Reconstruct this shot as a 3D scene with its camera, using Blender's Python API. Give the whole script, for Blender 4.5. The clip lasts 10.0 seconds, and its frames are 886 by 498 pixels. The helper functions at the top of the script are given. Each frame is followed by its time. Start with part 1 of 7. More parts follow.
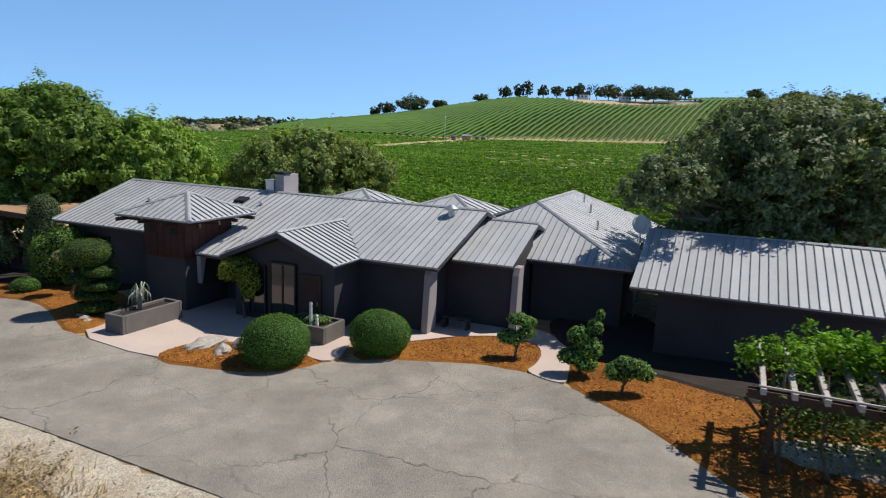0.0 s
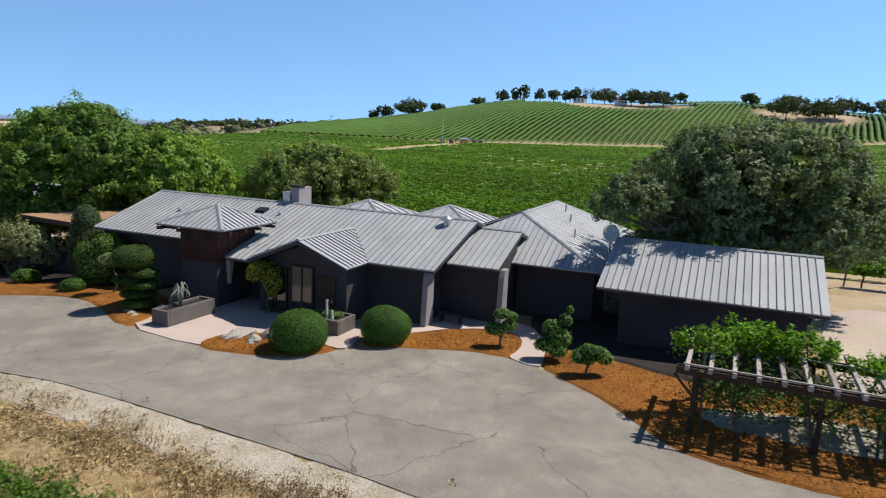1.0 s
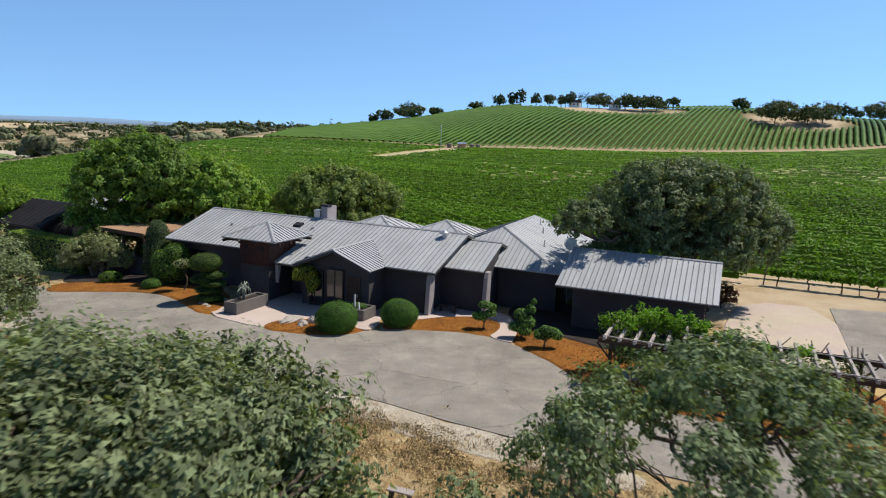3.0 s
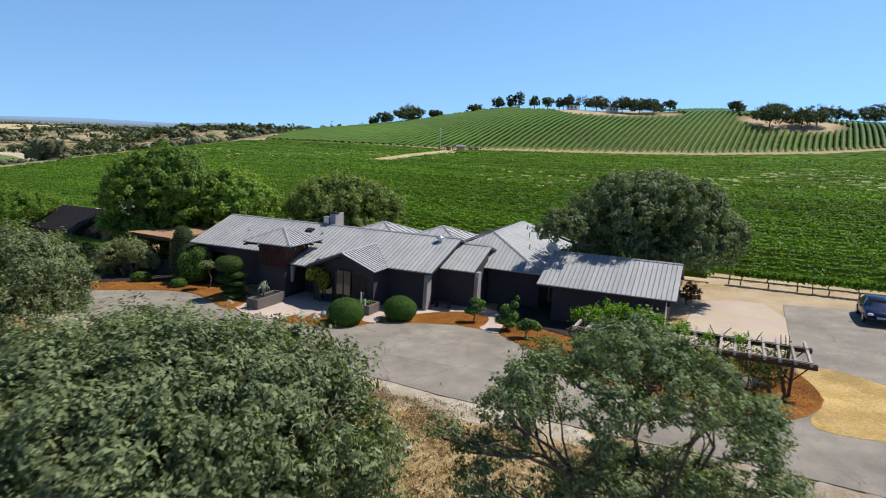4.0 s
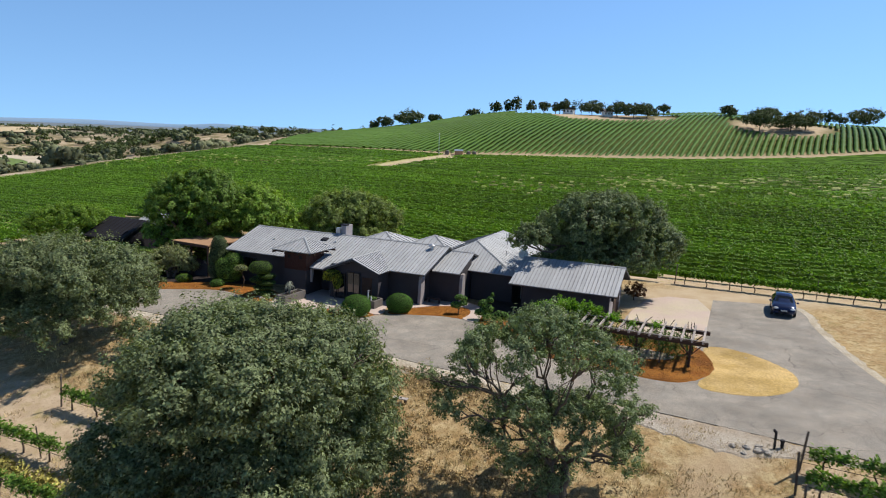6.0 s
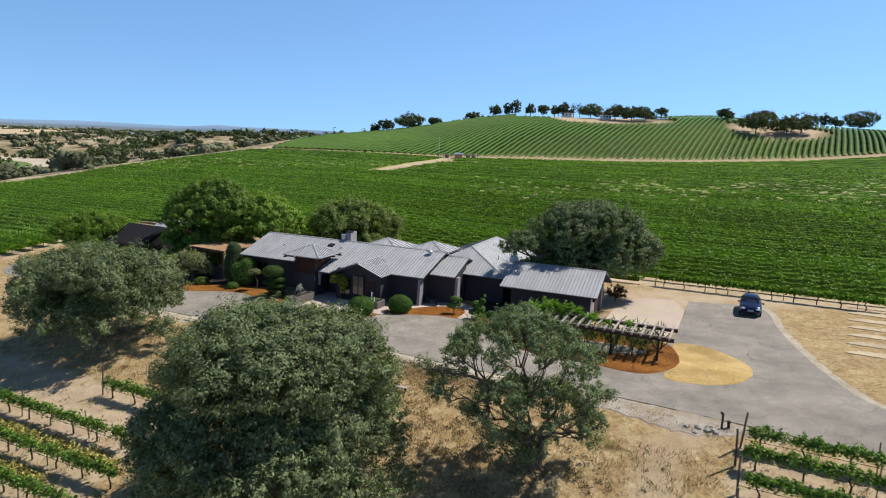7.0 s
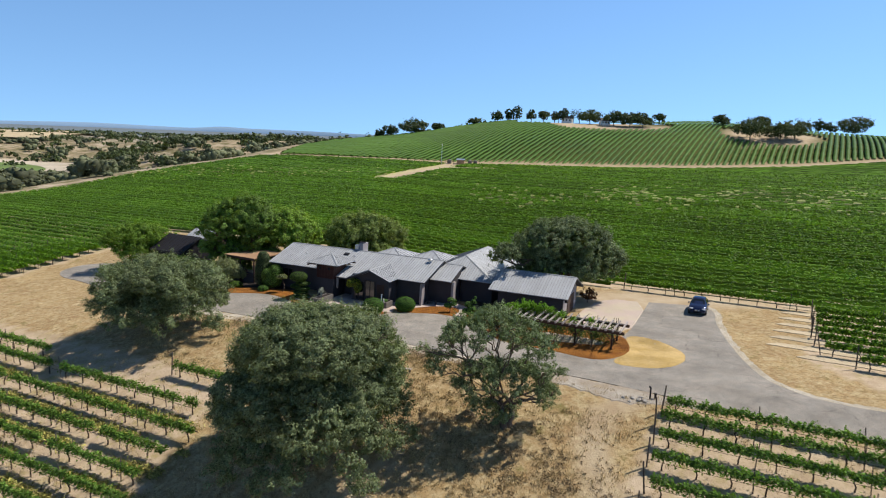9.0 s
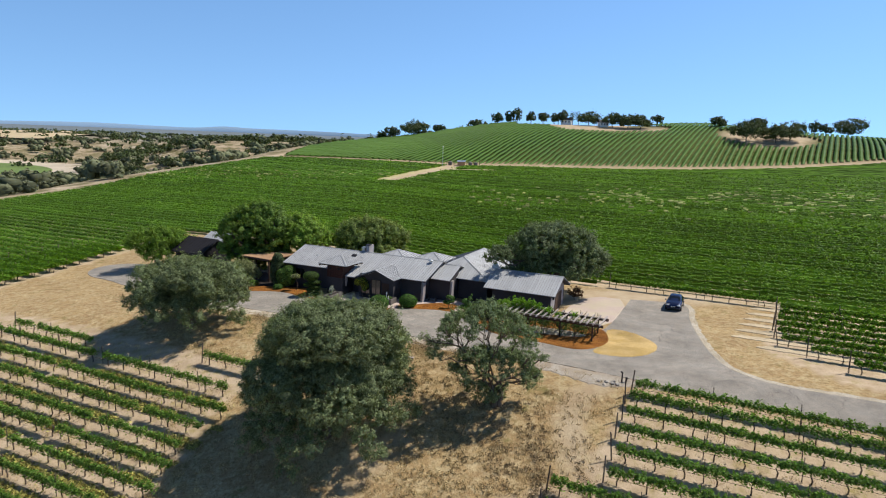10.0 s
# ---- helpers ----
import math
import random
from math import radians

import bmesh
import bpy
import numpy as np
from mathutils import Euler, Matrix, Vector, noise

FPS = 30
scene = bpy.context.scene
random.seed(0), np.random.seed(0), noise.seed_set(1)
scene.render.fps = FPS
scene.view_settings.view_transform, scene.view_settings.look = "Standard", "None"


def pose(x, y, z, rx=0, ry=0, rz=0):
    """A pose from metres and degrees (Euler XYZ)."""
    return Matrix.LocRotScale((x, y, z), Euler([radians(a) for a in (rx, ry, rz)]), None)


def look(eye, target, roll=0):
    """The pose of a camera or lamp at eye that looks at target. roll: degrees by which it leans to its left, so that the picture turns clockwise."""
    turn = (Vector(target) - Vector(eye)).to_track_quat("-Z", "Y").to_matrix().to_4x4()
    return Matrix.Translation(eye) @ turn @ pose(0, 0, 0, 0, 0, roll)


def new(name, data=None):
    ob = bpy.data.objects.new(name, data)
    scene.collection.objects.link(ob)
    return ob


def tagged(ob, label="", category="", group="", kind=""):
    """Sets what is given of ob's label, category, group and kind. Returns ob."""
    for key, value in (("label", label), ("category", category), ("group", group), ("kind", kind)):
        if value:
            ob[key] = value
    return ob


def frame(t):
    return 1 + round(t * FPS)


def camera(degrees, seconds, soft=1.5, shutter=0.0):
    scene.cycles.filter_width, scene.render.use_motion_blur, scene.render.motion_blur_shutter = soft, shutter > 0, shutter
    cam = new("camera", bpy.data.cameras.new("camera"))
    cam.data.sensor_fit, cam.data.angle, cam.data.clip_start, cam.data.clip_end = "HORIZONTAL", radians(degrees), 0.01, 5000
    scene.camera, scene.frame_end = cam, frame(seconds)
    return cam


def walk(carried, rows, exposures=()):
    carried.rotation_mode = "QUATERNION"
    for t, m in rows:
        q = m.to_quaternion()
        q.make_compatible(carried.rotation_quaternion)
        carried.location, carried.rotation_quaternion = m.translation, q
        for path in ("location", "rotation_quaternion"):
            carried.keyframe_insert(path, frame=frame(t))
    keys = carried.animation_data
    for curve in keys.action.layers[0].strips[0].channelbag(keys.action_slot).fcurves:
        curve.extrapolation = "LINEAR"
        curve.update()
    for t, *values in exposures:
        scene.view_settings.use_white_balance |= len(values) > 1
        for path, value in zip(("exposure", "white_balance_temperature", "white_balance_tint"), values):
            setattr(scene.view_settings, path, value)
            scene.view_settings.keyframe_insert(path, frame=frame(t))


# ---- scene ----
cam = camera(67.8, 10.0, soft=1.1, shutter=0.5)
# seconds, eye, target, roll
PATH = [
    (0, (0.575, 0.088, 7.612), (0.355, 19.774, 4.088), 2.27),
    (0.5, (0.656, -1.888, 8.072), (0.460, 17.801, 4.562), 2.33),
    (1, (0.688, -4.037, 8.533), (0.531, 15.658, 5.053), 2.40),
    (1.5, (0.698, -6.218, 9.019), (0.563, 13.479, 5.554), 2.46),
    (2, (0.688, -8.496, 9.536), (0.567, 11.201, 6.071), 2.45),
    (2.5, (0.683, -10.831, 10.059), (0.579, 8.865, 6.587), 2.42),
    (4, (1.023, -18.367, 11.658), (0.923, 1.334, 8.211), 2.44),
    (4.5, (1.242, -20.966, 12.220), (1.152, -1.265, 8.774), 2.42),
    (5, (1.447, -23.490, 12.766), (1.353, -3.790, 9.312), 2.43),
    (5.5, (1.624, -26.013, 13.357), (1.526, -6.313, 9.907), 2.39),
    (7, (2.162, -33.484, 15.240), (2.031, -13.776, 11.837), 2.33),
    (7.5, (2.333, -36.038, 15.922), (2.167, -16.328, 12.532), 2.32),
    (8, (2.498, -38.717, 16.627), (2.310, -19.004, 13.256), 2.33),
    (8.5, (2.627, -41.558, 17.337), (2.416, -21.845, 13.968), 2.37),
    (9, (2.770, -44.636, 18.073), (2.532, -24.924, 14.698), 2.35),
    (9.5, (2.921, -47.942, 18.824), (2.670, -28.232, 15.437), 2.33),
    (10, (3.083, -51.517, 19.546), (2.803, -31.809, 16.154), 2.32),
]
walk(cam, [(t, look(eye, target, roll)) for t, eye, target, roll in PATH], exposures=((0, 0.0, 6400, 10), (10, 0.0, 6400, 10)))

# ---------------------------------------------------------------- light
SUN_TO = Vector((0.64, 0.24, 1.0)).normalized()
sun = new("sun", bpy.data.lights.new("sun", "SUN"))
sun.data.energy, sun.data.angle, sun.data.color = 5.3, radians(0.53), (1.0, 0.92, 0.8)
sun.matrix_world = SUN_TO.to_track_quat("Z", "Y").to_matrix().to_4x4()
world = bpy.data.worlds.new("sky")
scene.world = world
world.use_nodes = True
sky = world.node_tree.nodes.new("ShaderNodeTexSky")
sky.sky_type, sky.sun_disc = "NISHITA", False
sky.sun_elevation = math.asin(SUN_TO.z)
sky.sun_rotation = math.atan2(SUN_TO.x, SUN_TO.y)
sky.altitude, sky.air_density, sky.dust_density, sky.ozone_density = 600, 1.0, 0.0, 1.3
background = world.node_tree.nodes["Background"]
background.inputs["Strength"].default_value = 0.158
spread = world.node_tree.nodes.new("ShaderNodeMapping")
spread.inputs["Location"].default_value, spread.inputs["Scale"].default_value = (0, 0, 0.17), (1, 1, 0.85)
clear = world.node_tree.nodes.new("ShaderNodeMix")
clear.data_type, clear.blend_type = "RGBA", "MULTIPLY"
clear.inputs["Factor"].default_value, clear.inputs["B"].default_value = 1.0, (0.83, 1.03, 1.15, 1)
world.node_tree.links.new(world.node_tree.nodes.new("ShaderNodeTexCoord").outputs["Generated"], spread.inputs[0])
world.node_tree.links.new(spread.outputs[0], sky.inputs[0])
world.node_tree.links.new(sky.outputs[0], clear.inputs["A"])
height = world.node_tree.nodes.new("ShaderNodeSeparateXYZ")
deep = world.node_tree.nodes.new("ShaderNodeMapRange")
deep.inputs["From Min"].default_value, deep.inputs["From Max"].default_value = 0.19, 0.75
deep.inputs["To Min"].default_value, deep.inputs["To Max"].default_value = 1.0, 0.36
zenith = world.node_tree.nodes.new("ShaderNodeVectorMath")
zenith.operation = "SCALE"
world.node_tree.links.new(spread.inputs[0].links[0].from_socket, height.inputs[0])
world.node_tree.links.new(height.outputs["Z"], deep.inputs[0])
world.node_tree.links.new(clear.outputs["Result"], zenith.inputs[0])
world.node_tree.links.new(deep.outputs[0], zenith.inputs["Scale"])
world.node_tree.links.new(zenith.outputs[0], background.inputs["Color"])

# ---------------------------------------------------------------- mesh helpers


def mesh_arrays(name, verts, faces):
    """A mesh from an array of points and one of faces that all have as many corners."""
    verts, faces = np.asarray(verts, np.float32), np.asarray(faces, np.int32)
    me = bpy.data.meshes.new(name)
    me.vertices.add(len(verts))
    me.vertices.foreach_set("co", verts.ravel())
    me.loops.add(faces.size)
    me.loops.foreach_set("vertex_index", faces.ravel())
    me.polygons.add(len(faces))
    me.polygons.foreach_set("loop_start", np.arange(0, faces.size, faces.shape[1], dtype=np.int32))
    me.update(calc_edges=True)
    return me


def solid(name, pieces, bevel=0.0, smooth=False):
    """One mesh out of pieces, each a pair of points and faces."""
    verts, faces = [], []
    for v, f in pieces:
        k = len(verts)
        verts += [tuple(p) for p in v]
        faces += [tuple(i + k for i in g) for g in f]
    me = bpy.data.meshes.new(name)
    me.from_pydata(verts, [], faces)
    bm = bmesh.new()
    bm.from_mesh(me)
    bmesh.ops.recalc_face_normals(bm, faces=bm.faces)
    if bevel:
        sharp = [e for e in bm.edges if len(e.link_faces) == 2 and e.calc_face_angle(0) > 0.5]
        bmesh.ops.bevel(bm, geom=sharp, offset=bevel, segments=1, affect="EDGES", clamp_overlap=True)
    if smooth:
        for f in bm.faces:
            f.smooth = True
    bm.to_mesh(me)
    bm.free()
    return me


def box(x0, x1, y0, y1, z0, z1):
    v = [(x, y, z) for z in (z0, z1) for y in (y0, y1) for x in (x0, x1)]
    return v, [(0, 2, 3, 1), (4, 5, 7, 6), (0, 1, 5, 4), (2, 6, 7, 3), (0, 4, 6, 2), (1, 3, 7, 5)]


def slab(poly, thick, down=(0, 0, -1)):
    """A flat polygon with thickness below it."""
    n = len(poly)
    d = Vector(down) * thick
    v = [Vector(p) for p in poly] + [Vector(p) + d for p in poly]
    f = [tuple(range(n)), tuple(range(2 * n - 1, n - 1, -1))]
    f += [(i, n + i, n + (i + 1) % n, (i + 1) % n) for i in range(n)]
    return v, f


def tube(points, radii, n=8, cap=True):
    pts = [Vector(p) for p in points]
    v, f = [], []
    for i, p in enumerate(pts):
        d = (pts[min(i + 1, len(pts) - 1)] - pts[max(i - 1, 0)]).normalized()
        a = d.orthogonal().normalized()
        if i:
            a = (last - d * last.dot(d)).normalized() if abs(last.dot(d)) < 0.99 else a
        last = a
        b = d.cross(a)
        for k in range(n):
            t = 2 * math.pi * k / n
            v.append(p + (a * math.cos(t) + b * math.sin(t)) * radii[i])
    for i in range(len(pts) - 1):
        for k in range(n):
            f.append((i * n + k, i * n + (k + 1) % n, (i + 1) * n + (k + 1) % n, (i + 1) * n + k))
    if cap:
        f += [tuple(range(n - 1, -1, -1)), tuple(range((len(pts) - 1) * n, len(pts) * n))]
    return v, f


def lathe(profile, n=16, centre=(0, 0, 0)):
    cx, cy, cz = centre
    v, f = [], []
    for r, z in profile:
        for k in range(n):
            t = 2 * math.pi * k / n
            v.append((cx + r * math.cos(t), cy + r * math.sin(t), cz + z))
    for i in range(len(profile) - 1):
        for k in range(n):
            f.append((i * n + k, i * n + (k + 1) % n, (i + 1) * n + (k + 1) % n, (i + 1) * n + k))
    f += [tuple(range(n - 1, -1, -1)), tuple(range((len(profile) - 1) * n, len(profile) * n))]
    return v, f


def thing(name, m, label, category, group="", kind=""):
    """An Empty at the base of a thing, that parents its parts."""
    ob = new(name)
    ob.matrix_world = m
    ob.empty_display_size = 0.2
    return tagged(ob, label, category, group, kind)


def part(name, me, material, parent=None, label="", m=None):
    ob = new(name, me)
    if material and not me.materials:
        me.materials.append(material)
    if parent:
        ob.parent = parent
    if m is not None:
        ob.matrix_basis = m
    return tagged(ob, label)


def whole(name, me, material, label, category, group="", kind="", m=None):
    """A thing of one mesh."""
    return tagged(part(name, me, material, None, label, m), label, category, group, kind)


def leaves(points, normals, size, width=0.5, spread=0.7, seed=0, tri=False):
    """Leaf blades: a folded rhombus at each point, turned roughly along its normal."""
    r = np.random.default_rng(seed)
    n = len(points)
    nor = normals + r.normal(0, spread, (n, 3))
    nor /= np.linalg.norm(nor, axis=1)[:, None] + 1e-9
    a = np.cross(nor, r.normal(0, 1, (n, 3)))
    a /= np.linalg.norm(a, axis=1)[:, None] + 1e-9
    b = np.cross(nor, a)
    s = size * r.uniform(0.6, 1.3, (n, 1))
    if tri:
        v = np.empty((n, 3, 3))
        v[:, 0] = points - a * s * 1.1
        v[:, 1] = points + a * s + b * s * width * 1.3
        v[:, 2] = points + a * s - b * s * width * 1.3
        return v.reshape(-1, 3), np.arange(3 * n).reshape(n, 3)
    v = np.empty((n, 4, 3))
    v[:, 0] = points - a * s
    v[:, 1] = points + b * s * width + nor * s * 0.15
    v[:, 2] = points + a * s
    v[:, 3] = points - b * s * width + nor * s * 0.15
    return v.reshape(-1, 3), np.arange(4 * n).reshape(n, 4)


def join_arrays(pairs):
    vs, fs, k = [], [], 0
    for v, f in pairs:
        vs.append(v)
        fs.append(f + k)
        k += len(v)
    return np.concatenate(vs), np.concatenate(fs)


# ---------------------------------------------------------------- materials
def material(name, colour, rough=0.8, metal=0.0, noise_scale=None, vary=0.25, fine=None, fine_vary=0.2, bump=0.0, bump_scale=None,
             island=0.0, random_ob=0.0, colour2=None, spec=0.3, stretch=None):
    """A Principled surface with two scales of variation, optional relief and a tint for each island or object."""
    mat = bpy.data.materials.new(name)
    mat.use_nodes = True
    nodes, links = mat.node_tree.nodes, mat.node_tree.links
    bsdf = nodes["Principled BSDF"]
    bsdf.inputs["Roughness"].default_value = rough
    bsdf.inputs["Metallic"].default_value = metal
    bsdf.inputs["Specular IOR Level"].default_value = spec
    where = nodes.new("ShaderNodeTexCoord").outputs["Object"]
    if stretch:
        mapping = nodes.new("ShaderNodeMapping")
        mapping.inputs["Scale"].default_value = stretch
        links.new(where, mapping.inputs[0])
        where = mapping.outputs[0]
    base = nodes.new("ShaderNodeRGB")
    base.outputs[0].default_value = (*colour, 1)
    out = base.outputs[0]

    def noise_at(scale, detail=4.0, rough_=0.6):
        t = nodes.new("ShaderNodeTexNoise")
        t.inputs["Scale"].default_value, t.inputs["Detail"].default_value, t.inputs["Roughness"].default_value = scale, detail, rough_
        links.new(where, t.inputs["Vector"])
        return t.outputs[0]

    def brighten(socket, factor_socket, amount):
        span = nodes.new("ShaderNodeMapRange")
        span.inputs["From Min"].default_value, span.inputs["From Max"].default_value = 0.25, 0.75
        span.inputs["To Min"].default_value, span.inputs["To Max"].default_value = 1 - amount, 1 + amount
        links.new(factor_socket, span.inputs[0])
        mix = nodes.new("ShaderNodeVectorMath")
        mix.operation = "SCALE"
        links.new(socket, mix.inputs[0])
        links.new(span.outputs[0], mix.inputs["Scale"])
        return mix.outputs[0]

    if colour2:
        mix = nodes.new("ShaderNodeMix")
        mix.data_type = "RGBA"
        span = nodes.new("ShaderNodeMapRange")
        span.inputs["From Min"].default_value, span.inputs["From Max"].default_value = 0.4, 0.62
        links.new(noise_at(noise_scale or 1.0), span.inputs[0])
        links.new(span.outputs[0], mix.inputs["Factor"])
        links.new(out, mix.inputs["A"])
        mix.inputs["B"].default_value = (*colour2, 1)
        out = mix.outputs["Result"]
    if noise_scale:
        out = brighten(out, noise_at(noise_scale * 0.37, 3.0), vary)
    if fine:
        out = brighten(out, noise_at(fine, 5.0, 0.7), fine_vary)
    if island:
        out = brighten(out, nodes.new("ShaderNodeNewGeometry").outputs["Random Per Island"], island)
    if random_ob:
        out = brighten(out, nodes.new("ShaderNodeObjectInfo").outputs["Random"], random_ob)
    links.new(out, bsdf.inputs["Base Color"])
    if bump:
        t = nodes.new("ShaderNodeBump")
        t.inputs["Strength"].default_value, t.inputs["Distance"].default_value = bump, 0.05
        links.new(noise_at(bump_scale or fine or 20.0, 6.0, 0.7), t.inputs["Height"])
        links.new(t.outputs[0], bsdf.inputs["Normal"])
    return mat


def foliage(name, colour, island=0.4, glow=0.25, patch=1.2, rough=0.6):
    """Leaves: a glossy face, some light through the blade, a tint for each leaf and for each patch of the crown."""
    mat = material(name, colour, rough=rough, noise_scale=patch, vary=0.25, island=island, spec=0.22)
    nodes, links = mat.node_tree.nodes, mat.node_tree.links
    bsdf = nodes["Principled BSDF"]
    through_leaf = nodes.new("ShaderNodeBsdfTranslucent")
    tint = nodes.new("ShaderNodeVectorMath")
    tint.operation = "MULTIPLY"
    tint.inputs[1].default_value = (1.3, 1.35, 0.5)
    links.new(bsdf.inputs["Base Color"].links[0].from_socket, tint.inputs[0])
    links.new(tint.outputs[0], through_leaf.inputs["Color"])
    mix = nodes.new("ShaderNodeMixShader")
    mix.inputs[0].default_value = glow
    links.new(bsdf.outputs[0], mix.inputs[1])
    links.new(through_leaf.outputs[0], mix.inputs[2])
    links.new(mix.outputs[0], nodes["Material Output"].inputs["Surface"])
    return mat


M_ROOF = material("standing seam metal", (0.4, 0.415, 0.44), rough=0.62, metal=0.05, noise_scale=1.5, vary=0.1, fine=9, fine_vary=0.06, random_ob=0.05, spec=0.3)
M_DECK = material("dark fascia metal", (0.05, 0.05, 0.055), rough=0.6, noise_scale=3, vary=0.2)
M_WALL = material("charcoal stucco", (0.055, 0.05, 0.055), rough=0.9, noise_scale=1.2, vary=0.18, fine=30, fine_vary=0.15, bump=0.25, bump_scale=60)
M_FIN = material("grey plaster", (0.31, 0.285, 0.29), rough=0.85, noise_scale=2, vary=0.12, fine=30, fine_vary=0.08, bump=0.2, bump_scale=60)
M_CEDAR = material("red stained cedar", (0.05, 0.016, 0.011), rough=0.65, noise_scale=3, vary=0.25, fine=14, fine_vary=0.2, stretch=(1, 1, 12))
M_TRIM = material("bronze window frame", (0.025, 0.022, 0.02), rough=0.5, noise_scale=4, vary=0.1)
M_STEEL = material("galvanised steel", (0.55, 0.56, 0.58), rough=0.35, metal=0.8, noise_scale=6, vary=0.15)
M_WHITE = material("white enamel", (0.75, 0.75, 0.73), rough=0.5, noise_scale=5, vary=0.08)
M_CONCRETE_WALL = material("weathered grey concrete", (0.14, 0.127, 0.118), rough=0.9, noise_scale=2.5, vary=0.2, fine=25, fine_vary=0.15, bump=0.3, bump_scale=50)
M_PINK = material("buff concrete paving", (0.5, 0.41, 0.37), rough=0.85, noise_scale=0.9, vary=0.12, fine=18, fine_vary=0.08, bump=0.1, bump_scale=60)
M_MULCH = material("bark mulch", (0.27, 0.11, 0.016), rough=0.95, noise_scale=0.8, vary=0.3, fine=22, fine_vary=0.7, bump=0.8, bump_scale=20, colour2=(0.22, 0.078, 0.01))
M_CHIP = material("bark chips", (0.3, 0.125, 0.025), rough=0.9, island=0.75)
# darker grey on the seams stands for the shade beside each rib
M_SEAM_SHADE = material("folded seam in painted shade", (0.24, 0.24, 0.245), rough=0.55, metal=0.15, noise_scale=3, vary=0.15)
M_CAP = material("weathered ridge cap", (0.32, 0.33, 0.345), rough=0.6, noise_scale=3, vary=0.15)
# fills the planters; on two ground sheets its near-black stands for shade
M_SOIL_SHADE = material("dark potting soil and painted shade", (0.032, 0.025, 0.022), rough=0.95, noise_scale=4, vary=0.3)
M_SAND = material("golden straw mulch", (0.52, 0.37, 0.16), rough=0.95, noise_scale=0.7, vary=0.25, fine=9, fine_vary=0.5, bump=0.8, bump_scale=14, colour2=(0.42, 0.29, 0.1))
M_GRAVEL = material("pale crushed gravel", (0.5, 0.45, 0.37), rough=0.95, noise_scale=0.7, vary=0.15, fine=22, fine_vary=0.8, bump=1.0, bump_scale=18, colour2=(0.4, 0.34, 0.25))
M_ROCK = material("pale boulder stone", (0.42, 0.39, 0.35), rough=0.9, noise_scale=2.2, vary=0.3, fine=12, fine_vary=0.3, bump=0.6, bump_scale=9, colour2=(0.36, 0.33, 0.3))
M_BARK = material("oak bark", (0.13, 0.1, 0.075), rough=0.95, noise_scale=3, vary=0.3, fine=16, fine_vary=0.4, bump=0.8, bump_scale=14)
M_WOOD_GREY = material("weathered timber", (0.36, 0.32, 0.3), rough=0.85, noise_scale=3, vary=0.2, fine=18, fine_vary=0.25, random_ob=0.15)
M_WOOD_DARK = material("dark stained timber", (0.06, 0.035, 0.025), rough=0.8, noise_scale=3, vary=0.25, fine=18, fine_vary=0.2)
M_POST = material("grape stake", (0.12, 0.095, 0.075), rough=0.9, noise_scale=5, vary=0.3, random_ob=0.3)
M_VINE_WOOD = material("vine wood", (0.085, 0.06, 0.045), rough=0.95, noise_scale=6, vary=0.3, random_ob=0.2)
M_HOSE = material("black drip hose", (0.02, 0.018, 0.016), rough=0.6)
M_PATIO_ROOF = material("rusty tan patio roofing", (0.36, 0.22, 0.13), rough=0.8, noise_scale=1.0, vary=0.2, fine=10, fine_vary=0.15)
M_BLACK = material("black board", (0.015, 0.014, 0.018), rough=0.7, noise_scale=3, vary=0.2)
M_PAINT = material("blue car paint", (0.03, 0.045, 0.11), rough=0.2, metal=0.55, spec=0.6)
M_TYRE = material("tyre rubber", (0.02, 0.02, 0.02), rough=0.8)
M_LAMP = material("headlamp plastic", (0.75, 0.77, 0.8), rough=0.1, spec=0.8)
M_GLASS = material("dark glazing", (0.012, 0.014, 0.016), rough=0.04, spec=0.9)
# near-black green: the shade among inner leaves put into the colour
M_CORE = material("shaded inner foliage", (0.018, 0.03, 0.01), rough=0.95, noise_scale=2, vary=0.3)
M_WATER = material("pond liner", (0.35, 0.36, 0.33), rough=0.4, noise_scale=0.3, vary=0.2)

L_OAK = foliage("blue oak leaf", (0.172, 0.212, 0.105), glow=0.28)
L_OAK2 = foliage("valley oak leaf", (0.165, 0.215, 0.108), glow=0.3)
L_LIVE = foliage("live oak leaf", (0.155, 0.2, 0.098), glow=0.32)
L_WALNUT = foliage("walnut leaf", (0.2, 0.31, 0.05), glow=0.44)
L_OLIVE = foliage("olive leaf", (0.27, 0.3, 0.15), glow=0.35)
L_BOX = foliage("clipped boxwood leaf", (0.075, 0.17, 0.02), glow=0.15, island=0.5)
L_YELLOW = foliage("yellow green leaf", (0.24, 0.27, 0.03), glow=0.3)
L_SHRUB = foliage("garden shrub leaf", (0.12, 0.23, 0.05), glow=0.25)
# the climber's leaf again, with the shade under the pergola in its colour
L_SHADE = foliage("climber leaf darkened for shade", (0.07, 0.13, 0.025), glow=0.2)
M_YARD = material("pale compacted yard dirt", (0.51, 0.44, 0.33), rough=0.95, noise_scale=0.35, vary=0.15, fine=12, fine_vary=0.2, bump=0.4, bump_scale=20, colour2=(0.5, 0.4, 0.35))
M_TRACK = material("pale track dirt", (0.55, 0.47, 0.36), rough=0.95, noise_scale=0.2, vary=0.2, fine=3, fine_vary=0.3)
L_VINE = foliage("grape leaf", (0.135, 0.235, 0.042), glow=0.35, patch=0.4)
L_FIELD = foliage("vineyard leaf", (0.113, 0.22, 0.018), glow=0.36, patch=0.12)
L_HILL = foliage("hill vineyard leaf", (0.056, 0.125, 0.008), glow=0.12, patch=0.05)
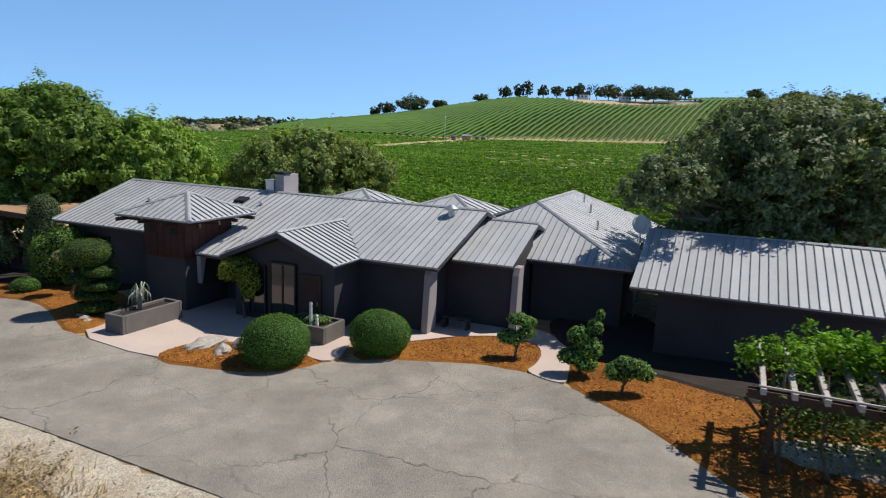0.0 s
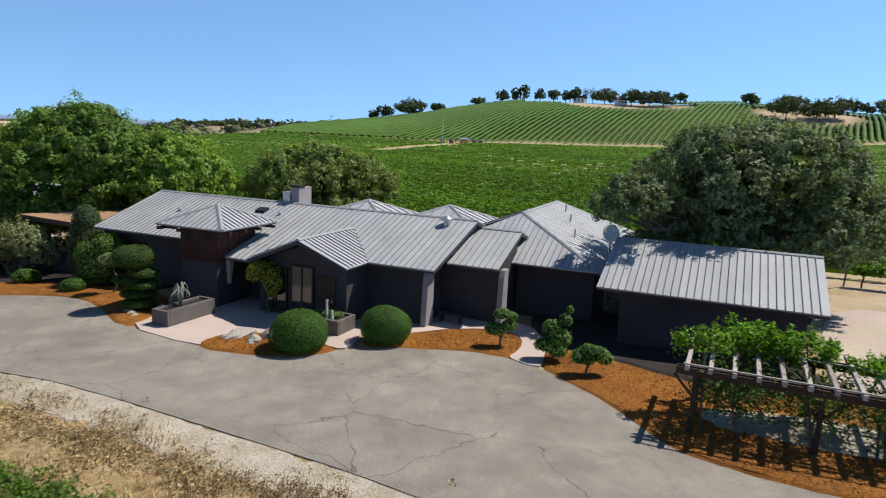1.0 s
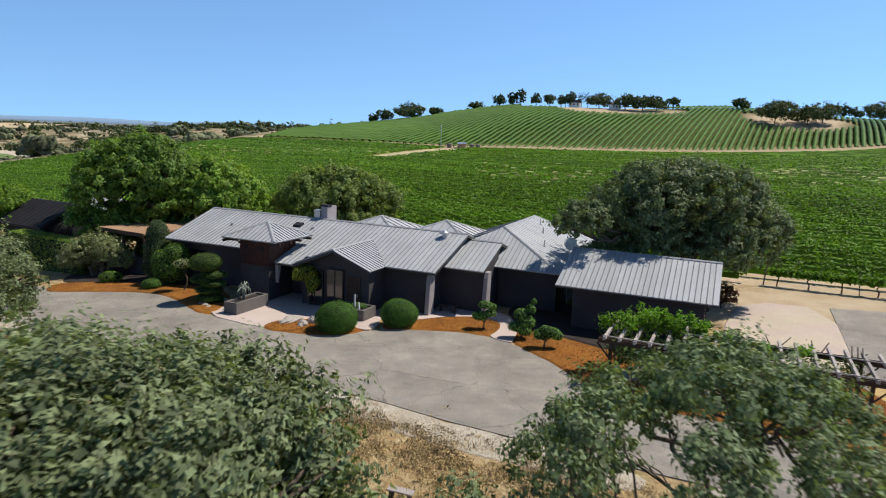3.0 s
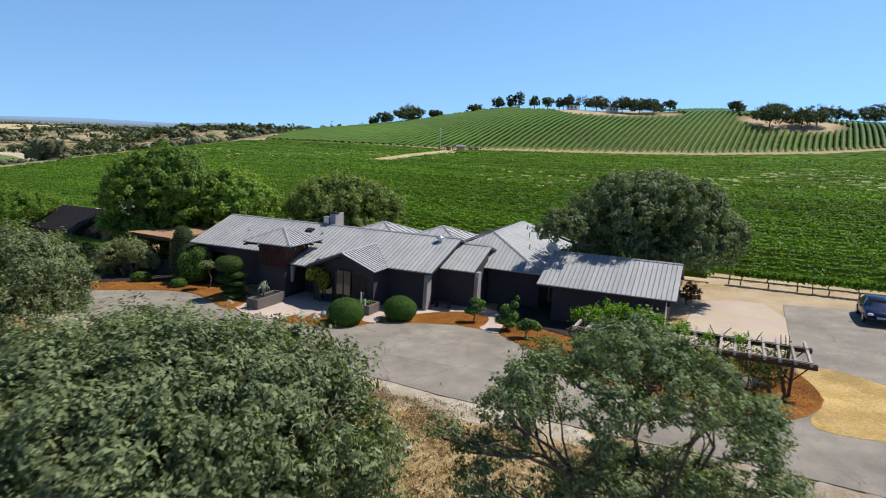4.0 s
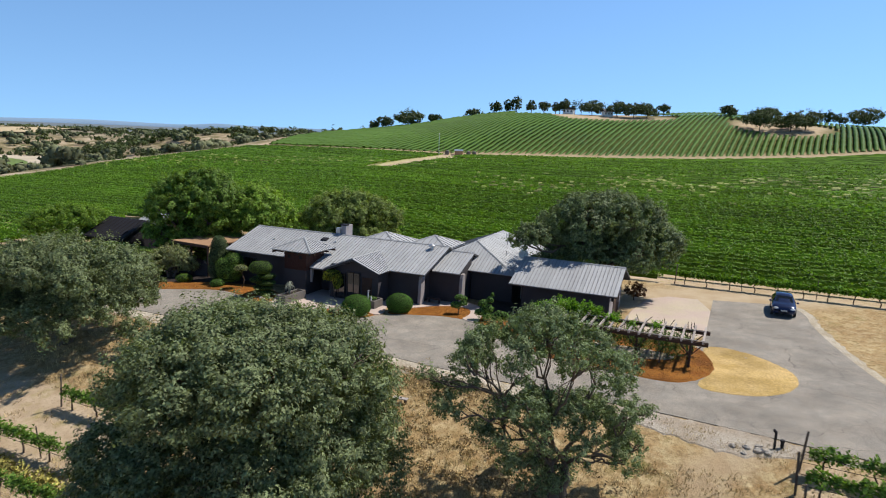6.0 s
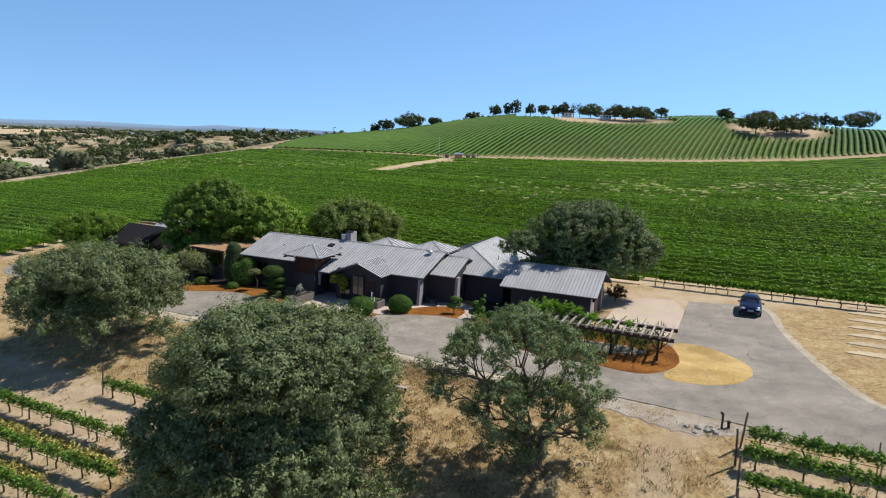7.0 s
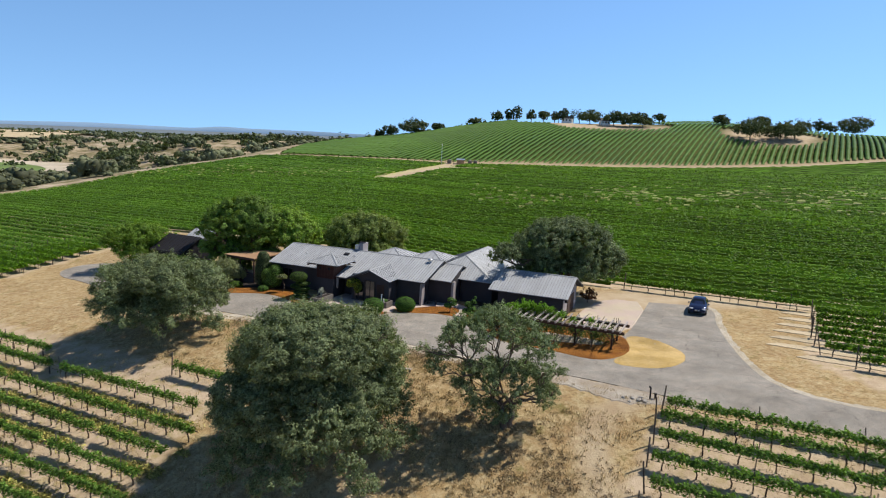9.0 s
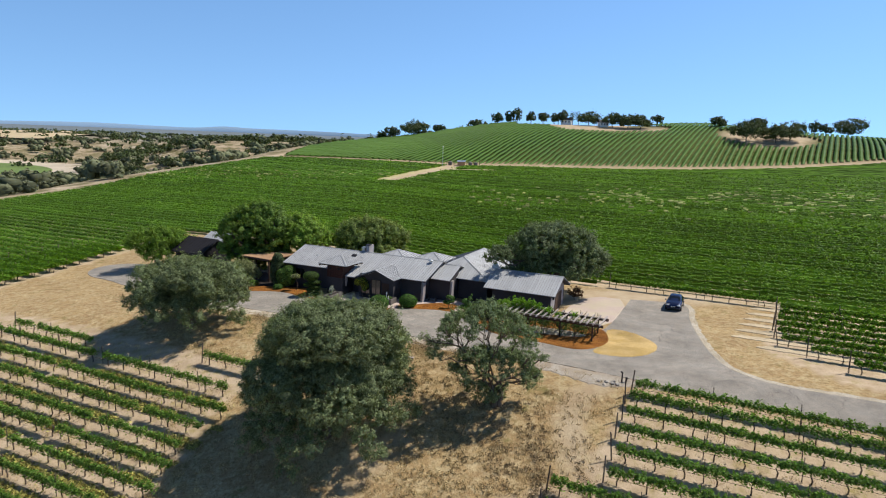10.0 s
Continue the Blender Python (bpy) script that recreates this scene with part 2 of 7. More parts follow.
L_PALE = foliage("yellowing vine leaf", (0.42, 0.44, 0.17), glow=0.3, patch=0.1)
L_WISTERIA = foliage("wisteria leaf", (0.14, 0.28, 0.02), glow=0.35)
L_FAR = foliage("distant tree leaf", (0.08, 0.105, 0.042), glow=0.22, patch=0.05)
L_SCRUB = foliage("valley scrub leaf", (0.145, 0.16, 0.085), glow=0.15, patch=0.02)

# ---------------------------------------------------------------- lie of the land
TRACK_X, TRACK_Z = [-400, -150, -88, -60, -29, 1.4, 32, 63, 93, 124, 154, 184, 214, 234, 251, 400], [-6, 2, 4.6, 4.6, 4.3, 3.4, 4.1, 4.4, 5.1, 6, 7.5, 9.4, 12.4, 14.8, 16.2, 20]
CREST_X, CREST_Z = [-400, -150, -98, -82, -65, -41, -20, 0, 20, 40, 60, 99, 146, 161, 181, 217, 250, 283, 307, 500], [2, 5, 9.2, 11.9, 13.4, 16.4, 19.6, 23.7, 27.3, 30.1, 31.0, 31.5, 32.8, 34.1, 34.9, 33.0, 30.9, 29.8, 29.2, 27]
PAD_X, PAD_Z = [-400, -140, -55, -30, -12, 8, 50, 120, 400], [-14, -9, -3, -1.0, 0, 0, 1.5, 4, 8]


EDGE_Y, EDGE_X = [60, 123, 141, 160, 186, 209, 231, 257, 288, 325, 435, 520], [-140, -134, -126, -120, -119, -119, -115, -110, -104, -97, -98, -90]


def ease(a, b, x):
    t = np.clip((x - a) / (b - a), 0, 1)
    return t * t * (3 - 2 * t)


def beyond(x, y):
    """Metres west of the lower vineyard's edge."""
    return np.interp(y, EDGE_Y, EDGE_X) - x


def ground_z(x, y):
    x, y = np.asarray(x, float), np.asarray(y, float)
    pad, track, crest = np.interp(x, PAD_X, PAD_Z), np.interp(x, TRACK_X, TRACK_Z), np.interp(x, CREST_X, CREST_Z)
    z = pad + (track - pad) * np.clip((y - 42) / 278, 0, 1)
    u = np.clip((y - 320) / 115, 0, 1)
    z = np.where(y > 320, track + (crest - track) * u * (1.6 - 0.6 * u), z)
    z = z - np.clip(y - 435, 0, 900) * 0.03
    slope = np.maximum(-1.78 + 0.107 * x + 0.258 * y, -13)
    h = np.clip(0.5 + 0.5 * (slope - z) / 0.8, 0, 1)
    z = np.where(y < 90, slope * (1 - h) + z * h - 0.8 * h * (1 - h), z)
    w = beyond(x, y)
    bluff = ease(560, 820, w * 0.55 + y * 0.7)
    valley = -22 + 16 * bluff + 3.0 * np.sin(x * 0.013) * np.sin(y * 0.017 + 1) * bluff
    z = z + (valley - z) * ease(6, 110, w) * ease(60, 160, y)
    far = np.hypot(x, y)
    z = z + (6.5 - z) * np.exp(-((np.arctan2(x, y) + 0.27) / 0.21) ** 4 - ((far - 650) / 130) ** 2) * ease(0, 60, w) * (y > 100)
    return z + (-14 - z) * ease(1100, 2600, far)


def axis(fine0, fine1, step, low, high, grow):
    """Grid lines, close together between fine0 and fine1 and ever wider beyond."""
    out = list(np.arange(fine0, fine1 + step / 2, step))
    s = step
    while out[-1] < high:
        s *= grow
        out.append(out[-1] + s)
    s = step
    while out[0] > low:
        s *= grow
        out.insert(0, out[0] - s)
    return np.array(out)


def row_coords(x, y):
    """Along and across the vine rows."""
    return x * 0.8572 - y * 0.515, x * 0.515 + y * 0.8572


def row_xy(s, n):
    return s * 0.8572 + n * 0.515, -s * 0.515 + n * 0.8572


def in_lower_field(x, y):
    s, n = row_coords(x, y)
    return (((n > 41) & (y < 307)) | ((n <= 41) & (n > -4) & (s < -68.6 - 0.365 * (n - 3.3))) | ((n <= 41) & (n > 18) & (s > 23.5 + np.clip(24 - n, 0, 9) * 1.2))) & (beyond(x, y) < -0.6) & (y < 307)


def from_segment(x, y, a, b):
    """Distance from a line between two points of the plan."""
    ax, ay, bx, by = *a, *b
    t = np.clip(((x - ax) * (bx - ax) + (y - ay) * (by - ay)) / ((bx - ax) ** 2 + (by - ay) ** 2), 0, 1)
    return np.hypot(x - ax - t * (bx - ax), y - ay - t * (by - ay))


KNOLLS = [(108, 412, 40, 17), (201, 379, 30, 26), (75, 428, 30, 10)]


def on_knoll(x, y):
    d = np.full(np.shape(x), 9.0)
    for cx, cy, rx, ry in KNOLLS:
        d = np.minimum(d, np.hypot((x - cx) / rx, (y - cy) / ry))
    return d


gx, gy = axis(-46, 46, 0.8, -4300, 4300, 1.075), axis(-34, 50, 0.8, -260, 4600, 1.06)
X, Y = np.meshgrid(gx, gy)
Z = ground_z(X, Y)
ny, nx = X.shape
k = np.arange(nx * (ny - 1)).reshape(ny - 1, nx)[:, :-1].ravel()
ground_mesh = mesh_arrays("ground", np.stack([X, Y, Z], -1).reshape(-1, 3), np.stack([k, k + 1, k + nx + 1, k + nx], 1))
ground_mesh.polygons.foreach_set("use_smooth", np.ones(len(ground_mesh.polygons), bool))
# what covers the ground: red vineyard soil, green pale dirt, blue valley scrub; alpha is distance haze painted into the
# colour
s_, n_ = row_coords(X, Y)
soil = in_lower_field(X, Y) | ((Y > 321) & (Y < 520) & (beyond(X, Y) < 3))
w_ = n_ - 0.125 * (s_ + 19)
soil |= (w_ < -3.2) & (s_ < -13.5 + np.clip(-8 - w_, 0, 8) * 0.4) & (w_ > -36) & (X < -6) & (s_ > -56)
soil |= (n_ - 0.11 * (s_ - 17) < 9.2) & (s_ > 15.8 - np.clip(-2 - n_, 0, 4)) & (n_ > -14) & (X > 3)
dirt = np.exp(-((from_segment(X, Y, (19, 28), (34, 30)) / 4.5) ** 4))
dirt = np.maximum(dirt, np.exp(-((from_segment(X, Y, (-22, 195), (3, 306)) / 4.0) ** 4)))
dirt = np.maximum(dirt, ((Y > 307) & (Y < 320) & (X > -92)) * 0.9)
dirt = np.maximum(dirt, np.where((on_knoll(X, Y) < 1) & (Y > 340), 1.0, 0))
for a_, b_ in (((16.5, 0.6), (13.6, -1.2)), ((13.6, -1.2), (12.6, -3.6)), ((12.6, -3.6), (12.3, -7.5)), ((12.3, -7.5), (13.4, -12.5))):
    dirt = np.maximum(dirt, np.exp(-((from_segment(X, Y, a_, b_) / 1.1) ** 4)) * 0.75)
dirt = np.maximum(dirt, np.exp(-((from_segment(X, Y, (-3.2, -8.4), (-0.6, -5.2)) / 1.7) ** 4)) * 0.6)
dirt = np.maximum(dirt, np.exp(-((from_segment(X, Y, (-101, 318), (-90, 345)) / 7.0) ** 4)))
scrub = ease(-1.5, 2.5, beyond(X, Y)) * (Y > 40) + ease(520, 600, Y)
cover = ground_mesh.color_attributes.new("cover", "FLOAT_COLOR", "POINT")
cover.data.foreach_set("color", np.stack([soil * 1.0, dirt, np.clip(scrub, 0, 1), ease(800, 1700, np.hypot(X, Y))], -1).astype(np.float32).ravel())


def ground_material():
    mat = bpy.data.materials.new("dry ground")
    mat.use_nodes = True
    nodes, links = mat.node_tree.nodes, mat.node_tree.links
    bsdf = nodes["Principled BSDF"]
    bsdf.inputs["Roughness"].default_value = 0.95
    bsdf.inputs["Specular IOR Level"].default_value = 0.1
    where = nodes.new("ShaderNodeTexCoord").outputs["Object"]
    zones = nodes.new("ShaderNodeSeparateColor")
    attr = nodes.new("ShaderNodeAttribute")
    attr.attribute_name = "cover"
    links.new(attr.outputs["Color"], zones.inputs[0])

    def noise_at(scale, detail=5.0, low=0.35, high=0.65, rough=0.65):
        t = nodes.new("ShaderNodeTexNoise")
        t.inputs["Scale"].default_value, t.inputs["Detail"].default_value, t.inputs["Roughness"].default_value = scale, detail, rough
        links.new(where, t.inputs["Vector"])
        span = nodes.new("ShaderNodeMapRange")
        span.inputs["From Min"].default_value, span.inputs["From Max"].default_value = low, high
        links.new(t.outputs[0], span.inputs[0])
        return span.outputs[0]

    def blend(a, b, factor):
        mix = nodes.new("ShaderNodeMix")
        mix.data_type = "RGBA"
        links.new(factor, mix.inputs["Factor"])
        for socket, value in ((mix.inputs["A"], a), (mix.inputs["B"], b)):
            if isinstance(value, tuple):
                socket.default_value = (*value, 1)
            else:
                links.new(value, socket)
        return mix.outputs["Result"]

    straw = blend((0.46, 0.33, 0.165), (0.31, 0.2, 0.1), noise_at(0.23))
    straw = blend(straw, (0.5, 0.4, 0.23), noise_at(1.3, 7, 0.43, 0.62, 0.72))
    straw = blend(straw, (0.17, 0.11, 0.055), noise_at(4, 8, 0.5, 0.68, 0.75))
    straw = blend(straw, (0.11, 0.085, 0.045), noise_at(11, 8, 0.54, 0.66, 0.8))
    straw = blend(straw, (0.2, 0.17, 0.06), noise_at(0.5, 8, 0.56, 0.68, 0.75))
    straw = blend(straw, (0.26, 0.18, 0.085), noise_at(1.9, 8, 0.52, 0.6, 0.8))
    straw = blend(straw, (0.55, 0.44, 0.26), noise_at(0.8, 8, 0.58, 0.66, 0.75))
    earth = blend((0.56, 0.445, 0.32), (0.42, 0.32, 0.215), noise_at(0.6))
    earth = blend(earth, (0.33, 0.28, 0.1), noise_at(0.9, 6, 0.52, 0.75))
    earth = blend(earth, (0.2, 0.14, 0.08), noise_at(7, 8, 0.54, 0.7, 0.8))
    pale = blend((0.5, 0.41, 0.29), (0.4, 0.3, 0.19), noise_at(0.25))
    valley = blend((0.52, 0.43, 0.32), (0.33, 0.26, 0.17), noise_at(0.025, 8, 0.36, 0.56))
    valley = blend(valley, (0.17, 0.15, 0.075), noise_at(0.09, 8, 0.45, 0.56, 0.7))
    valley = blend(valley, (0.5, 0.45, 0.38), noise_at(0.011, 6, 0.62, 0.7))
    hill = blend((0.06, 0.085, 0.018), (0.15, 0.135, 0.05), noise_at(0.3, 5, 0.4, 0.7))
    height = nodes.new("ShaderNodeSeparateXYZ")
    links.new(where, height.inputs[0])
    back = nodes.new("ShaderNodeMapRange")
    back.inputs["From Min"].default_value, back.inputs["From Max"].default_value = 110, 190
    links.new(height.outputs["Y"], back.inputs[0])
    earth = blend(earth, (0.5, 0.45, 0.24), back.outputs[0])
    upper = nodes.new("ShaderNodeMapRange")
    upper.inputs["From Min"].default_value, upper.inputs["From Max"].default_value = 300, 318
    links.new(height.outputs["Y"], upper.inputs[0])
    earth = blend(earth, hill, upper.outputs[0])
    out = blend(straw, earth, zones.outputs[0])
    # haze painted in: valley ground goes blue-grey with distance
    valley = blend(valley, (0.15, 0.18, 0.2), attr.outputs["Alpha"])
    out = blend(out, valley, zones.outputs[2])
    out = blend(out, pale, zones.outputs[1])
    links.new(out, bsdf.inputs["Base Color"])
    bump = nodes.new("ShaderNodeBump")
    bump.inputs["Strength"].default_value, bump.inputs["Distance"].default_value = 0.9, 0.06
    links.new(noise_at(6.0, 7, 0.0, 1.0, 0.75), bump.inputs["Height"])
    links.new(bump.outputs[0], bsdf.inputs["Normal"])
    return mat


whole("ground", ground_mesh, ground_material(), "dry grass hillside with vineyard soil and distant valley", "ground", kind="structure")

# ---------------------------------------------------------------- paved and mulched ground
from mathutils.geometry import delaunay_2d_cdt


def smooth_loop(points, rounds=2):
    """Chaikin's corner cutting on a closed outline."""
    for _ in range(rounds):
        points = [q for a, b in zip(points, points[1:] + points[:1]) for q in ((a[0] * 0.75 + b[0] * 0.25, a[1] * 0.75 + b[1] * 0.25), (a[0] * 0.25 + b[0] * 0.75, a[1] * 0.25 + b[1] * 0.75))]
    return points


def sheet(name, outline, lift, mat, label, category, rounds=2, step=1.0, skirt=0.25, kind="structure", ragged=0.0, rough=0.0, flare=0.0):
    """A surface draped on the ground, with an edge that goes down into it."""
    edge = smooth_loop(outline, rounds)
    dense = []
    for a, b in zip(edge, edge[1:] + edge[:1]):
        m = max(1, int(math.dist(a, b) / (0.3 if ragged else step)))
        for i in range(m):
            x, y = a[0] + (b[0] - a[0]) * i / m, a[1] + (b[1] - a[1]) * i / m
            dense.append((x + ragged * noise.noise((x * 2.3, y * 2.3, 1)), y + ragged * noise.noise((x * 2.3, y * 2.3, 9))))
    n = len(dense)
    ex, ey = np.array(dense).T
    inner = []
    for x in np.arange(ex.min(), ex.max(), step):
        for y in np.arange(ey.min(), ey.max(), step):
            cross = ((ey > y) != (np.roll(ey, -1) > y)) & (x < (np.roll(ex, -1) - ex) * (y - ey) / (np.roll(ey, -1) - ey + 1e-12) + ex)
            if cross.sum() % 2 and np.min((ex - x) ** 2 + (ey - y) ** 2) > (0.4 * step) ** 2:
                inner.append((x, y))
    pts, _, faces, *_ = delaunay_2d_cdt([Vector(p) for p in dense + inner], [(i, (i + 1) % n) for i in range(n)], [], 1, 1e-5)
    heights = ground_z([p[0] for p in pts], [p[1] for p in pts]) + lift
    if rough:
        heights += np.array([rough * noise.noise((p[0] * 1.7, p[1] * 1.7, 4)) for p in pts])
    verts = [(p[0], p[1], h) for p, h in zip(pts, heights)]
    pieces = [(verts, [tuple(f) for f in faces])]
    rim = [(x, y, h) for (x, y), h in zip(dense, ground_z(ex, ey) + lift)]
    tx, ty = np.roll(ex, -1) - np.roll(ex, 1), np.roll(ey, -1) - np.roll(ey, 1)
    out = flare * np.sign(np.sum(ex * np.roll(ey, -1) - np.roll(ex, -1) * ey)) / (np.hypot(tx, ty) + 1e-9)
    pieces.append((rim + [(x + a, y + b, h - skirt) for (x, y, h), a, b in zip(rim, ty * out, -tx * out)], [(i, (i + 1) % n, n + (i + 1) % n, n + i) for i in range(n)]))
    me = solid(name, pieces)
    return whole(name, me, mat, label, category, kind=kind)


def asphalt():
    mat = material("worn asphalt", (0.255, 0.235, 0.207), rough=0.85, noise_scale=1.1, vary=0.26, fine=40, fine_vary=0.72, bump=0.6, bump_scale=55, colour2=(0.3, 0.268, 0.23))
    nodes, links = mat.node_tree.nodes, mat.node_tree.links
    bsdf = nodes["Principled BSDF"]
    where = nodes.new("ShaderNodeTexCoord").outputs["Object"]
    warp = nodes.new("ShaderNodeTexNoise")
    warp.inputs["Scale"].default_value, warp.inputs["Detail"].default_value = 0.9, 6
    links.new(where, warp.inputs["Vector"])
    shift = nodes.new("ShaderNodeVectorMath")
    shift.operation = "MULTIPLY_ADD"
    shift.inputs[1].default_value = (1.6, 1.6, 0)
    links.new(warp.outputs["Color"], shift.inputs[0])
    links.new(where, shift.inputs[2])
    cells = nodes.new("ShaderNodeTexVoronoi")
    cells.feature = "DISTANCE_TO_EDGE"
    cells.inputs["Scale"].default_value = 0.26
    links.new(shift.outputs[0], cells.inputs["Vector"])
    line = nodes.new("ShaderNodeMapRange")
    line.inputs["From Min"].default_value, line.inputs["From Max"].default_value = 0.0, 0.006
    line.inputs["To Min"].default_value, line.inputs["To Max"].default_value = 1, 0
    links.new(cells.outputs["Distance"], line.inputs[0])
    some = nodes.new("ShaderNodeTexNoise")
    some.inputs["Scale"].default_value = 0.13
    links.new(where, some.inputs["Vector"])
    gate = nodes.new("ShaderNodeMapRange")
    gate.inputs["From Min"].default_value, gate.inputs["From Max"].default_value = 0.36, 0.5
    gate.inputs["To Max"].default_value = 0.75
    links.new(some.outputs[0], gate.inputs[0])
    both = nodes.new("ShaderNodeMath")
    both.operation = "MULTIPLY"
    links.new(line.outputs[0], both.inputs[0])
    links.new(gate.outputs[0], both.inputs[1])
    mix = nodes.new("ShaderNodeMix")
    mix.data_type = "RGBA"
    links.new(both.outputs[0], mix.inputs["Factor"])
    links.new(bsdf.inputs["Base Color"].links[0].from_socket, mix.inputs["A"])
    mix.inputs["B"].default_value = (0.05, 0.045, 0.04, 1)
    links.new(mix.outputs["Result"], bsdf.inputs["Base Color"])
    return mat


M_ASPHALT = asphalt()
NEAR_EDGE = [(-33.6, 27.4), (-26, 23.2), (-20.6, 20.2), (-15.9, 17.6), (-12.5, 16.4), (-9.2, 15.0), (-6.2, 13.55), (-3.2, 12.1), (-1.3, 11.15), (0.8, 9.9), (2.9, 8.9), (7.6, 6.65), (12.6, 4.25), (16.3, 2.15), (20, 0.1), (25, -2.6), (33, -7.0), (45, -13), (62, -21)]
FAR_EDGE = [(62, -14), (45, -8.0), (36.4, -3.7), (32.9, -2.0), (30.2, -0.8), (28.3, 1.1), (27.4, 3.2), (27.2, 5.4), (27.5, 9.0), (28.3, 14), (29.6, 20), (30.8, 22.8), (31.0, 26.0), (31.0, 26.0), (25.2, 27.6), (25.2, 27.6), (25.1, 27.4), (19.4, 14.5), (17, 13),
            (8.5, 13.5), (7.4, 13.1), (6.8, 14.4), (6.2, 16.3), (5.2, 18.1), (4.4, 19.3), (3.2, 20.4), (1.9, 21.1), (-1.2, 21.2), (-3.3, 20.5), (-5.1, 19.5), (-6.6, 19.6), (-8.9, 20.2), (-12.7, 22.3), (-14.1, 23.9),
            (-15, 25.1), (-16.6, 26.8), (-18, 27.6), (-20, 28.1), (-23.7, 28.2), (-28, 30.5), (-33, 34.5), (-37.5, 41), (-41.5, 46.5), (-45.2, 48.4), (-48.6, 49), (-51.2, 47.4), (-51.4, 43.8), (-48.6, 40), (-44.5, 37.2), (-39.5, 32.4)]
sheet("driveway", NEAR_EDGE + FAR_EDGE, 0.045, M_ASPHALT, "grey worn asphalt driveway with cracks", "driveway", rounds=2)


def strip(line, a, b):
    """A band beside a line, from a to b metres to its right."""
    def offset(d):
        out = []
        for i, p in enumerate(line):
            q, r = Vector(line[max(i - 1, 0)]), Vector(line[min(i + 1, len(line) - 1)])
            t = (r - q).normalized()
            out.append((p[0] + t.y * d, p[1] - t.x * d))
        return out
    return offset(a) + offset(b)[::-1]


sheet("gravel_shoulder", strip(NEAR_EDGE[1:12], 0.02, 1.6), 0.02, M_GRAVEL, "pale gravel shoulder along the driveway", "gravel", ragged=0.3, skirt=0.1, flare=0.15)
sheet("gravel_shoulder", strip([(30.9, 26.0), (30.8, 22.8), (29.6, 20), (28.3, 14), (27.5, 9.0), (27.2, 5.4), (27.4, 3.2), (28.3, 1.1), (30.2, -0.8), (32.9, -2.0), (36.4, -3.7), (45, -8.0)], -0.6, 0.0), 0.03, M_GRAVEL, "pale gravel verge beside the dry grass", "gravel", ragged=0.25, skirt=0.1, flare=0.15)
M_SPUR = material("grey compacted gravel", (0.4, 0.355, 0.3), rough=0.95, noise_scale=0.6, vary=0.2, fine=14, fine_vary=0.6, bump=0.8, bump_scale=16, colour2=(0.33, 0.27, 0.2))
sheet("gravel_spur", [(8.2, 6.3), (12.6, 4.2), (16.3, 2.1), (20.0, 0.05), (22.5, -1.3), (20.5, -1.0), (18.4, -0.2), (16.8, -0.3), (14.6, 0.6), (12.6, 2.2), (9.6, 4.4)], 0.035, M_SPUR, "grey compacted gravel beside the driveway", "gravel", ragged=0.35, skirt=0.1, flare=0.15)
sheet("entry_paving", [(-12.75, 22.35), (-8.9, 20.15), (-8.3, 20.8), (-8.5, 21.7), (-7.0, 22.1), (-5.4, 22.2), (-4.5, 21.7), (-4.0, 20.9), (-3.3, 20.5), (-2.9, 21.2), (-2.8, 23.2), (-2, 25.2), (-10, 29), (-12.2, 25)], 0.075, M_PINK, "buff concrete paving before the entrance", "paving", rounds=1)
sheet("garden_walk", [(-2.85, 23.4), (-2.6, 22.5), (-1.2, 22.75), (-0.3, 23.2), (0.8, 23.8), (2.7, 24.15), (3.8, 23.6), (4.0, 22.4), (3.6, 21.1), (3.1, 20.4), (4.3, 19.3), (4.6, 20.6), (5.0, 22.4), (4.8, 24.4), (3, 26.3), (-1, 26.3), (-2.9, 25)], 0.08, M_PINK, "curving buff concrete garden walk", "paving", rounds=2, step=0.6)
# near-black sheets painted in for shade by the garage wall and under shrubs
sheet("soil_bed", [(5.7, 21.8), (6.85, 21.1), (8.4, 19.6), (9.8, 18.3), (12.5, 17.0), (14.2, 17.2), (14.4, 20.0), (8.0, 23.2), (9.4, 27.5), (6.6, 28.3), (4.8, 26.2), (4.9, 23.6)], 0.165, M_SOIL_SHADE, "near-black strip standing for shade along the garage wall", "soil bed", step=0.7, ragged=0.12, rough=0.02, skirt=0.1, flare=0.2)
sheet("soil_bed", [(-26, 30.8), (-20.5, 30.4), (-17.5, 29.7), (-14.6, 28.7), (-13.2, 30.6), (-18.5, 33.4), (-21, 35.5), (-27, 35)], 0.06, M_SOIL_SHADE, "near-black ground standing for shade under the garden shrubs", "soil bed", step=0.8, ragged=0.1, rough=0.03, skirt=0.1, flare=0.2)
BEDS = []


def bed(outline):
    BEDS.append(outline)
    return outline


sheet("mulch_bed", bed([(-25.5, 28.4), (-23.7, 28.25), (-20, 28.15), (-18, 27.65), (-16.6, 26.85), (-15, 25.15), (-14.1, 23.95), (-12.75, 22.4), (-12.1, 23.4), (-12.6, 26.6), (-14.6, 28.9), (-17.5, 29.9), (-20.5, 30.6), (-26, 31.0)]), 0.1, M_MULCH, "orange bark mulch bed with clipped shrubs", "mulch bed", step=0.7, ragged=0.06, rough=0.05, skirt=0.1, flare=0.2)
sheet("mulch_bed", bed([(-8.9, 20.05), (-6.6, 19.55), (-5.1, 19.4), (-3.5, 20.3), (-4.1, 21), (-4.8, 21.8), (-7, 22), (-8.5, 21.5)]), 0.1, M_MULCH, "orange bark mulch bed round boulders and a clipped ball", "mulch bed", step=0.6, ragged=0.05, rough=0.05, skirt=0.1, flare=0.2)
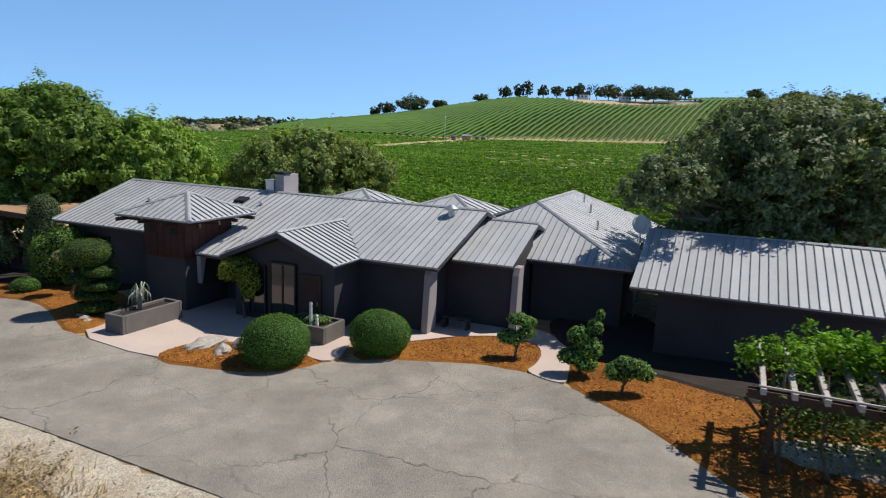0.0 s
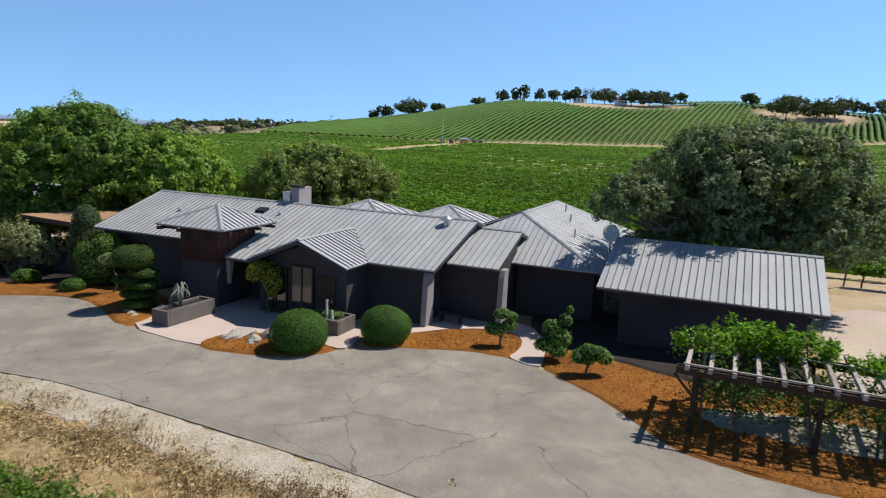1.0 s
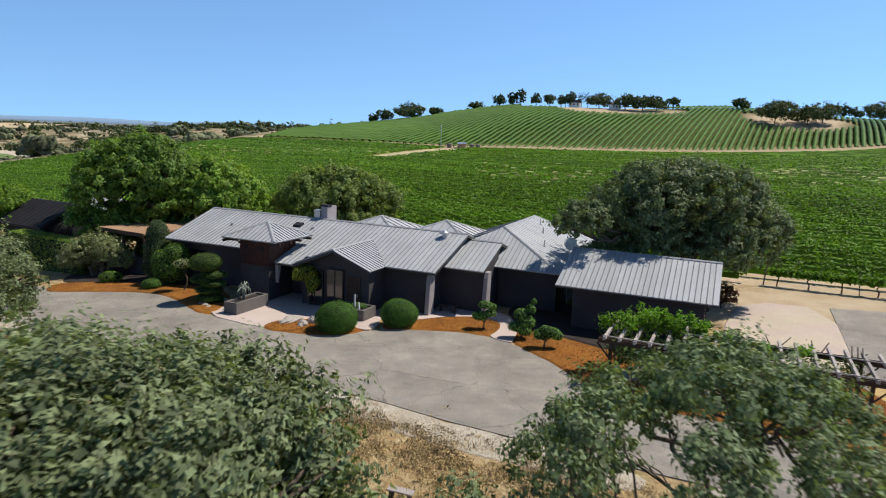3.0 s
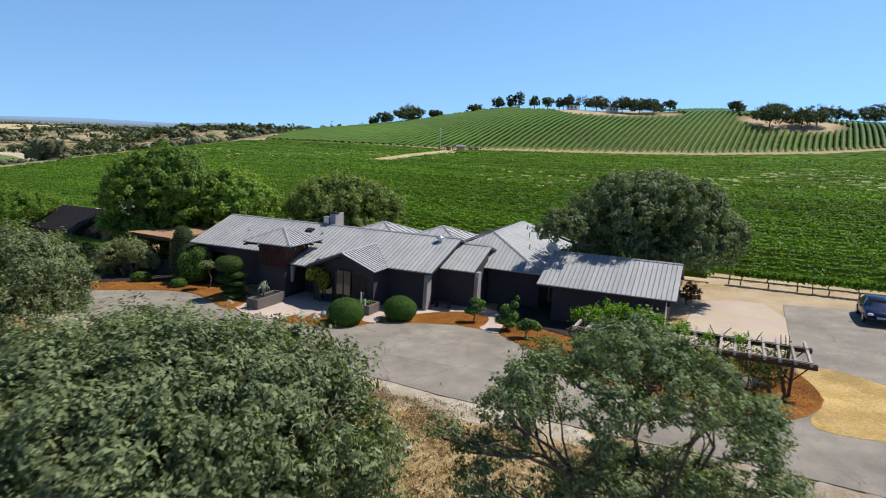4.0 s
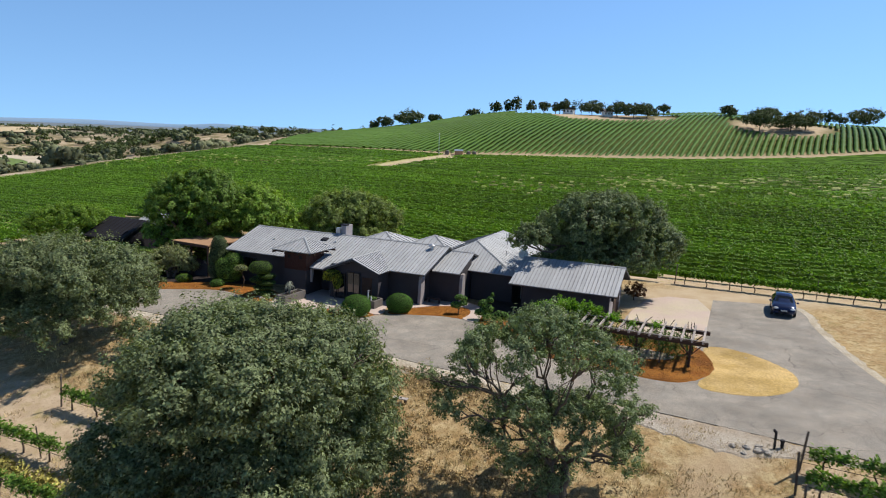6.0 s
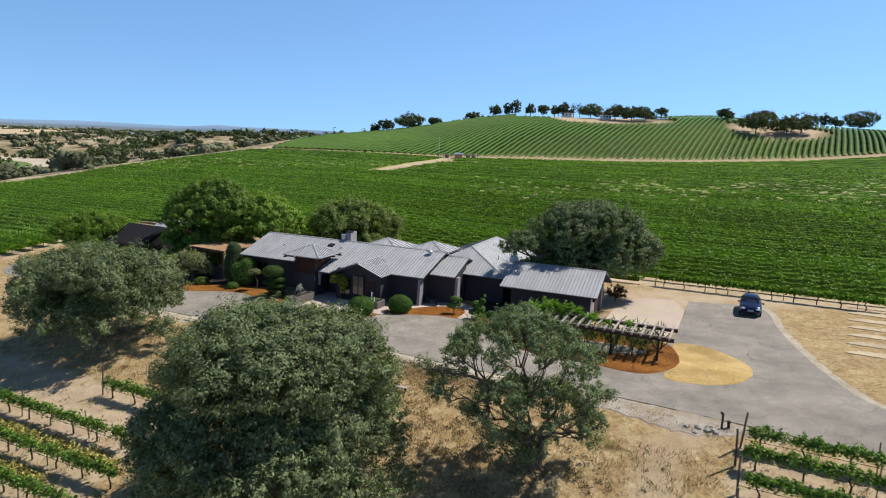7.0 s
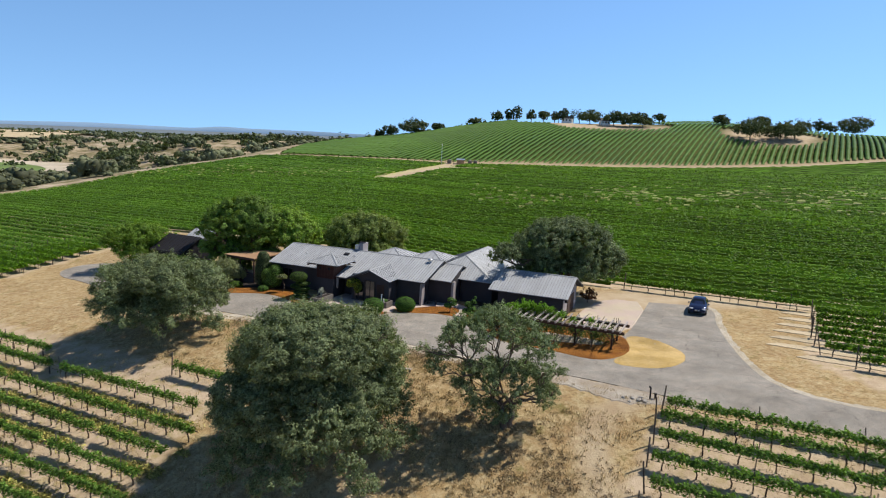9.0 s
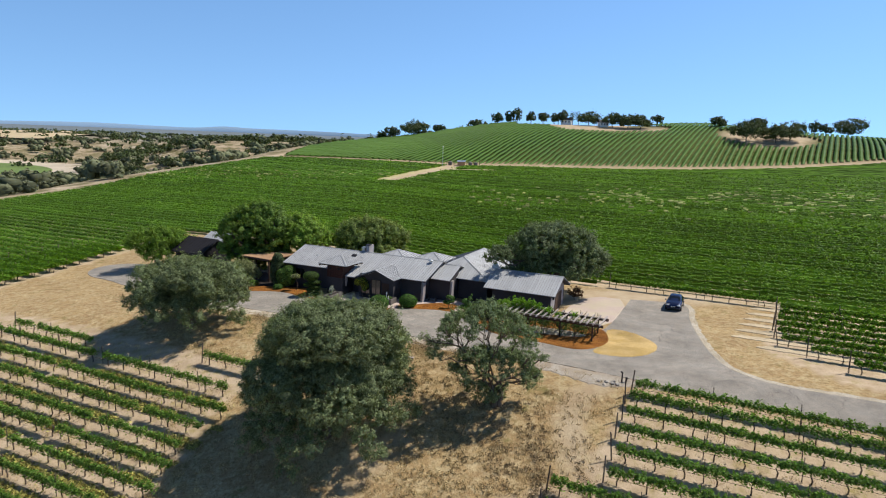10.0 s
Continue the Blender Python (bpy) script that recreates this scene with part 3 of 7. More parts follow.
sheet("mulch_bed", bed([(-2.4, 21.1), (-0.9, 21.15), (1.9, 21.1), (3.0, 20.5), (3.6, 21.2), (3.9, 22.4), (3.7, 23.5), (2.6, 24.0), (0.8, 23.6), (-0.3, 23.0), (-1.2, 22.5), (-2.3, 22.4)]), 0.1, M_MULCH, "orange bark mulch bed along the garden walk", "mulch bed", step=0.6, ragged=0.05, rough=0.05, skirt=0.1, flare=0.2)
sheet("mulch_bed", bed([(4.5, 19.35), (5.25, 18.1), (6.3, 16.3), (6.9, 14.4), (7.5, 13.1), (9.5, 11.6), (12.2, 10.2), (13.9, 8.7), (15.8, 7.9), (18.1, 9.5), (18.9, 11.5), (19.1, 14.6), (17, 15.6), (14.6, 18.2), (8, 21.5), (6.5, 24), (5, 22.4)]), 0.1, M_MULCH, "orange bark mulch bed under the pergola", "mulch bed", step=0.7, ragged=0.08, rough=0.05, skirt=0.1, flare=0.2)
sheet("straw_island", [(15.9, 7.3), (18.9, 5.9), (21.2, 6.5), (22.8, 8.3), (23.1, 10.6), (21.7, 13.9), (19.7, 15.0), (18.9, 13), (18.6, 10)], 0.062, M_SAND, "golden straw covered traffic island", "traffic island", step=0.8, ragged=0.05, rough=0.03, skirt=0.1, flare=0.2)
sheet("garage_apron", [(14.4, 17.4), (19.3, 14.6), (25.0, 27.3), (20.6, 29.2), (17.4, 24.5), (16.1, 21.5)], 0.07, M_YARD, "pale buff concrete apron beside the garage", "paving", rounds=1, skirt=0.1, flare=0.15)

# ---------------------------------------------------------------- the house
HOUSE = pose(0, 23.35, 0, 0, 0, -22.5)
TAN = math.tan(radians(19))


def clip(poly, axis_i, limit, keep_above):
    """Cut a polygon of (a, b) pairs at a = limit."""
    out = []
    for p, q in zip(poly, poly[1:] + poly[:1]):
        pin, qin = (p[axis_i] >= limit) == keep_above or p[axis_i] == limit, (q[axis_i] >= limit) == keep_above or q[axis_i] == limit
        if pin:
            out.append(p)
        if pin != qin:
            t = (limit - p[axis_i]) / (q[axis_i] - p[axis_i])
            out.append((p[0] + t * (q[0] - p[0]), p[1] + t * (q[1] - p[1])))
    return out


def roof_face(owner, corners, first, last, width=0.31, thick=0.16, mat=None, rib_h=0.066):
    """One slope: a dark deck, and on it the metal panels between standing seams. corners: a flat convex outline;
    first, last: two of its corners along the eave."""
    mat = mat or M_ROOF
    pts = [Vector(c) for c in corners]
    o = Vector(first)
    ea = (Vector(last) - o).normalized()
    nor = (pts[1] - pts[0]).cross(pts[2] - pts[0]).normalized()
    if nor.z < 0:
        nor = -nor
    eb = nor.cross(ea).normalized()
    flat = [((p - o).dot(ea), (p - o).dot(eb)) for p in pts]
    deck = part("roof_deck", solid("roof_deck", [slab([p - nor * 0.012 for p in pts], thick, -nor)]), M_DECK, owner, "dark fascia edge")
    edge_a, edge_b = Vector(first), Vector(last)
    rim = [q + nor * h - eb * k for h in (-0.05, 0.022) for q in (edge_a, edge_b) for k in (0.0, 0.03)]
    part("drip_edge", solid("drip_edge", [(rim, [(0, 1, 3, 2), (4, 6, 7, 5), (0, 4, 5, 1), (2, 3, 7, 6), (0, 2, 6, 4), (1, 5, 7, 3)])]), mat, deck, "folded metal drip edge")
    a0, a1 = min(p[0] for p in flat), max(p[0] for p in flat)
    m = max(1, round((a1 - a0) / width))
    for i in range(m):
        lo, hi = a0 + (a1 - a0) * i / m, a0 + (a1 - a0) * (i + 1) / m
        piece = clip(clip(flat, 0, lo, True), 0, hi, False)
        if len(piece) < 3:
            continue
        to3 = lambda a, b, h: o + ea * a + eb * b + nor * h
        pan = slab([to3(a, b, 0.018) for a, b in piece], 0.03, -nor)
        pieces = [pan]
        edge = sorted(b for a, b in piece if abs(a - lo) < 1e-4)
        if len(edge) >= 2 and edge[-1] - edge[0] > 0.05:
            b0, b1 = edge[0], edge[-1]
            rib = [to3(a, b, h) for h in (0.0, rib_h) for b in (b0, b1) for a in (lo - 0.009, lo + 0.009)]
            pieces.append((rib, [(0, 2, 3, 1), (4, 5, 7, 6), (0, 1, 5, 4), (2, 6, 7, 3), (0, 4, 6, 2), (1, 3, 7, 5)]))
        me = solid("roof_panel", pieces)
        me.materials.append(mat)
        # rib faces take the darker grey of the painted seam shade
        me.materials.append(M_SEAM_SHADE if mat == M_ROOF else mat)
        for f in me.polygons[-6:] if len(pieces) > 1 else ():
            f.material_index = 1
        part("roof_panel", me, mat, deck)
    return deck


def cap(owner, a, b, r=0.07):
    """A folded cap along a ridge or hip."""
    a, b = Vector(a), Vector(b)
    side = (b - a).cross(Vector((0, 0, 1))).normalized()
    v = [p + side * k * 0.11 + Vector((0, 0, h)) for p in (a, b) for k, h in ((-1, 0.015), (-0.25, 0.075), (0.25, 0.075), (1, 0.015))]
    f = [(0, 1, 5, 4), (1, 2, 6, 5), (2, 3, 7, 6), (0, 4, 7, 3), (0, 3, 2, 1), (4, 5, 6, 7)]
    part("ridge_cap", solid("ridge_cap", [(v, f)]), M_CAP, owner, "folded metal ridge cap")


def wall(owner, pieces, mat=None, label=""):
    return part("wall", solid("wall", pieces), mat or M_WALL, owner, label)


def glazed(owner, u0, u1, v, z0, z1, mullions=1, face=-1):
    """A framed glass front in a plane of constant v, set proud of its wall."""
    w = part("window", solid("window", [box(u0, u1, v - 0.02, v + 0.02, z0, z1)]), M_TRIM, owner, "dark bronze window")
    f = 0.07
    fr = [box(u0, u1, v - 0.06, v + 0.06, z0, z0 + f), box(u0, u1, v - 0.06, v + 0.06, z1 - f, z1)]
    step = (u1 - u0) / mullions
    for i in range(mullions + 1):
        c = u0 + (u1 - u0 - f) * i / mullions
        fr.append(box(c, c + f, v - 0.06, v + 0.06, z0 + f, z1 - f))
    part("window_frame", solid("window_frame", fr), M_TRIM, w)
    for i in range(mullions):
        c = u0 + (u1 - u0 - f) * i / mullions + f
        part("pane", solid("pane", [box(c + 0.002, c + step - f * 1.05, v - 0.034, v - 0.026, z0 + f, z1 - f)]), M_GLASS, w)
    return w


house = thing("house", HOUSE, "low charcoal stucco house with grey standing seam roof", "house")
RV, RZ = 4.72, 2.75 + 4.72 * TAN
# walls
wall(house, [box(-19.3, -12.2, 0.75, 1.0, -1, 2.72)])
wall(house, [box(-19.3, -19.05, 1.0, 8.4, -1, 2.75)])
wall(house, [box(-10.1, -8.2, 0.75, 1.0, -1, 2.72)])
wall(house, [box(-4.0, -0.62, 0.75, 1.0, -1, 2.85)])
wall(house, [box(-19.3, -0.62, 8.4, 8.65, -1, 2.8)])
def gable_end(u0, u1, outline):
    p = [Vector((u, a, b)) for u in (u0, u1) for a, b in outline]
    n = len(outline)
    wall(house, [(p, [tuple(range(n)), tuple(range(2 * n - 1, n - 1, -1))] + [(i, n + i, n + (i + 1) % n, (i + 1) % n) for i in range(n)])])


gable_end(-0.87, -0.62, [(1.0, -1), (8.4, -1), (8.4, 2.85), (RV, RZ - 0.22), (1.0, 2.86)])
wall(house, [box(-0.6, 2.2, 2.75, 2.98, -1, 2.85)])
gable_end(1.95, 2.2, [(2.98, -1), (5.2, -1), (5.2, 3.6), (2.98, 2.85)])
for b in ((2.3, 6.0, 5.0, 5.25), (5.75, 6.0, 5.25, 17.0), (-3.4, 6.0, 17.0, 17.25), (-3.4, -3.15, 8.65, 17.0)):
    wall(house, [box(*b, -1, 2.65)])
wall(house, [box(-0.5, 1.9, 5.0, 5.2, -1, 3.3)])
# main roof
main_front = [(-20.0, 0, 2.75), (0.15, 0, 2.75), (0.3, RV, RZ), (-20.0, RV, RZ)]
roof_face(house, main_front, main_front[0], main_front[1])
main_back = [(0.3, RV, RZ), (0.3, 9.3, RZ - (9.3 - RV) * TAN), (-20.0, 9.3, RZ - (9.3 - RV) * TAN), (-20.0, RV, RZ)]
roof_face(house, main_back, main_back[2], main_back[1], width=0.82)
cap(house, (-20.0, RV, RZ), (0.3, RV, RZ))
# lower roof between tower and entry
low = [(-10.03, -1.15, 2.75 - 1.15 * TAN), (-8.5, -1.15, 2.75 - 1.15 * TAN), (-8.5, 0.3, 2.75 + 0.3 * TAN), (-10.03, 0.3, 2.75 + 0.3 * TAN)]
roof_face(house, [Vector(p) + Vector((0, 0, 0.03)) for p in low], Vector(low[0]) + Vector((0, 0, 0.03)), Vector(low[1]) + Vector((0, 0, 0.03)))
# entry gable
GU, GZ = -5.5, 3.72
east = [(-3.08, -1.78, 2.74), (-3.08, 0.3, 2.74), (GU, 2.8, GZ), (GU, -1.85, GZ)]
roof_face(house, east, east[0], east[1])
west = [(-8.5, 0.6, 2.5), (-8.5, -1.5, 2.5), (GU, -1.85, GZ), (GU, 2.8, GZ)]
roof_face(house, west, west[0], west[1])
cap(house, (GU, -1.85, GZ), (GU, 2.7, GZ))
gable = [(-8.1, -1.05, -1), (-3.5, -1.05, -1), (-3.5, -1.05, 2.68), (GU, -1.05, 3.5), (-8.1, -1.05, 2.45)]
wall(house, [([Vector(p) for p in gable] + [Vector(p) + Vector((0, 0.22, 0)) for p in gable], [(0, 1, 2, 3, 4), (9, 8, 7, 6, 5)] + [(i, 5 + i, 5 + (i + 1) % 5, (i + 1) % 5) for i in range(5)])])
wall(house, [box(-8.1, -7.88, -0.83, 0.75, -1, 2.45)])
wall(house, [box(-3.72, -3.5, -0.83, 0.75, -1, 2.65)])
glazed(house, -7.75, -6.55, -1.12, 0.25, 2.25, 2)
glazed(house, -6.35, -5.15, -1.12, 0.25, 2.45, 2)
door = part("entry_door", solid("entry_door", [box(-4.95, -4.05, -1.13, -1.065, 0.08, 2.13)]), M_WOOD_DARK, house, "dark stained wooden entrance door")
for z in (0.25, 1.2):
    part("door_panel", solid("door_panel", [box(-4.8, -4.2, -1.15, -1.125, z, z + 0.75)], bevel=0.008), M_WOOD_DARK, door)
part("door_handle", solid("door_handle", [tube([(-4.16, -1.14, 1.0), (-4.16, -1.2, 1.0), (-4.16, -1.2, 1.15)], [0.015] * 3)]), M_STEEL, door, "steel handle")
# tower
wall(house, [box(-12.2, -10.1, -1.65, 1.0, -1, 2.15)])
band = part("cedar_band", solid("cedar_band", [box(-12.22, -10.08, -1.67, 1.02, 2.15, 3.78)]), M_CEDAR, house, "red stained cedar upper band")
for i in range(6):
    part("board", solid("board", [box(-12.22 + i * 0.357, -12.22 + i * 0.357 + 0.34, -1.7, -1.67, 2.17, 3.76)], bevel=0.006), M_CEDAR, band)
for i in range(7):
    part("board", solid("board", [box(-10.08, -10.05, -1.67 + i * 0.385, -1.67 + i * 0.385 + 0.365, 2.17, 3.76)], bevel=0.006), M_CEDAR, band)
TC, TZ, TH = (-11.1, -0.4), 3.84, 1.95
tower_ridge = (TC[0], TC[1], TZ + 0.85)
ring = [(TC[0] + a * TH, TC[1] + b * TH, TZ) for a, b in ((-1, -1), (1, -1), (1, 1), (-1, 1))]
for a, b in zip(ring, ring[1:] + ring[:1]):
    roof_face(house, [a, b, tower_ridge], a, b, width=0.3, thick=0.1)
for a in ring:
    cap(house, a, tower_ridge)
for i in range(4):
    part("rafter_tail", solid("rafter_tail", [box(-12.95 + i * 1.2, -12.85 + i * 1.2, -2.42, -1.7, 3.56, 3.7)]), M_WOOD_DARK, house)
    part("rafter_tail", solid("rafter_tail", [box(-10.05, -9.08, -1.9 + i * 1.05, -1.8 + i * 1.05, 3.56, 3.7)]), M_WOOD_DARK, house)
    part("rafter_tail", solid("rafter_tail", [box(-13.12, -12.24, -1.9 + i * 1.05, -1.8 + i * 1.05, 3.56, 3.7)]), M_WOOD_DARK, house)
for c in (-11.75, -10.6):
    part("high_window", solid("high_window", [box(c - 0.14, c + 0.14, -1.72, -1.7, 3.1, 3.4)], bevel=0.01), M_BLACK, house, "small dark clerestory window")
# stepped roof beside the main gable
step_f = [(-0.1, 2.0, 2.72), (2.35, 2.0, 2.72), (2.35, 5.4, 2.72 + 3.4 * 0.36), (-0.1, 5.4, 2.72 + 3.4 * 0.36)]
roof_face(house, step_f, step_f[0], step_f[1])
step_b = [(2.35, 5.4, 3.944), (2.35, 8.0, 3.1), (-0.1, 8.0, 3.1), (-0.1, 5.4, 3.944)]
roof_face(house, step_b, step_b[2], step_b[1], width=0.8)
cap(house, (-0.1, 5.4, 3.944), (2.35, 5.4, 3.944))
# rear wing: long hipped roof square to the main one
WU, WZ, WE = 1.4, 4.52, 2.62
wing_s, wing_n = (WU, 8.6, WZ), (WU, 16.2, WZ)
se, ne, sw, nw = (6.4, 4.4, WE), (6.4, 18.2, WE), (-3.6, 4.4, WE), (-3.6, 18.2, WE)
roof_face(house, [se, ne, wing_n, wing_s], se, ne, width=0.46, rib_h=0.032)
roof_face(house, [(-1.9, 4.4, WE), se, wing_s, (-0.3, 6.8, 3.7)], (-1.9, 4.4, WE), se)
roof_face(house, [nw, sw, wing_s, wing_n], nw, sw, width=0.8)
roof_face(house, [ne, nw, wing_n], ne, nw, width=0.8)
cap(house, wing_s, wing_n)
cap(house, se, wing_s)
cap(house, ne, wing_n)
# small hipped roofs behind the main ridge
for cu, cv, cz, r in ((-7.8, 8.3, 4.5, 4.2), (-3.1, 9.3, 4.48, 4.2)):
    top = (cu, cv, cz)
    ring = [(cu + a * r, cv + b * r, cz - r * 0.37) for a, b in ((-1, -1), (1, -1), (1, 1), (-1, 1))]
    for a, b in zip(ring, ring[1:] + ring[:1]):
        roof_face(house, [a, b, top], a, b, width=0.6)
    for a in ring:
        cap(house, a, top)
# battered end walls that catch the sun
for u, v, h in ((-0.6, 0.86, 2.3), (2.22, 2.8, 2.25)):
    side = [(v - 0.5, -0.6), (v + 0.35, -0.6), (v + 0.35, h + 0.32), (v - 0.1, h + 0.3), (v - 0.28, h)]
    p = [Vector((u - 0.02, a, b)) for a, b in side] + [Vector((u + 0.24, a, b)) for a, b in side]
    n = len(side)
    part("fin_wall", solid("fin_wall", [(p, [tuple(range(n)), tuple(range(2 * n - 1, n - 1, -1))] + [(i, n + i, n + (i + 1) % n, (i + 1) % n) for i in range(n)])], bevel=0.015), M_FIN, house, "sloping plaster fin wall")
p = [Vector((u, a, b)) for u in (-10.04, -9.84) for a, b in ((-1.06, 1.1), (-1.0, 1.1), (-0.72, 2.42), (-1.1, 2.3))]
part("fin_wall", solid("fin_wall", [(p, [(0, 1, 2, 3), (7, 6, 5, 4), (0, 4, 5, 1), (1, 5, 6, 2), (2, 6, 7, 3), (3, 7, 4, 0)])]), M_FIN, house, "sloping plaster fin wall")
# windows of the shaded front
glazed(house, -18.4, -17.1, 0.72, 0.9, 2.1, 2)
# chimney, flue box, roof vents, skylights
chimney = part("chimney", solid("chimney", [box(-10.7, -10.2, 4.85, 6.05, 3.0, 5.25)], bevel=0.02), M_FIN, house, "grey plastered chimney stack")
part("chimney_cap", solid("chimney_cap", [box(-10.75, -10.15, 4.8, 5.4, 5.25, 5.36)], bevel=0.01), M_BLACK, chimney)
part("flue_box", solid("flue_box", [box(-11.3, -10.82, 4.9, 5.4, 3.2, 4.9), box(-11.34, -10.78, 4.86, 5.44, 4.9, 4.95)], bevel=0.01), M_STEEL, house, "bright sheet steel flue box")
for u, v, s in ((-1.05, 4.0, 1.25), (-10.3, 3.3, 0.5), (-16.5, 2.6, 0.5)):
    z = 2.75 + v * TAN
    vent = part("roof_vent", solid("roof_vent", [lathe([(0.11 * s, -0.15), (0.11 * s, 0.22 * s)], 12, (u, v, z))]), M_STEEL, house, "galvanised roof vent")
    part("vent_cap", solid("vent_cap", [lathe([(0.24 * s, 0.2 * s), (0.24 * s, 0.27 * s), (0.06 * s, 0.38 * s)], 14, (u, v, z))]), M_STEEL, vent)
for u, v in ((-11.6, 3.5),):
    z = 2.75 + v * TAN
    sk = part("skylight", solid("skylight", [([(u - 0.3, v - 0.22, z - 0.25), (u + 0.3, v - 0.22, z - 0.25), (u + 0.3, v + 0.22, z), (u - 0.3, v + 0.22, z), (u - 0.3, v - 0.22, z + 0.08), (u + 0.3, v - 0.22, z + 0.08), (u + 0.3, v + 0.22, z + 0.22), (u - 0.3, v + 0.22, z + 0.22)], [(0, 3, 2, 1), (4, 5, 6, 7), (0, 1, 5, 4), (1, 2, 6, 5), (2, 3, 7, 6), (3, 0, 4, 7)])]), M_BLACK, house, "black roof skylight curb")
for u, v in ((3.2, 12.0), (4.2, 8.6), (2.4, 14.2)):
    z = WZ - (u - WU) * 0.38
    part("vent_pipe", solid("vent_pipe", [lathe([(0.05, -0.1), (0.05, 0.45)], 10, (u, v, z))]), M_STEEL, house, "thin steel vent pipe")
# gutter lamps under the eave
for u in (-6.0, -4.6, -2.0):
    part("soffit_lamp", solid("soffit_lamp", [lathe([(0.05, 2.4), (0.07, 2.46)], 10, (u, 0.6, 0.1))]), M_STEEL, house)

# ---------------------------------------------------------------- garage
garage = thing("garage", pose(6.83, 22.4, 0, 0, 0, -22.4), "charcoal garage with grey standing seam gable roof", "garage")
GL, GR, GE, GT = 8.4, 3.75, 2.58, 4.12
front = [(0, 0, GE), (GL, 0, GE), (GL, GR, GT), (0.1, GR, GT)]
roof_face(garage, front, front[0], front[1], width=0.29)
back = [(GL, GR, GT), (GL, 7.5, GE), (0.1, 7.5, GE), (0.1, GR, GT)]
roof_face(garage, back, back[2], back[1], width=0.46)
cap(garage, (0.1, GR, GT), (GL, GR, GT))
gw = GE - 0.02
wall(garage, [box(0.9, GL - 0.62, 0.62, 0.82, -0.8, gw + 0.1)])
wall(garage, [box(0.9, GL - 0.62, 6.7, 6.9, -0.8, gw + 0.1)])
end = [(0.82, -0.8), (6.7, -0.8), (6.7, gw + 0.15), (GR, GT - 0.2), (0.82, gw + 0.15)]
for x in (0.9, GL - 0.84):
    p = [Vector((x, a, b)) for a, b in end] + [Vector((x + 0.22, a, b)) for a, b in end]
    # the sun-facing end gets the paler plaster: sunlight put into its colour
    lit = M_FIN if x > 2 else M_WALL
    part("gable_wall", solid("gable_wall", [(p, [(0, 1, 2, 3, 4), (9, 8, 7, 6, 5)] + [(i, 5 + i, 5 + (i + 1) % 5, (i + 1) % 5) for i in range(5)])]), lit, garage, "end wall coloured pale as sunlit" if x > 2 else "")
gd = part("garage_door", solid("garage_door", [box(GL - 0.64, GL - 0.58, 2.6, 5.6, -0.1, 2.2)]), M_WOOD_DARK, garage, "dark panelled garage door")
for i in range(4):
    part("door_panel", solid("door_panel", [box(GL - 0.585, GL - 0.56, 2.65, 5.55, -0.05 + i * 0.56, 0.47 + i * 0.56)], bevel=0.012), M_WOOD_DARK, gd)
part("bracket_lamp", solid("bracket_lamp", [box(GL - 0.6, GL - 0.42, 1.4, 1.52, 1.85, 2.1), tube([(GL - 0.6, 1.46, 2.15), (GL - 0.5, 1.46, 2.2), (GL - 0.5, 1.46, 2.1)], [0.015] * 3)]), M_BLACK, garage, "small black wall lantern")

# satellite dish between garage and wing
dish = thing("satellite_dish", pose(8.4, 27.2, 0), "pale grey satellite dish on a steel mast", "satellite dish")
part("mast", solid("mast", [tube([(0, 0, 0), (0, 0, 3.9)], [0.035, 0.035])]), M_STEEL, dish)
aim = Matrix.Translation((0, -0.12, 4.15)) @ Euler((radians(68), 0, radians(10))).to_matrix().to_4x4()
part("reflector", solid("reflector", [lathe([(0.001, -0.1), (0.15, -0.095), (0.3, -0.06), (0.42, 0.0), (0.42, 0.015), (0.3, -0.045), (0.15, -0.08), (0.001, -0.085)], 24)], smooth=True), M_WHITE, dish, "pale round dish", m=aim)
part("feed_arm", solid("feed_arm", [tube([(0, -0.3, 0.0), (0, -0.12, 0.45)], [0.012, 0.012]), box(-0.04, 0.04, -0.16, -0.08, 0.42, 0.52)]), M_STEEL, dish, m=aim)

# ---------------------------------------------------------------- trees
def wave(p, f, seed):
    """A cheap smooth noise of points, about -1 to 1."""
    r = np.random.default_rng(seed)
    out = np.zeros(len(p))
    for _ in range(5):
        out += np.sin(p @ r.normal(0, f, 3) + r.uniform(0, 6.3))
    return out / 2.5


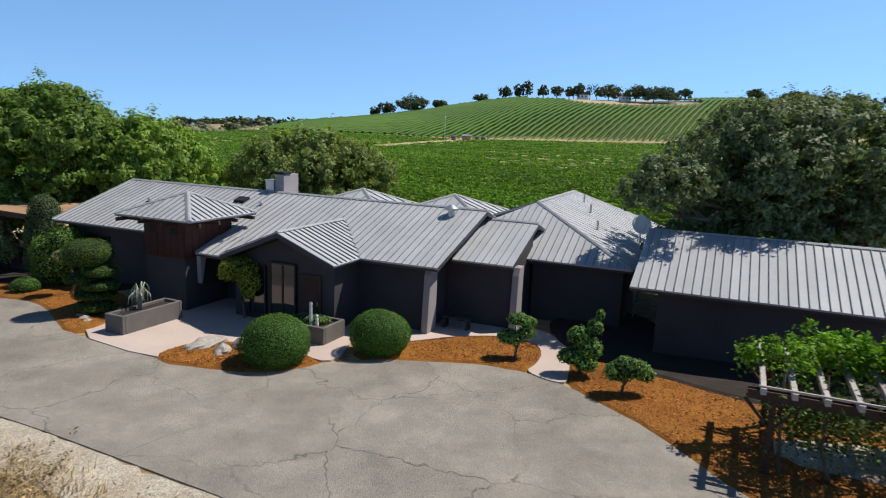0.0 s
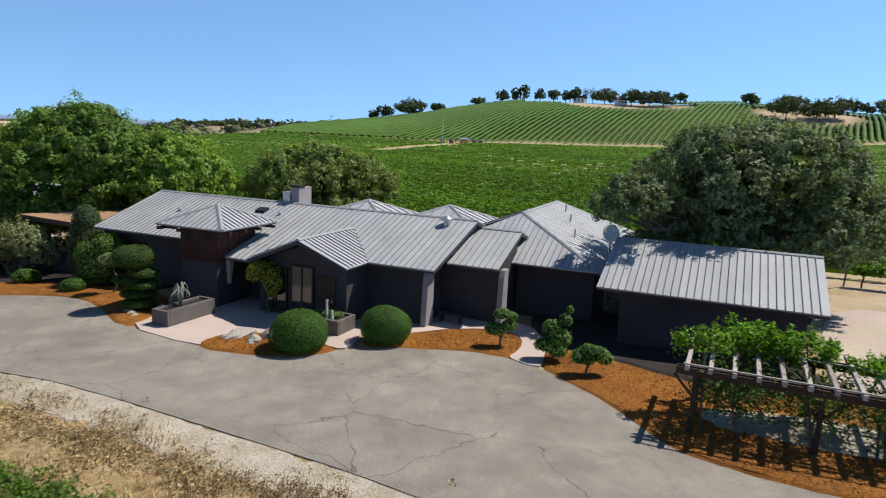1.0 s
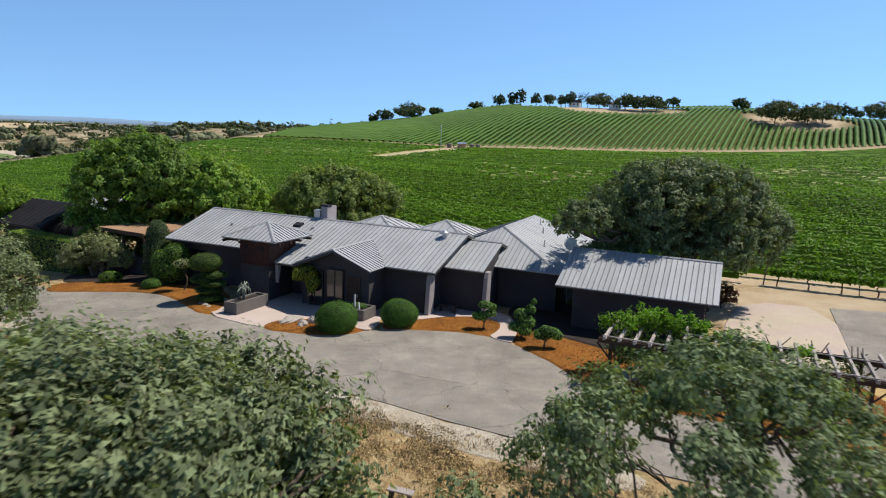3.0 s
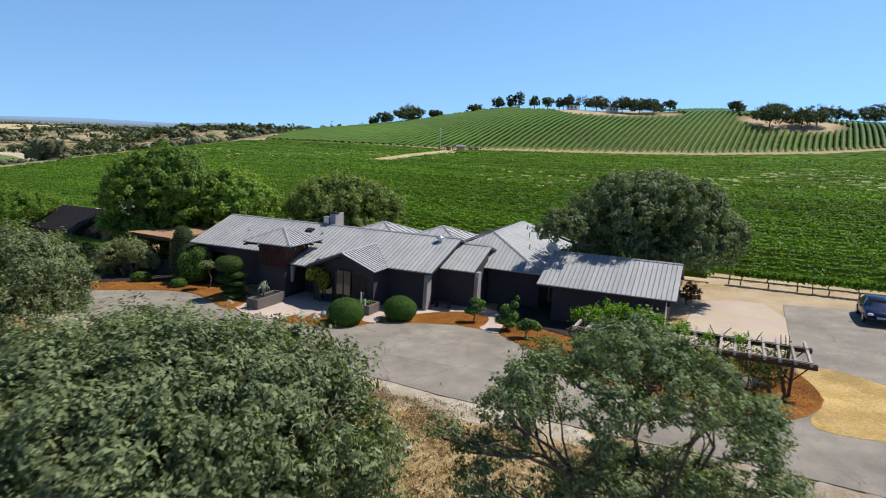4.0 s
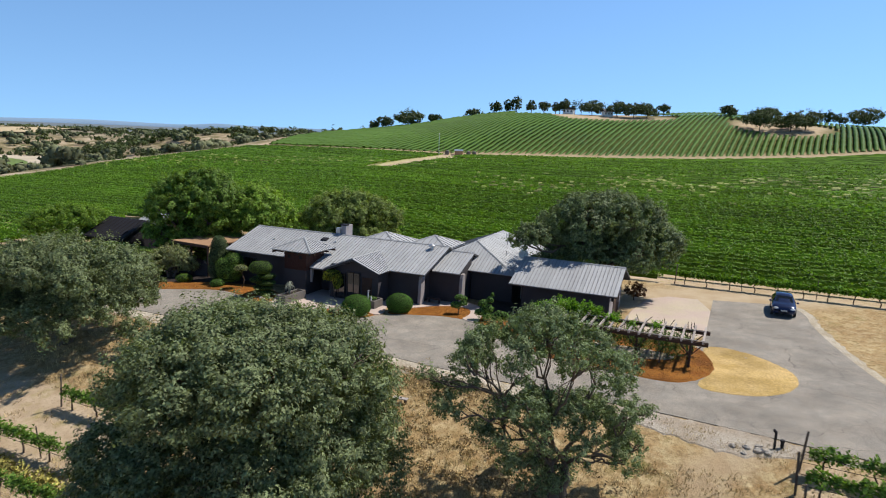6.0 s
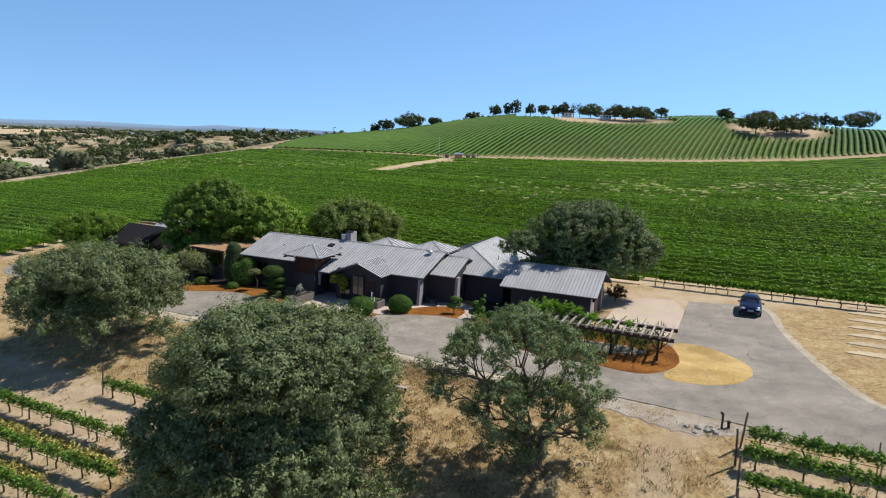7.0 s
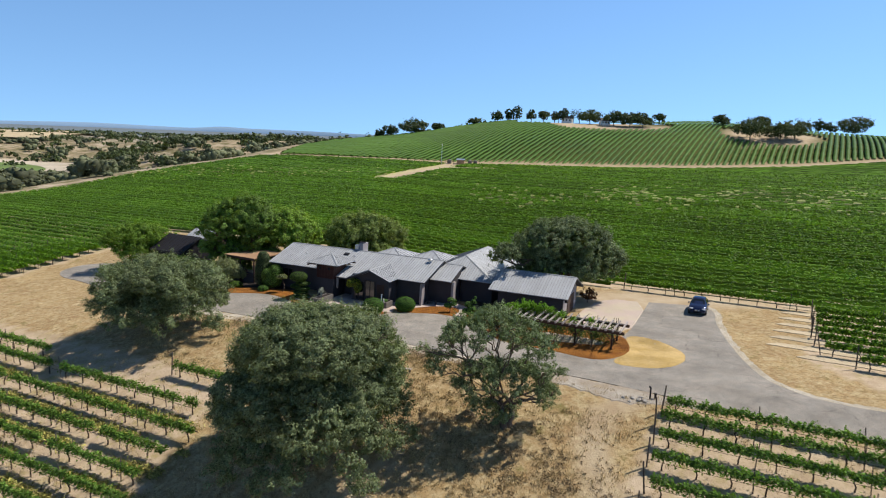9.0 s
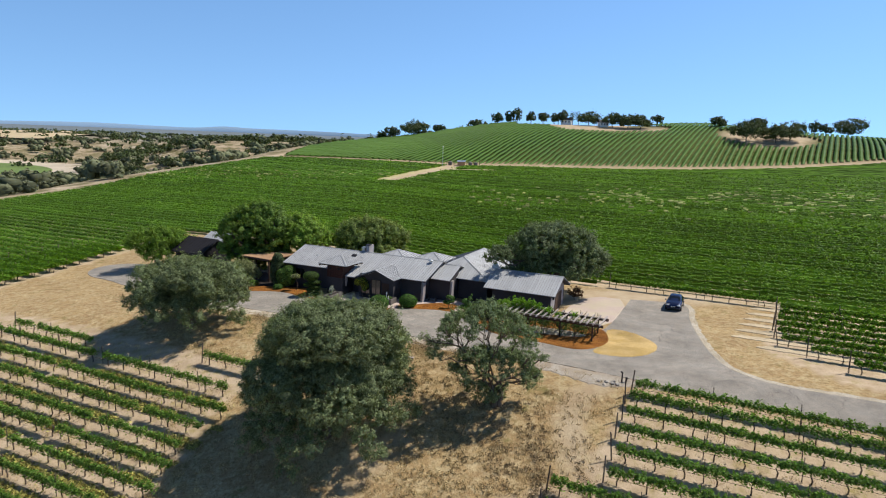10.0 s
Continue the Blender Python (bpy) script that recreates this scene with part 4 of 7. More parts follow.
def crown_points(lobes, clumps, per, clump_r, seed, gaps=0.0, low=-0.75, flat=0.75):
    """Leaf places and outward directions: clumps on the outer skin of the lobes, and a cloud of leaves round each clump."""
    r = np.random.default_rng(seed)
    c = np.array([l[0] for l in lobes], float)
    rad = np.array([l[1] for l in lobes], float)
    area = (rad[:, 0] * rad[:, 2])
    pick = r.choice(len(lobes), clumps * 3, p=area / area.sum())
    d = r.normal(0, 1, (clumps * 3, 3))
    d /= np.linalg.norm(d, axis=1)[:, None]
    p = c[pick] + d * rad[pick] * r.uniform(0.72, 1.05, (len(pick), 1))
    ok = d[:, 2] > low
    inside = np.zeros(len(p), bool)
    for i in range(len(lobes)):
        q = np.linalg.norm((p - c[i]) / rad[i], axis=1)
        inside |= (q < 0.58) & (pick != i)
    ok &= ~inside
    if gaps:
        ok &= wave(p, 2.2 / max(0.8, rad[:, 0].mean()), seed + 5) > -1.0 + gaps
    p, d = p[ok][:clumps], d[ok][:clumps]
    m = len(p)
    size = clump_r * r.uniform(0.6, 1.35, (m, 1))
    off = r.normal(0, 1, (m, per, 3))
    off *= (r.uniform(0, 1, (m, per, 1)) ** 0.5) / (np.linalg.norm(off, axis=2)[..., None] + 1e-9)
    off[:, :, 2] *= flat
    # some clumps are shoots drawn out along their own direction
    shoot = (r.random((m, 1, 1)) < 0.35) * r.uniform(0.8, 2.2, (m, 1, 1))
    along = d[:, None] + np.array([0, 0, 0.35])
    off = off * (1 - 0.16 * shoot) + along * shoot * r.uniform(-0.2, 1, (m, per, 1)) * 0.75
    pts = p[:, None] + off * size[:, None]
    nor = d[:, None] * 0.45 + off * 1.5 + np.array([0, 0, 0.3])
    return pts.reshape(-1, 3), nor.reshape(-1, 3), p


def limb(a, b, r0, r1, seed, bend=0.18, n=7, sides=7):
    r = np.random.default_rng(seed)
    a, b = np.array(a, float), np.array(b, float)
    length = np.linalg.norm(b - a)
    sag = r.normal(0, bend * length, 3)
    wig = r.normal(0, 0.035 * length, (n, 3))
    pts = [a + (b - a) * t + sag * math.sin(math.pi * t) * 0.5 + wig[i] * (0 < i < n - 1) for i, t in enumerate(np.linspace(0, 1, n))]
    return tube(pts, list(np.linspace(r0, r1, n)), sides), pts


def tree(name, base, lobes, mat, label, trunk_r, fork, clumps, per, clump_r, leaf, seed, gaps=0.0, limbs=9, twigs=4, group="", category="tree", stems=1, low=-0.75, core=0.0, bark=None, width=0.5, tri=True):
    """A tree: tapered trunk, limbs towards each lobe, twigs, and a crown of single leaves. lobes: centre from the base, radii."""
    x, y = base
    z = float(ground_z(x, y))
    t = thing(name, pose(x, y, z), label, category, group)
    r = np.random.default_rng(seed)
    pieces = []
    c = np.array([l[0] for l in lobes], float)
    forks = []
    for s in range(stems):
        a = 6.28 * s / stems + seed
        foot = (0.25 * trunk_r * (stems > 1) * 4 * math.cos(a), 0.25 * trunk_r * (stems > 1) * 4 * math.sin(a), -0.3)
        top = (fork[0] + (stems > 1) * 0.5 * math.cos(a), fork[1] + (stems > 1) * 0.5 * math.sin(a), fork[2])
        piece, pts = limb(foot, top, trunk_r * 1.35, trunk_r * 0.8, seed + s, 0.08, 7, 10)
        pieces.append(piece)
        forks.append(np.array(top))
    order = r.permutation(len(lobes))[:limbs]
    mains = []
    for i, k_ in enumerate(order):
        f = forks[i % stems]
        start, thick = f * r.uniform(0.75, 1.0), trunk_r * 0.52
        if i >= 3 + 2 * stems:
            # later limbs leave the nearest main limb below them
            near = min(mains, key=lambda q: np.linalg.norm(q - c[k_]) + 2.0 * max(0.0, q[2] - c[k_][2] + 0.3))
            start, thick = near, trunk_r * 0.3
        piece, pts = limb(start, c[k_] * [1, 1, 0.97], thick, trunk_r * 0.12, seed * 31 + i, 0.2, 8, 7)
        if i < 3 + 2 * stems:
            mains += [np.array(q) for q in pts[2:7]]
        pieces.append(piece)
        for j in range(twigs):
            q = pts[3 + j % 4]
            rad = np.array(lobes[k_][1])
            d = r.normal(0, 1, 3)
            d[2] = abs(d[2]) * 0.6
            tip = c[k_] + d / np.linalg.norm(d) * rad * 0.9
            twig, _ = limb(q, tip, trunk_r * 0.16, trunk_r * 0.035, seed * 57 + i * 9 + j, 0.12, 5, 5)
            pieces.append(twig)
    part("trunk", solid("trunk", pieces, smooth=True), bark or M_BARK, t, "furrowed grey brown trunk and limbs")
    pts, nor, _ = crown_points(lobes, clumps, per, clump_r, seed, gaps, low)
    part("crown", mesh_arrays("crown", *leaves(pts, nor, leaf, width, 0.5, seed, tri)), mat, t)
    return t


def oak_lobes(rx, ry, z0, z1, n, r_lobe, seed, centre=(0, 0), dome=0.7):
    """Lobes over a broad dome between two heights."""
    r = np.random.default_rng(seed)
    out = []
    h = z1 - z0
    for i in range(n):
        a = i * 2.39996 + r.uniform(-0.3, 0.3)
        u = ((i + 0.5) / n) ** 0.62
        u = min(1, u * r.uniform(0.9, 1.06))
        edge = max(0.0, 1 - u * u) ** 0.5
        z = z0 + r_lobe + (h - 1.75 * r_lobe) * (edge ** dome) * r.uniform(0.88, 1.02)
        if u > 0.75:
            z -= r.uniform(0, 0.25) * h * (u - 0.75) * 4 * 0.35
        s = r.uniform(0.75, 1.25)
        out.append(((centre[0] + (rx - r_lobe) * u * math.cos(a), centre[1] + (ry - r_lobe) * u * math.sin(a), z), (r_lobe * s, r_lobe * s, r_lobe * s * 0.8)))
    return out


def draped(lobes, x, y, share):
    """Lobes that follow the slope under a crown."""
    z = float(ground_z(x, y))
    return [((c[0], c[1], c[2] + share * (float(ground_z(x + c[0], y + c[1])) - z)), rad) for c, rad in lobes]


def rise(x, y, z):
    """Height of a level above the ground at a place."""
    return z - float(ground_z(x, y))


# large blue oak on the slope before the drive
bx, by = -6.1, -4.2
top = rise(bx, by, 6.95)
lobes = oak_lobes(5.6, 5.7, 3.6, top, 112, 0.95, 3, (0.45, 0.0), 0.3) + draped(oak_lobes(6.9, 6.9, 2.0, top * 0.7, 104, 0.95, 8, (0.1, -0.1), 0.4), bx, by, 0.6) + draped(oak_lobes(7.0, 6.9, 1.3, top * 0.42, 74, 0.85, 4, (0.1, -0.2), 0.35), bx, by, 1.0)
lobes += [((x_, y_, z_), (0.8, 0.8, 0.65)) for x_, y_, z_ in ((3.4, 3.2, 9.15), (4.4, 2.3, 8.9), (4.9, 1.2, 8.7), (5.1, 0.0, 8.5), (2.3, 3.7, 9.2), (5.2, -1.3, 8.2), (4.0, 1.1, 9.2), (5.6, 0.4, 7.6), (5.7, -0.9, 7.2))]
tree("oak_tree", (bx, by), lobes, L_OAK, "large blue oak with a dense rounded grey-green crown", 0.42, (0.1, 0.1, 2.4), 6900, 50, 0.38, 0.066, 11, gaps=0.08, limbs=44, twigs=3)
# open multi-stemmed oak beside it
ox, oy = 7.0, -1.7
top = rise(ox, oy, 7.15)
lobes = oak_lobes(4.7, 4.0, 2.6, top, 44, 0.6, 24, (-1.2, -0.5), 0.75) + oak_lobes(4.2, 3.5, 1.1, 5.0, 44, 0.5, 25, (-0.3, -0.5), 0.6)
lobes += [((-4.2, -0.3, 5.2), (0.7, 0.65, 0.4)), ((-5.0, -0.4, 5.0), (0.55, 0.55, 0.35)), ((-5.9, -0.4, 5.4), (0.55, 0.55, 0.35)), ((2.6, 0.0, 5.3), (0.55, 0.55, 0.45)), ((2.9, 0.2, 6.1), (0.45, 0.45, 0.5)), ((3.3, -0.3, 4.3), (0.55, 0.55, 0.4)), ((-0.7, -0.5, 1.2), (1.0, 0.9, 0.75)), ((-1.5, -0.9, 1.7), (0.9, 0.9, 0.7)), ((0.3, 0.4, 1.0), (0.7, 0.7, 0.6))]
tree("oak_tree", (ox, oy), lobes, L_OAK2, "open valley oak with dark crooked limbs showing", 0.2, (-0.1, 0.1, 1.7), 2700, 28, 0.24, 0.054, 23, gaps=0.5, limbs=60, twigs=4, stems=3)
# broad oak by the west bend of the drive
lx, ly = -23.6, 13.8
top = rise(lx, ly, 6.05)
lobes = oak_lobes(6.3, 5.9, 2.1, top, 64, 1.0, 5, dome=0.55) + draped(oak_lobes(6.7, 6.3, 0.6, top * 0.62, 62, 0.95, 6, dome=0.4), lx, ly, 0.45)
tree("oak_tree", (lx, ly), lobes, L_OAK, "broad spreading blue oak over dry grass", 0.4, (0, 0, 1.8), 3300, 50, 0.42, 0.075, 31, gaps=0.1, limbs=30, twigs=3)
# evergreen oak behind the garage
rx_, ry_ = 15.6, 28.6
lobes = oak_lobes(6.9, 5.6, 1.2, rise(rx_, ry_, 9.7), 60, 1.5, 8, (0, 0.5), dome=0.62) + oak_lobes(6.5, 5.6, 1.6, 5.6, 30, 1.3, 9, (0.1, 0.4), dome=0.4) + oak_lobes(2.2, 2.0, 3.9, 6.6, 13, 0.8, 18, (-6.5, -2.7), 0.6) + oak_lobes(2.4, 2.4, 2.2, 6.4, 16, 1.0, 19, (5.0, -0.4), 0.6)
tree("oak_tree", (rx_, ry_), lobes, L_LIVE, "dark evergreen oak leaning over the garage roof", 0.5, (0, 0, 2.6), 4100, 34, 0.36, 0.095, 41, gaps=0.12, limbs=30, twigs=3)
# walnut trees behind the west end of the house
wx, wy = -24.6, 40.5
lobes = oak_lobes(6.0, 5.2, 0.8, rise(wx, wy, 9.3), 36, 1.6, 12) + oak_lobes(5.6, 5.0, 0.6, 4.6, 16, 1.4, 13, dome=0.5)
tree("walnut_tree", (wx, wy), lobes, foliage("dark walnut leaf", (0.15, 0.24, 0.05), glow=0.45), "tall leafy dark green shade tree", 0.4, (0, 0, 2.5), 1500, 52, 0.5, 0.125, 51, limbs=24, twigs=3)
lobes = oak_lobes(4.6, 4.4, 1.0, rise(-18.8, 42, 7.4), 24, 1.5, 14)
tree("walnut_tree", (-18.8, 42), lobes, L_WALNUT, "bright green leafy shade tree", 0.3, (0, 0, 2.4), 900, 52, 0.5, 0.125, 52, limbs=18, twigs=3)
lobes = oak_lobes(6.4, 5.4, 0.8, rise(-9.0, 45, 7.0), 34, 1.5, 15) + oak_lobes(6.0, 5, 0.6, 3.8, 14, 1.3, 16, dome=0.5)
tree("walnut_tree", (-9.0, 45), lobes, foliage("silver green leaf", (0.2, 0.26, 0.08), glow=0.42), "low broad silvery green shade tree", 0.35, (0, 0, 2.0), 1400, 52, 0.48, 0.12, 53, limbs=22, twigs=3)
# feathery tree beside the west turning place
lobes = oak_lobes(5.8, 4.4, 1.5, rise(-40.6, 44.5, 4.5), 36, 0.9, 17, (0.3, 0), 0.6) + oak_lobes(5.2, 4.0, 0.5, 4.3, 30, 0.9, 27, (1.6, -0.2), 0.5)
tree("pepper_tree", (-40.6, 44.5), lobes, foliage("feathery leaf", (0.16, 0.26, 0.04), glow=0.45), "feathery green tree by the turning place", 0.28, (-0.6, 0, 2.0), 900, 50, 0.5, 0.1, 54, limbs=16, twigs=3)
lobes = [((0, 0, 0.9), (0.8, 0.8, 0.6)), ((0.6, 0.3, 0.7), (0.6, 0.6, 0.5))]
tree("shrub", (18.3, 27.6), lobes, foliage("bronze leaf", (0.13, 0.06, 0.03)), "bronze leaved shrub at the garage corner", 0.05, (0, 0, 0.3), 60, 30, 0.2, 0.07, 55, limbs=2, twigs=2, category="shrub")


# ---------------------------------------------------------------- garden shrubs
def blob(lobes, seed, shrink=0.9, n=18):
    """A closed lumpy body inside a clipped shrub, one rounded mass for each lobe."""
    pieces = []
    for (cx, cy, cz), (a, b, c_) in lobes:
        v, f = [], []
        m = n // 2
        for i in range(m + 1):
            t = math.pi * i / m
            for j in range(n):
                u = 2 * math.pi * j / n
                d = Vector((math.sin(t) * math.cos(u), math.sin(t) * math.sin(u), -math.cos(t)))
                w = shrink * (1 + 0.05 * noise.noise(d * 2.3 + Vector((seed, 0, 0))))
                v.append((cx + d.x * a * w, cy + d.y * b * w, cz + d.z * c_ * w))
        for i in range(m):
            for j in range(n):
                f.append((i * n + j, i * n + (j + 1) % n, (i + 1) * n + (j + 1) % n, (i + 1) * n + j))
        pieces.append((v, f))
    return solid("body", pieces, smooth=True)


def clipped(name, x, y, lobes, mat, label, density, leaf, seed, trunk=None, category="shrub", group="", shaggy=0.03, bottom=-0.7):
    """A clipped shrub: a dense skin of small leaves round a core coloured dark for inner shade, and a stem where it
    shows.
    """
    t = thing(name, pose(x, y, float(ground_z(x, y)) + 0.08), label, category, group)
    if trunk:
        part("stem", solid("stem", [limb((0, 0, -0.1), trunk, 0.06, 0.035, seed, 0.1)[0]] + [limb(trunk, np.array(l[0]), 0.035, 0.012, seed + i, 0.15)[0] for i, l in enumerate(lobes)]), M_BARK, t, "crooked grey stem")
    r = np.random.default_rng(seed)
    for i, (c_, rad) in enumerate(lobes):
        c_, rad = np.array(c_), np.array(rad)
        m = int(density * 4 * math.pi * ((rad[0] * rad[2]) ** 1.0))
        d = r.normal(0, 1, (m, 3))
        d /= np.linalg.norm(d, axis=1)[:, None]
        d = d[d[:, 2] > bottom]
        bumpy = 1 + 0.04 * wave(d * 3 + c_, 1.0, seed)[:, None]
        p = c_ + d * rad * bumpy * (0.94 + np.abs(r.normal(0, shaggy, (len(d), 1))) + 0.02)
        tier = part("foliage" if len(lobes) == 1 else "tier", mesh_arrays("tier", *leaves(p, d / rad * rad.mean(), leaf, 0.55, 0.42, seed + i)), mat, t)
        part("core", blob(lobes[i:i + 1], seed), M_CORE, tier, "core coloured dark for inner shade")
    return t


clipped("ball_shrub", -4.9, 20.3, [((0, 0, 0.66), (1.14, 1.1, 0.9))], L_BOX, "large clipped boxwood ball beside the drive", 1900, 0.022, 61, group="clipped balls")
clipped("ball_shrub", -1.7, 21.7, [((0, 0, 0.62), (1.05, 1.0, 0.84))], L_BOX, "large clipped boxwood ball beside the paving", 1900, 0.022, 62, group="clipped balls")
clipped("ball_shrub", -18.6, 28.9, [((0, 0, 0.25), (0.62, 0.55, 0.4))], L_BOX, "low clipped green mound at the bed's edge", 900, 0.03, 63)
clipped("topiary", -13.5, 25.3, [((-0.15, 0, 2.35), (1.0, 0.95, 0.58)), ((0.4, -0.1, 1.68), (0.75, 0.7, 0.26)), ((-0.3, -0.1, 1.35), (0.75, 0.7, 0.3)), ((0.4, -0.2, 1.15), (0.75, 0.7, 0.24)), ((0.1, -0.1, 0.72), (0.85, 0.8, 0.26)), ((0.2, -0.3, 0.3), (0.85, 0.7, 0.28)), ((0, 0.2, 1.2), (0.6, 0.6, 1.1))],
        foliage("dark juniper needle", (0.08, 0.14, 0.022)), "cloud-pruned tiered topiary in a mulch bed", 800, 0.032, 64, trunk=(0, 0, 0.4), category="topiary")
clipped("conical_shrub", -19.4, 31.9, [((0, 0, 0.9), (1.0, 1.0, 1.1)), ((0, 0, 2.0), (0.95, 0.95, 1.2)), ((0, 0, 3.0), (0.75, 0.75, 1.1))], foliage("grey conifer needle", (0.08, 0.12, 0.05)), "tall grey-green conical shrub beside the house", 420, 0.05, 65, shaggy=0.05)
clipped("shrub", -17.9, 30.2, [((0, 0, 0.9), (1.05, 0.9, 0.9)), ((0.35, 0.2, 1.9), (0.85, 0.8, 0.8)), ((-0.4, 0, 1.5), (0.8, 0.7, 0.8)), ((0.6, -0.2, 1.2), (0.6, 0.6, 0.7))], foliage("fresh green leaf", (0.11, 0.2, 0.035)), "bushy bright green shrub before the house", 330, 0.055, 66, shaggy=0.07)
clipped("shrub", -22.4, 31.0, [((0, 0, 0.3), (0.75, 0.6, 0.42))], foliage("lime leaf", (0.11, 0.2, 0.025)), "low lime green mound", 500, 0.04, 67, shaggy=0.06)
clipped("standard_tree", -16.2, 28.2, [((0, 0, 1.75), (0.55, 0.55, 0.28))], L_OLIVE, "small pale mop-headed tree on a thin stem", 420, 0.05, 68, trunk=(0, 0, 1.5), category="tree", shaggy=0.08)
lobes = [((-1.1, 0, 1.7), (1.1, 1.0, 0.9)), ((0.9, 0.1, 1.9), (1.1, 1.0, 0.95)), ((0, 0.4, 2.3), (1.0, 0.9, 0.8)), ((-1.8, -0.2, 1.1), (0.8, 0.7, 0.6)), ((1.8, 0, 1.3), (0.7, 0.7, 0.7))]
tree("olive_tree", (-24.6, 33.4), lobes, L_OLIVE, "low silvery olive tree in a mulch bed", 0.13, (0, 0, 0.7), 480, 40, 0.28, 0.06, 69, limbs=5, twigs=4, stems=3)
lobes = [((-0.15, 0, 1.75), (0.72, 0.7, 0.42)), ((-0.45, 0, 1.55), (0.5, 0.5, 0.35)), ((0.3, -0.2, 1.3), (0.42, 0.4, 0.5)), ((0.25, -0.25, 0.95), (0.25, 0.25, 0.3))]
clipped("standard_tree", -7.4, 25.0, [(tuple(np.array(c_) * [1, 1, 1.15]), rad) for c_, rad in lobes], L_YELLOW, "small yellow-green tree at the entrance", 420, 0.05, 70, trunk=(0.05, 0, 1.2), category="tree", shaggy=0.08)
for x, y, tiers, seed in ((2.8, 21.6, [((-0.25, 0, 0.75), (0.62, 0.55, 0.3)), ((0.45, 0.1, 0.9), (0.45, 0.45, 0.25)), ((0.1, 0.1, 1.35), (0.55, 0.5, 0.26)), ((0.55, 0.2, 1.25), (0.35, 0.35, 0.18))], 71),
                          (4.75, 20.4, [((-0.35, -0.1, 0.6), (0.6, 0.55, 0.32)), ((0.3, 0, 0.85), (0.65, 0.6, 0.4)), ((-0.1, 0.1, 1.25), (0.5, 0.5, 0.35)), ((0.55, 0.1, 1.55), (0.35, 0.35, 0.3)), ((0.75, 0.2, 1.95), (0.18, 0.18, 0.2)), ((0.2, -0.4, 0.45), (0.5, 0.45, 0.3))], 72),
                          (5.75, 18.75, [((-0.25, 0, 0.72), (0.55, 0.5, 0.34)), ((0.35, 0.05, 0.8), (0.62, 0.52, 0.34)), ((0.8, 0.1, 0.65), (0.4, 0.4, 0.28)), ((0.05, 0, 1.0), (0.45, 0.45, 0.2))], 73)):
    tiers = [((c_[0] * 0.8, c_[1] * 0.8, c_[2]), (rad[0] * 0.68, rad[1] * 0.68, rad[2] * 0.85)) for c_, rad in tiers]
    clipped("flowering_shrub", x + 0.12, y, tiers, L_SHRUB, "small tiered garden shrub standing in bark mulch", 420, 0.05, seed, trunk=(0.05, 0, 0.35), group="tiered shrubs", shaggy=0.1)
# clipped hedge before the dark shed
hedge = thing("hedge", pose(-29.6, 36.2, float(ground_z(-29.6, 36.2)), 0, 0, -27.5), "long clipped green hedge with a flat top", "hedge")
part("core", solid("core", [box(-4.2, 4.2, -0.6, 0.6, -0.3, 2.45)], bevel=0.15), M_CORE, hedge, "core coloured dark for inner shade")
r_ = np.random.default_rng(80)
p = r_.uniform((-4.3, -0.7, 0), (4.3, 0.7, 2.55), (14000, 3))
face = r_.integers(0, 5, len(p))
p[face <= 1, 2] = 2.55
p[face == 2, 1] = -0.7
p[face == 3, 1] = 0.7
p[face == 4, 0] = np.where(r_.random((face == 4).sum()) < 0.5, -4.3, 4.3)
nor = np.select([(face <= 1)[:, None], (face == 2)[:, None], (face == 3)[:, None]], [np.array([0, 0, 1.0]), np.array([0, -1.0, 0]), np.array([0, 1.0, 0])], np.array([1.0, 0, 0]))
part("foliage", mesh_arrays("foliage", *leaves(p + r_.normal(0, 0.04, p.shape), nor, 0.055, 0.55, 0.7, 81)), foliage("hedge leaf", (0.19, 0.28, 0.055)), hedge)

# ---------------------------------------------------------------- planters, stones, small garden things
def planter(x, y, w, d, h, label, rise_back=0.0):
    t = thing("planter", pose(x, y, float(ground_z(x, y)) + 0.07, 0, 0, -24), label, "planter", "concrete planters")
    k = 0.13
    for name, b in (("front_wall", (0, w, 0, k)), ("back_wall", (0, w, d - k, d)), ("side_wall", (0, k, k, d - k)), ("side_wall", (w - k, w, k, d - k))):
        part(name, solid(name, [box(*b, -0.15, h)], bevel=0.015), M_CONCRETE_WALL, t)
    part("soil", solid("soil", [box(k, w - k, k, d - k, -0.1, h - 0.1)]), M_SOIL_SHADE, t, "dark soil filling")
    return t


planter(-11.65, 22.6, 0.9, 2.7, 0.68, "long low grey concrete planter on the paving")
planter(-5.45, 22.85, 1.9, 1.35, 0.62, "square grey concrete planter between clipped balls")
cactus = thing("cactus", pose(-10.85, 23.6, 0.6), "pale weeping succulent growing in a concrete planter", "cactus")
for i in range(20):
    a = i * 0.8
    reach, up = 0.1 + 0.07 * (i % 3), 0.7 + 0.35 * ((i * 7) % 5) / 4
    pts = [(0.05 * math.cos(a), 0.05 * math.sin(a), -0.05), (0.3 * reach * math.cos(a), 0.3 * reach * math.sin(a), up * 0.7), (reach * math.cos(a), reach * math.sin(a), up), (reach * 1.6 * math.cos(a), reach * 1.6 * math.sin(a), up * 0.82), (reach * 1.75 * math.cos(a), reach * 1.75 * math.sin(a), up * 0.45)]
    part("stem", solid("stem", [tube(pts, [0.022, 0.026, 0.026, 0.022, 0.012], 7)], smooth=True), material("pale succulent skin", (0.3, 0.33, 0.26), rough=0.7, noise_scale=8, vary=0.25) if i == 0 else bpy.data.materials["pale succulent skin"], cactus)
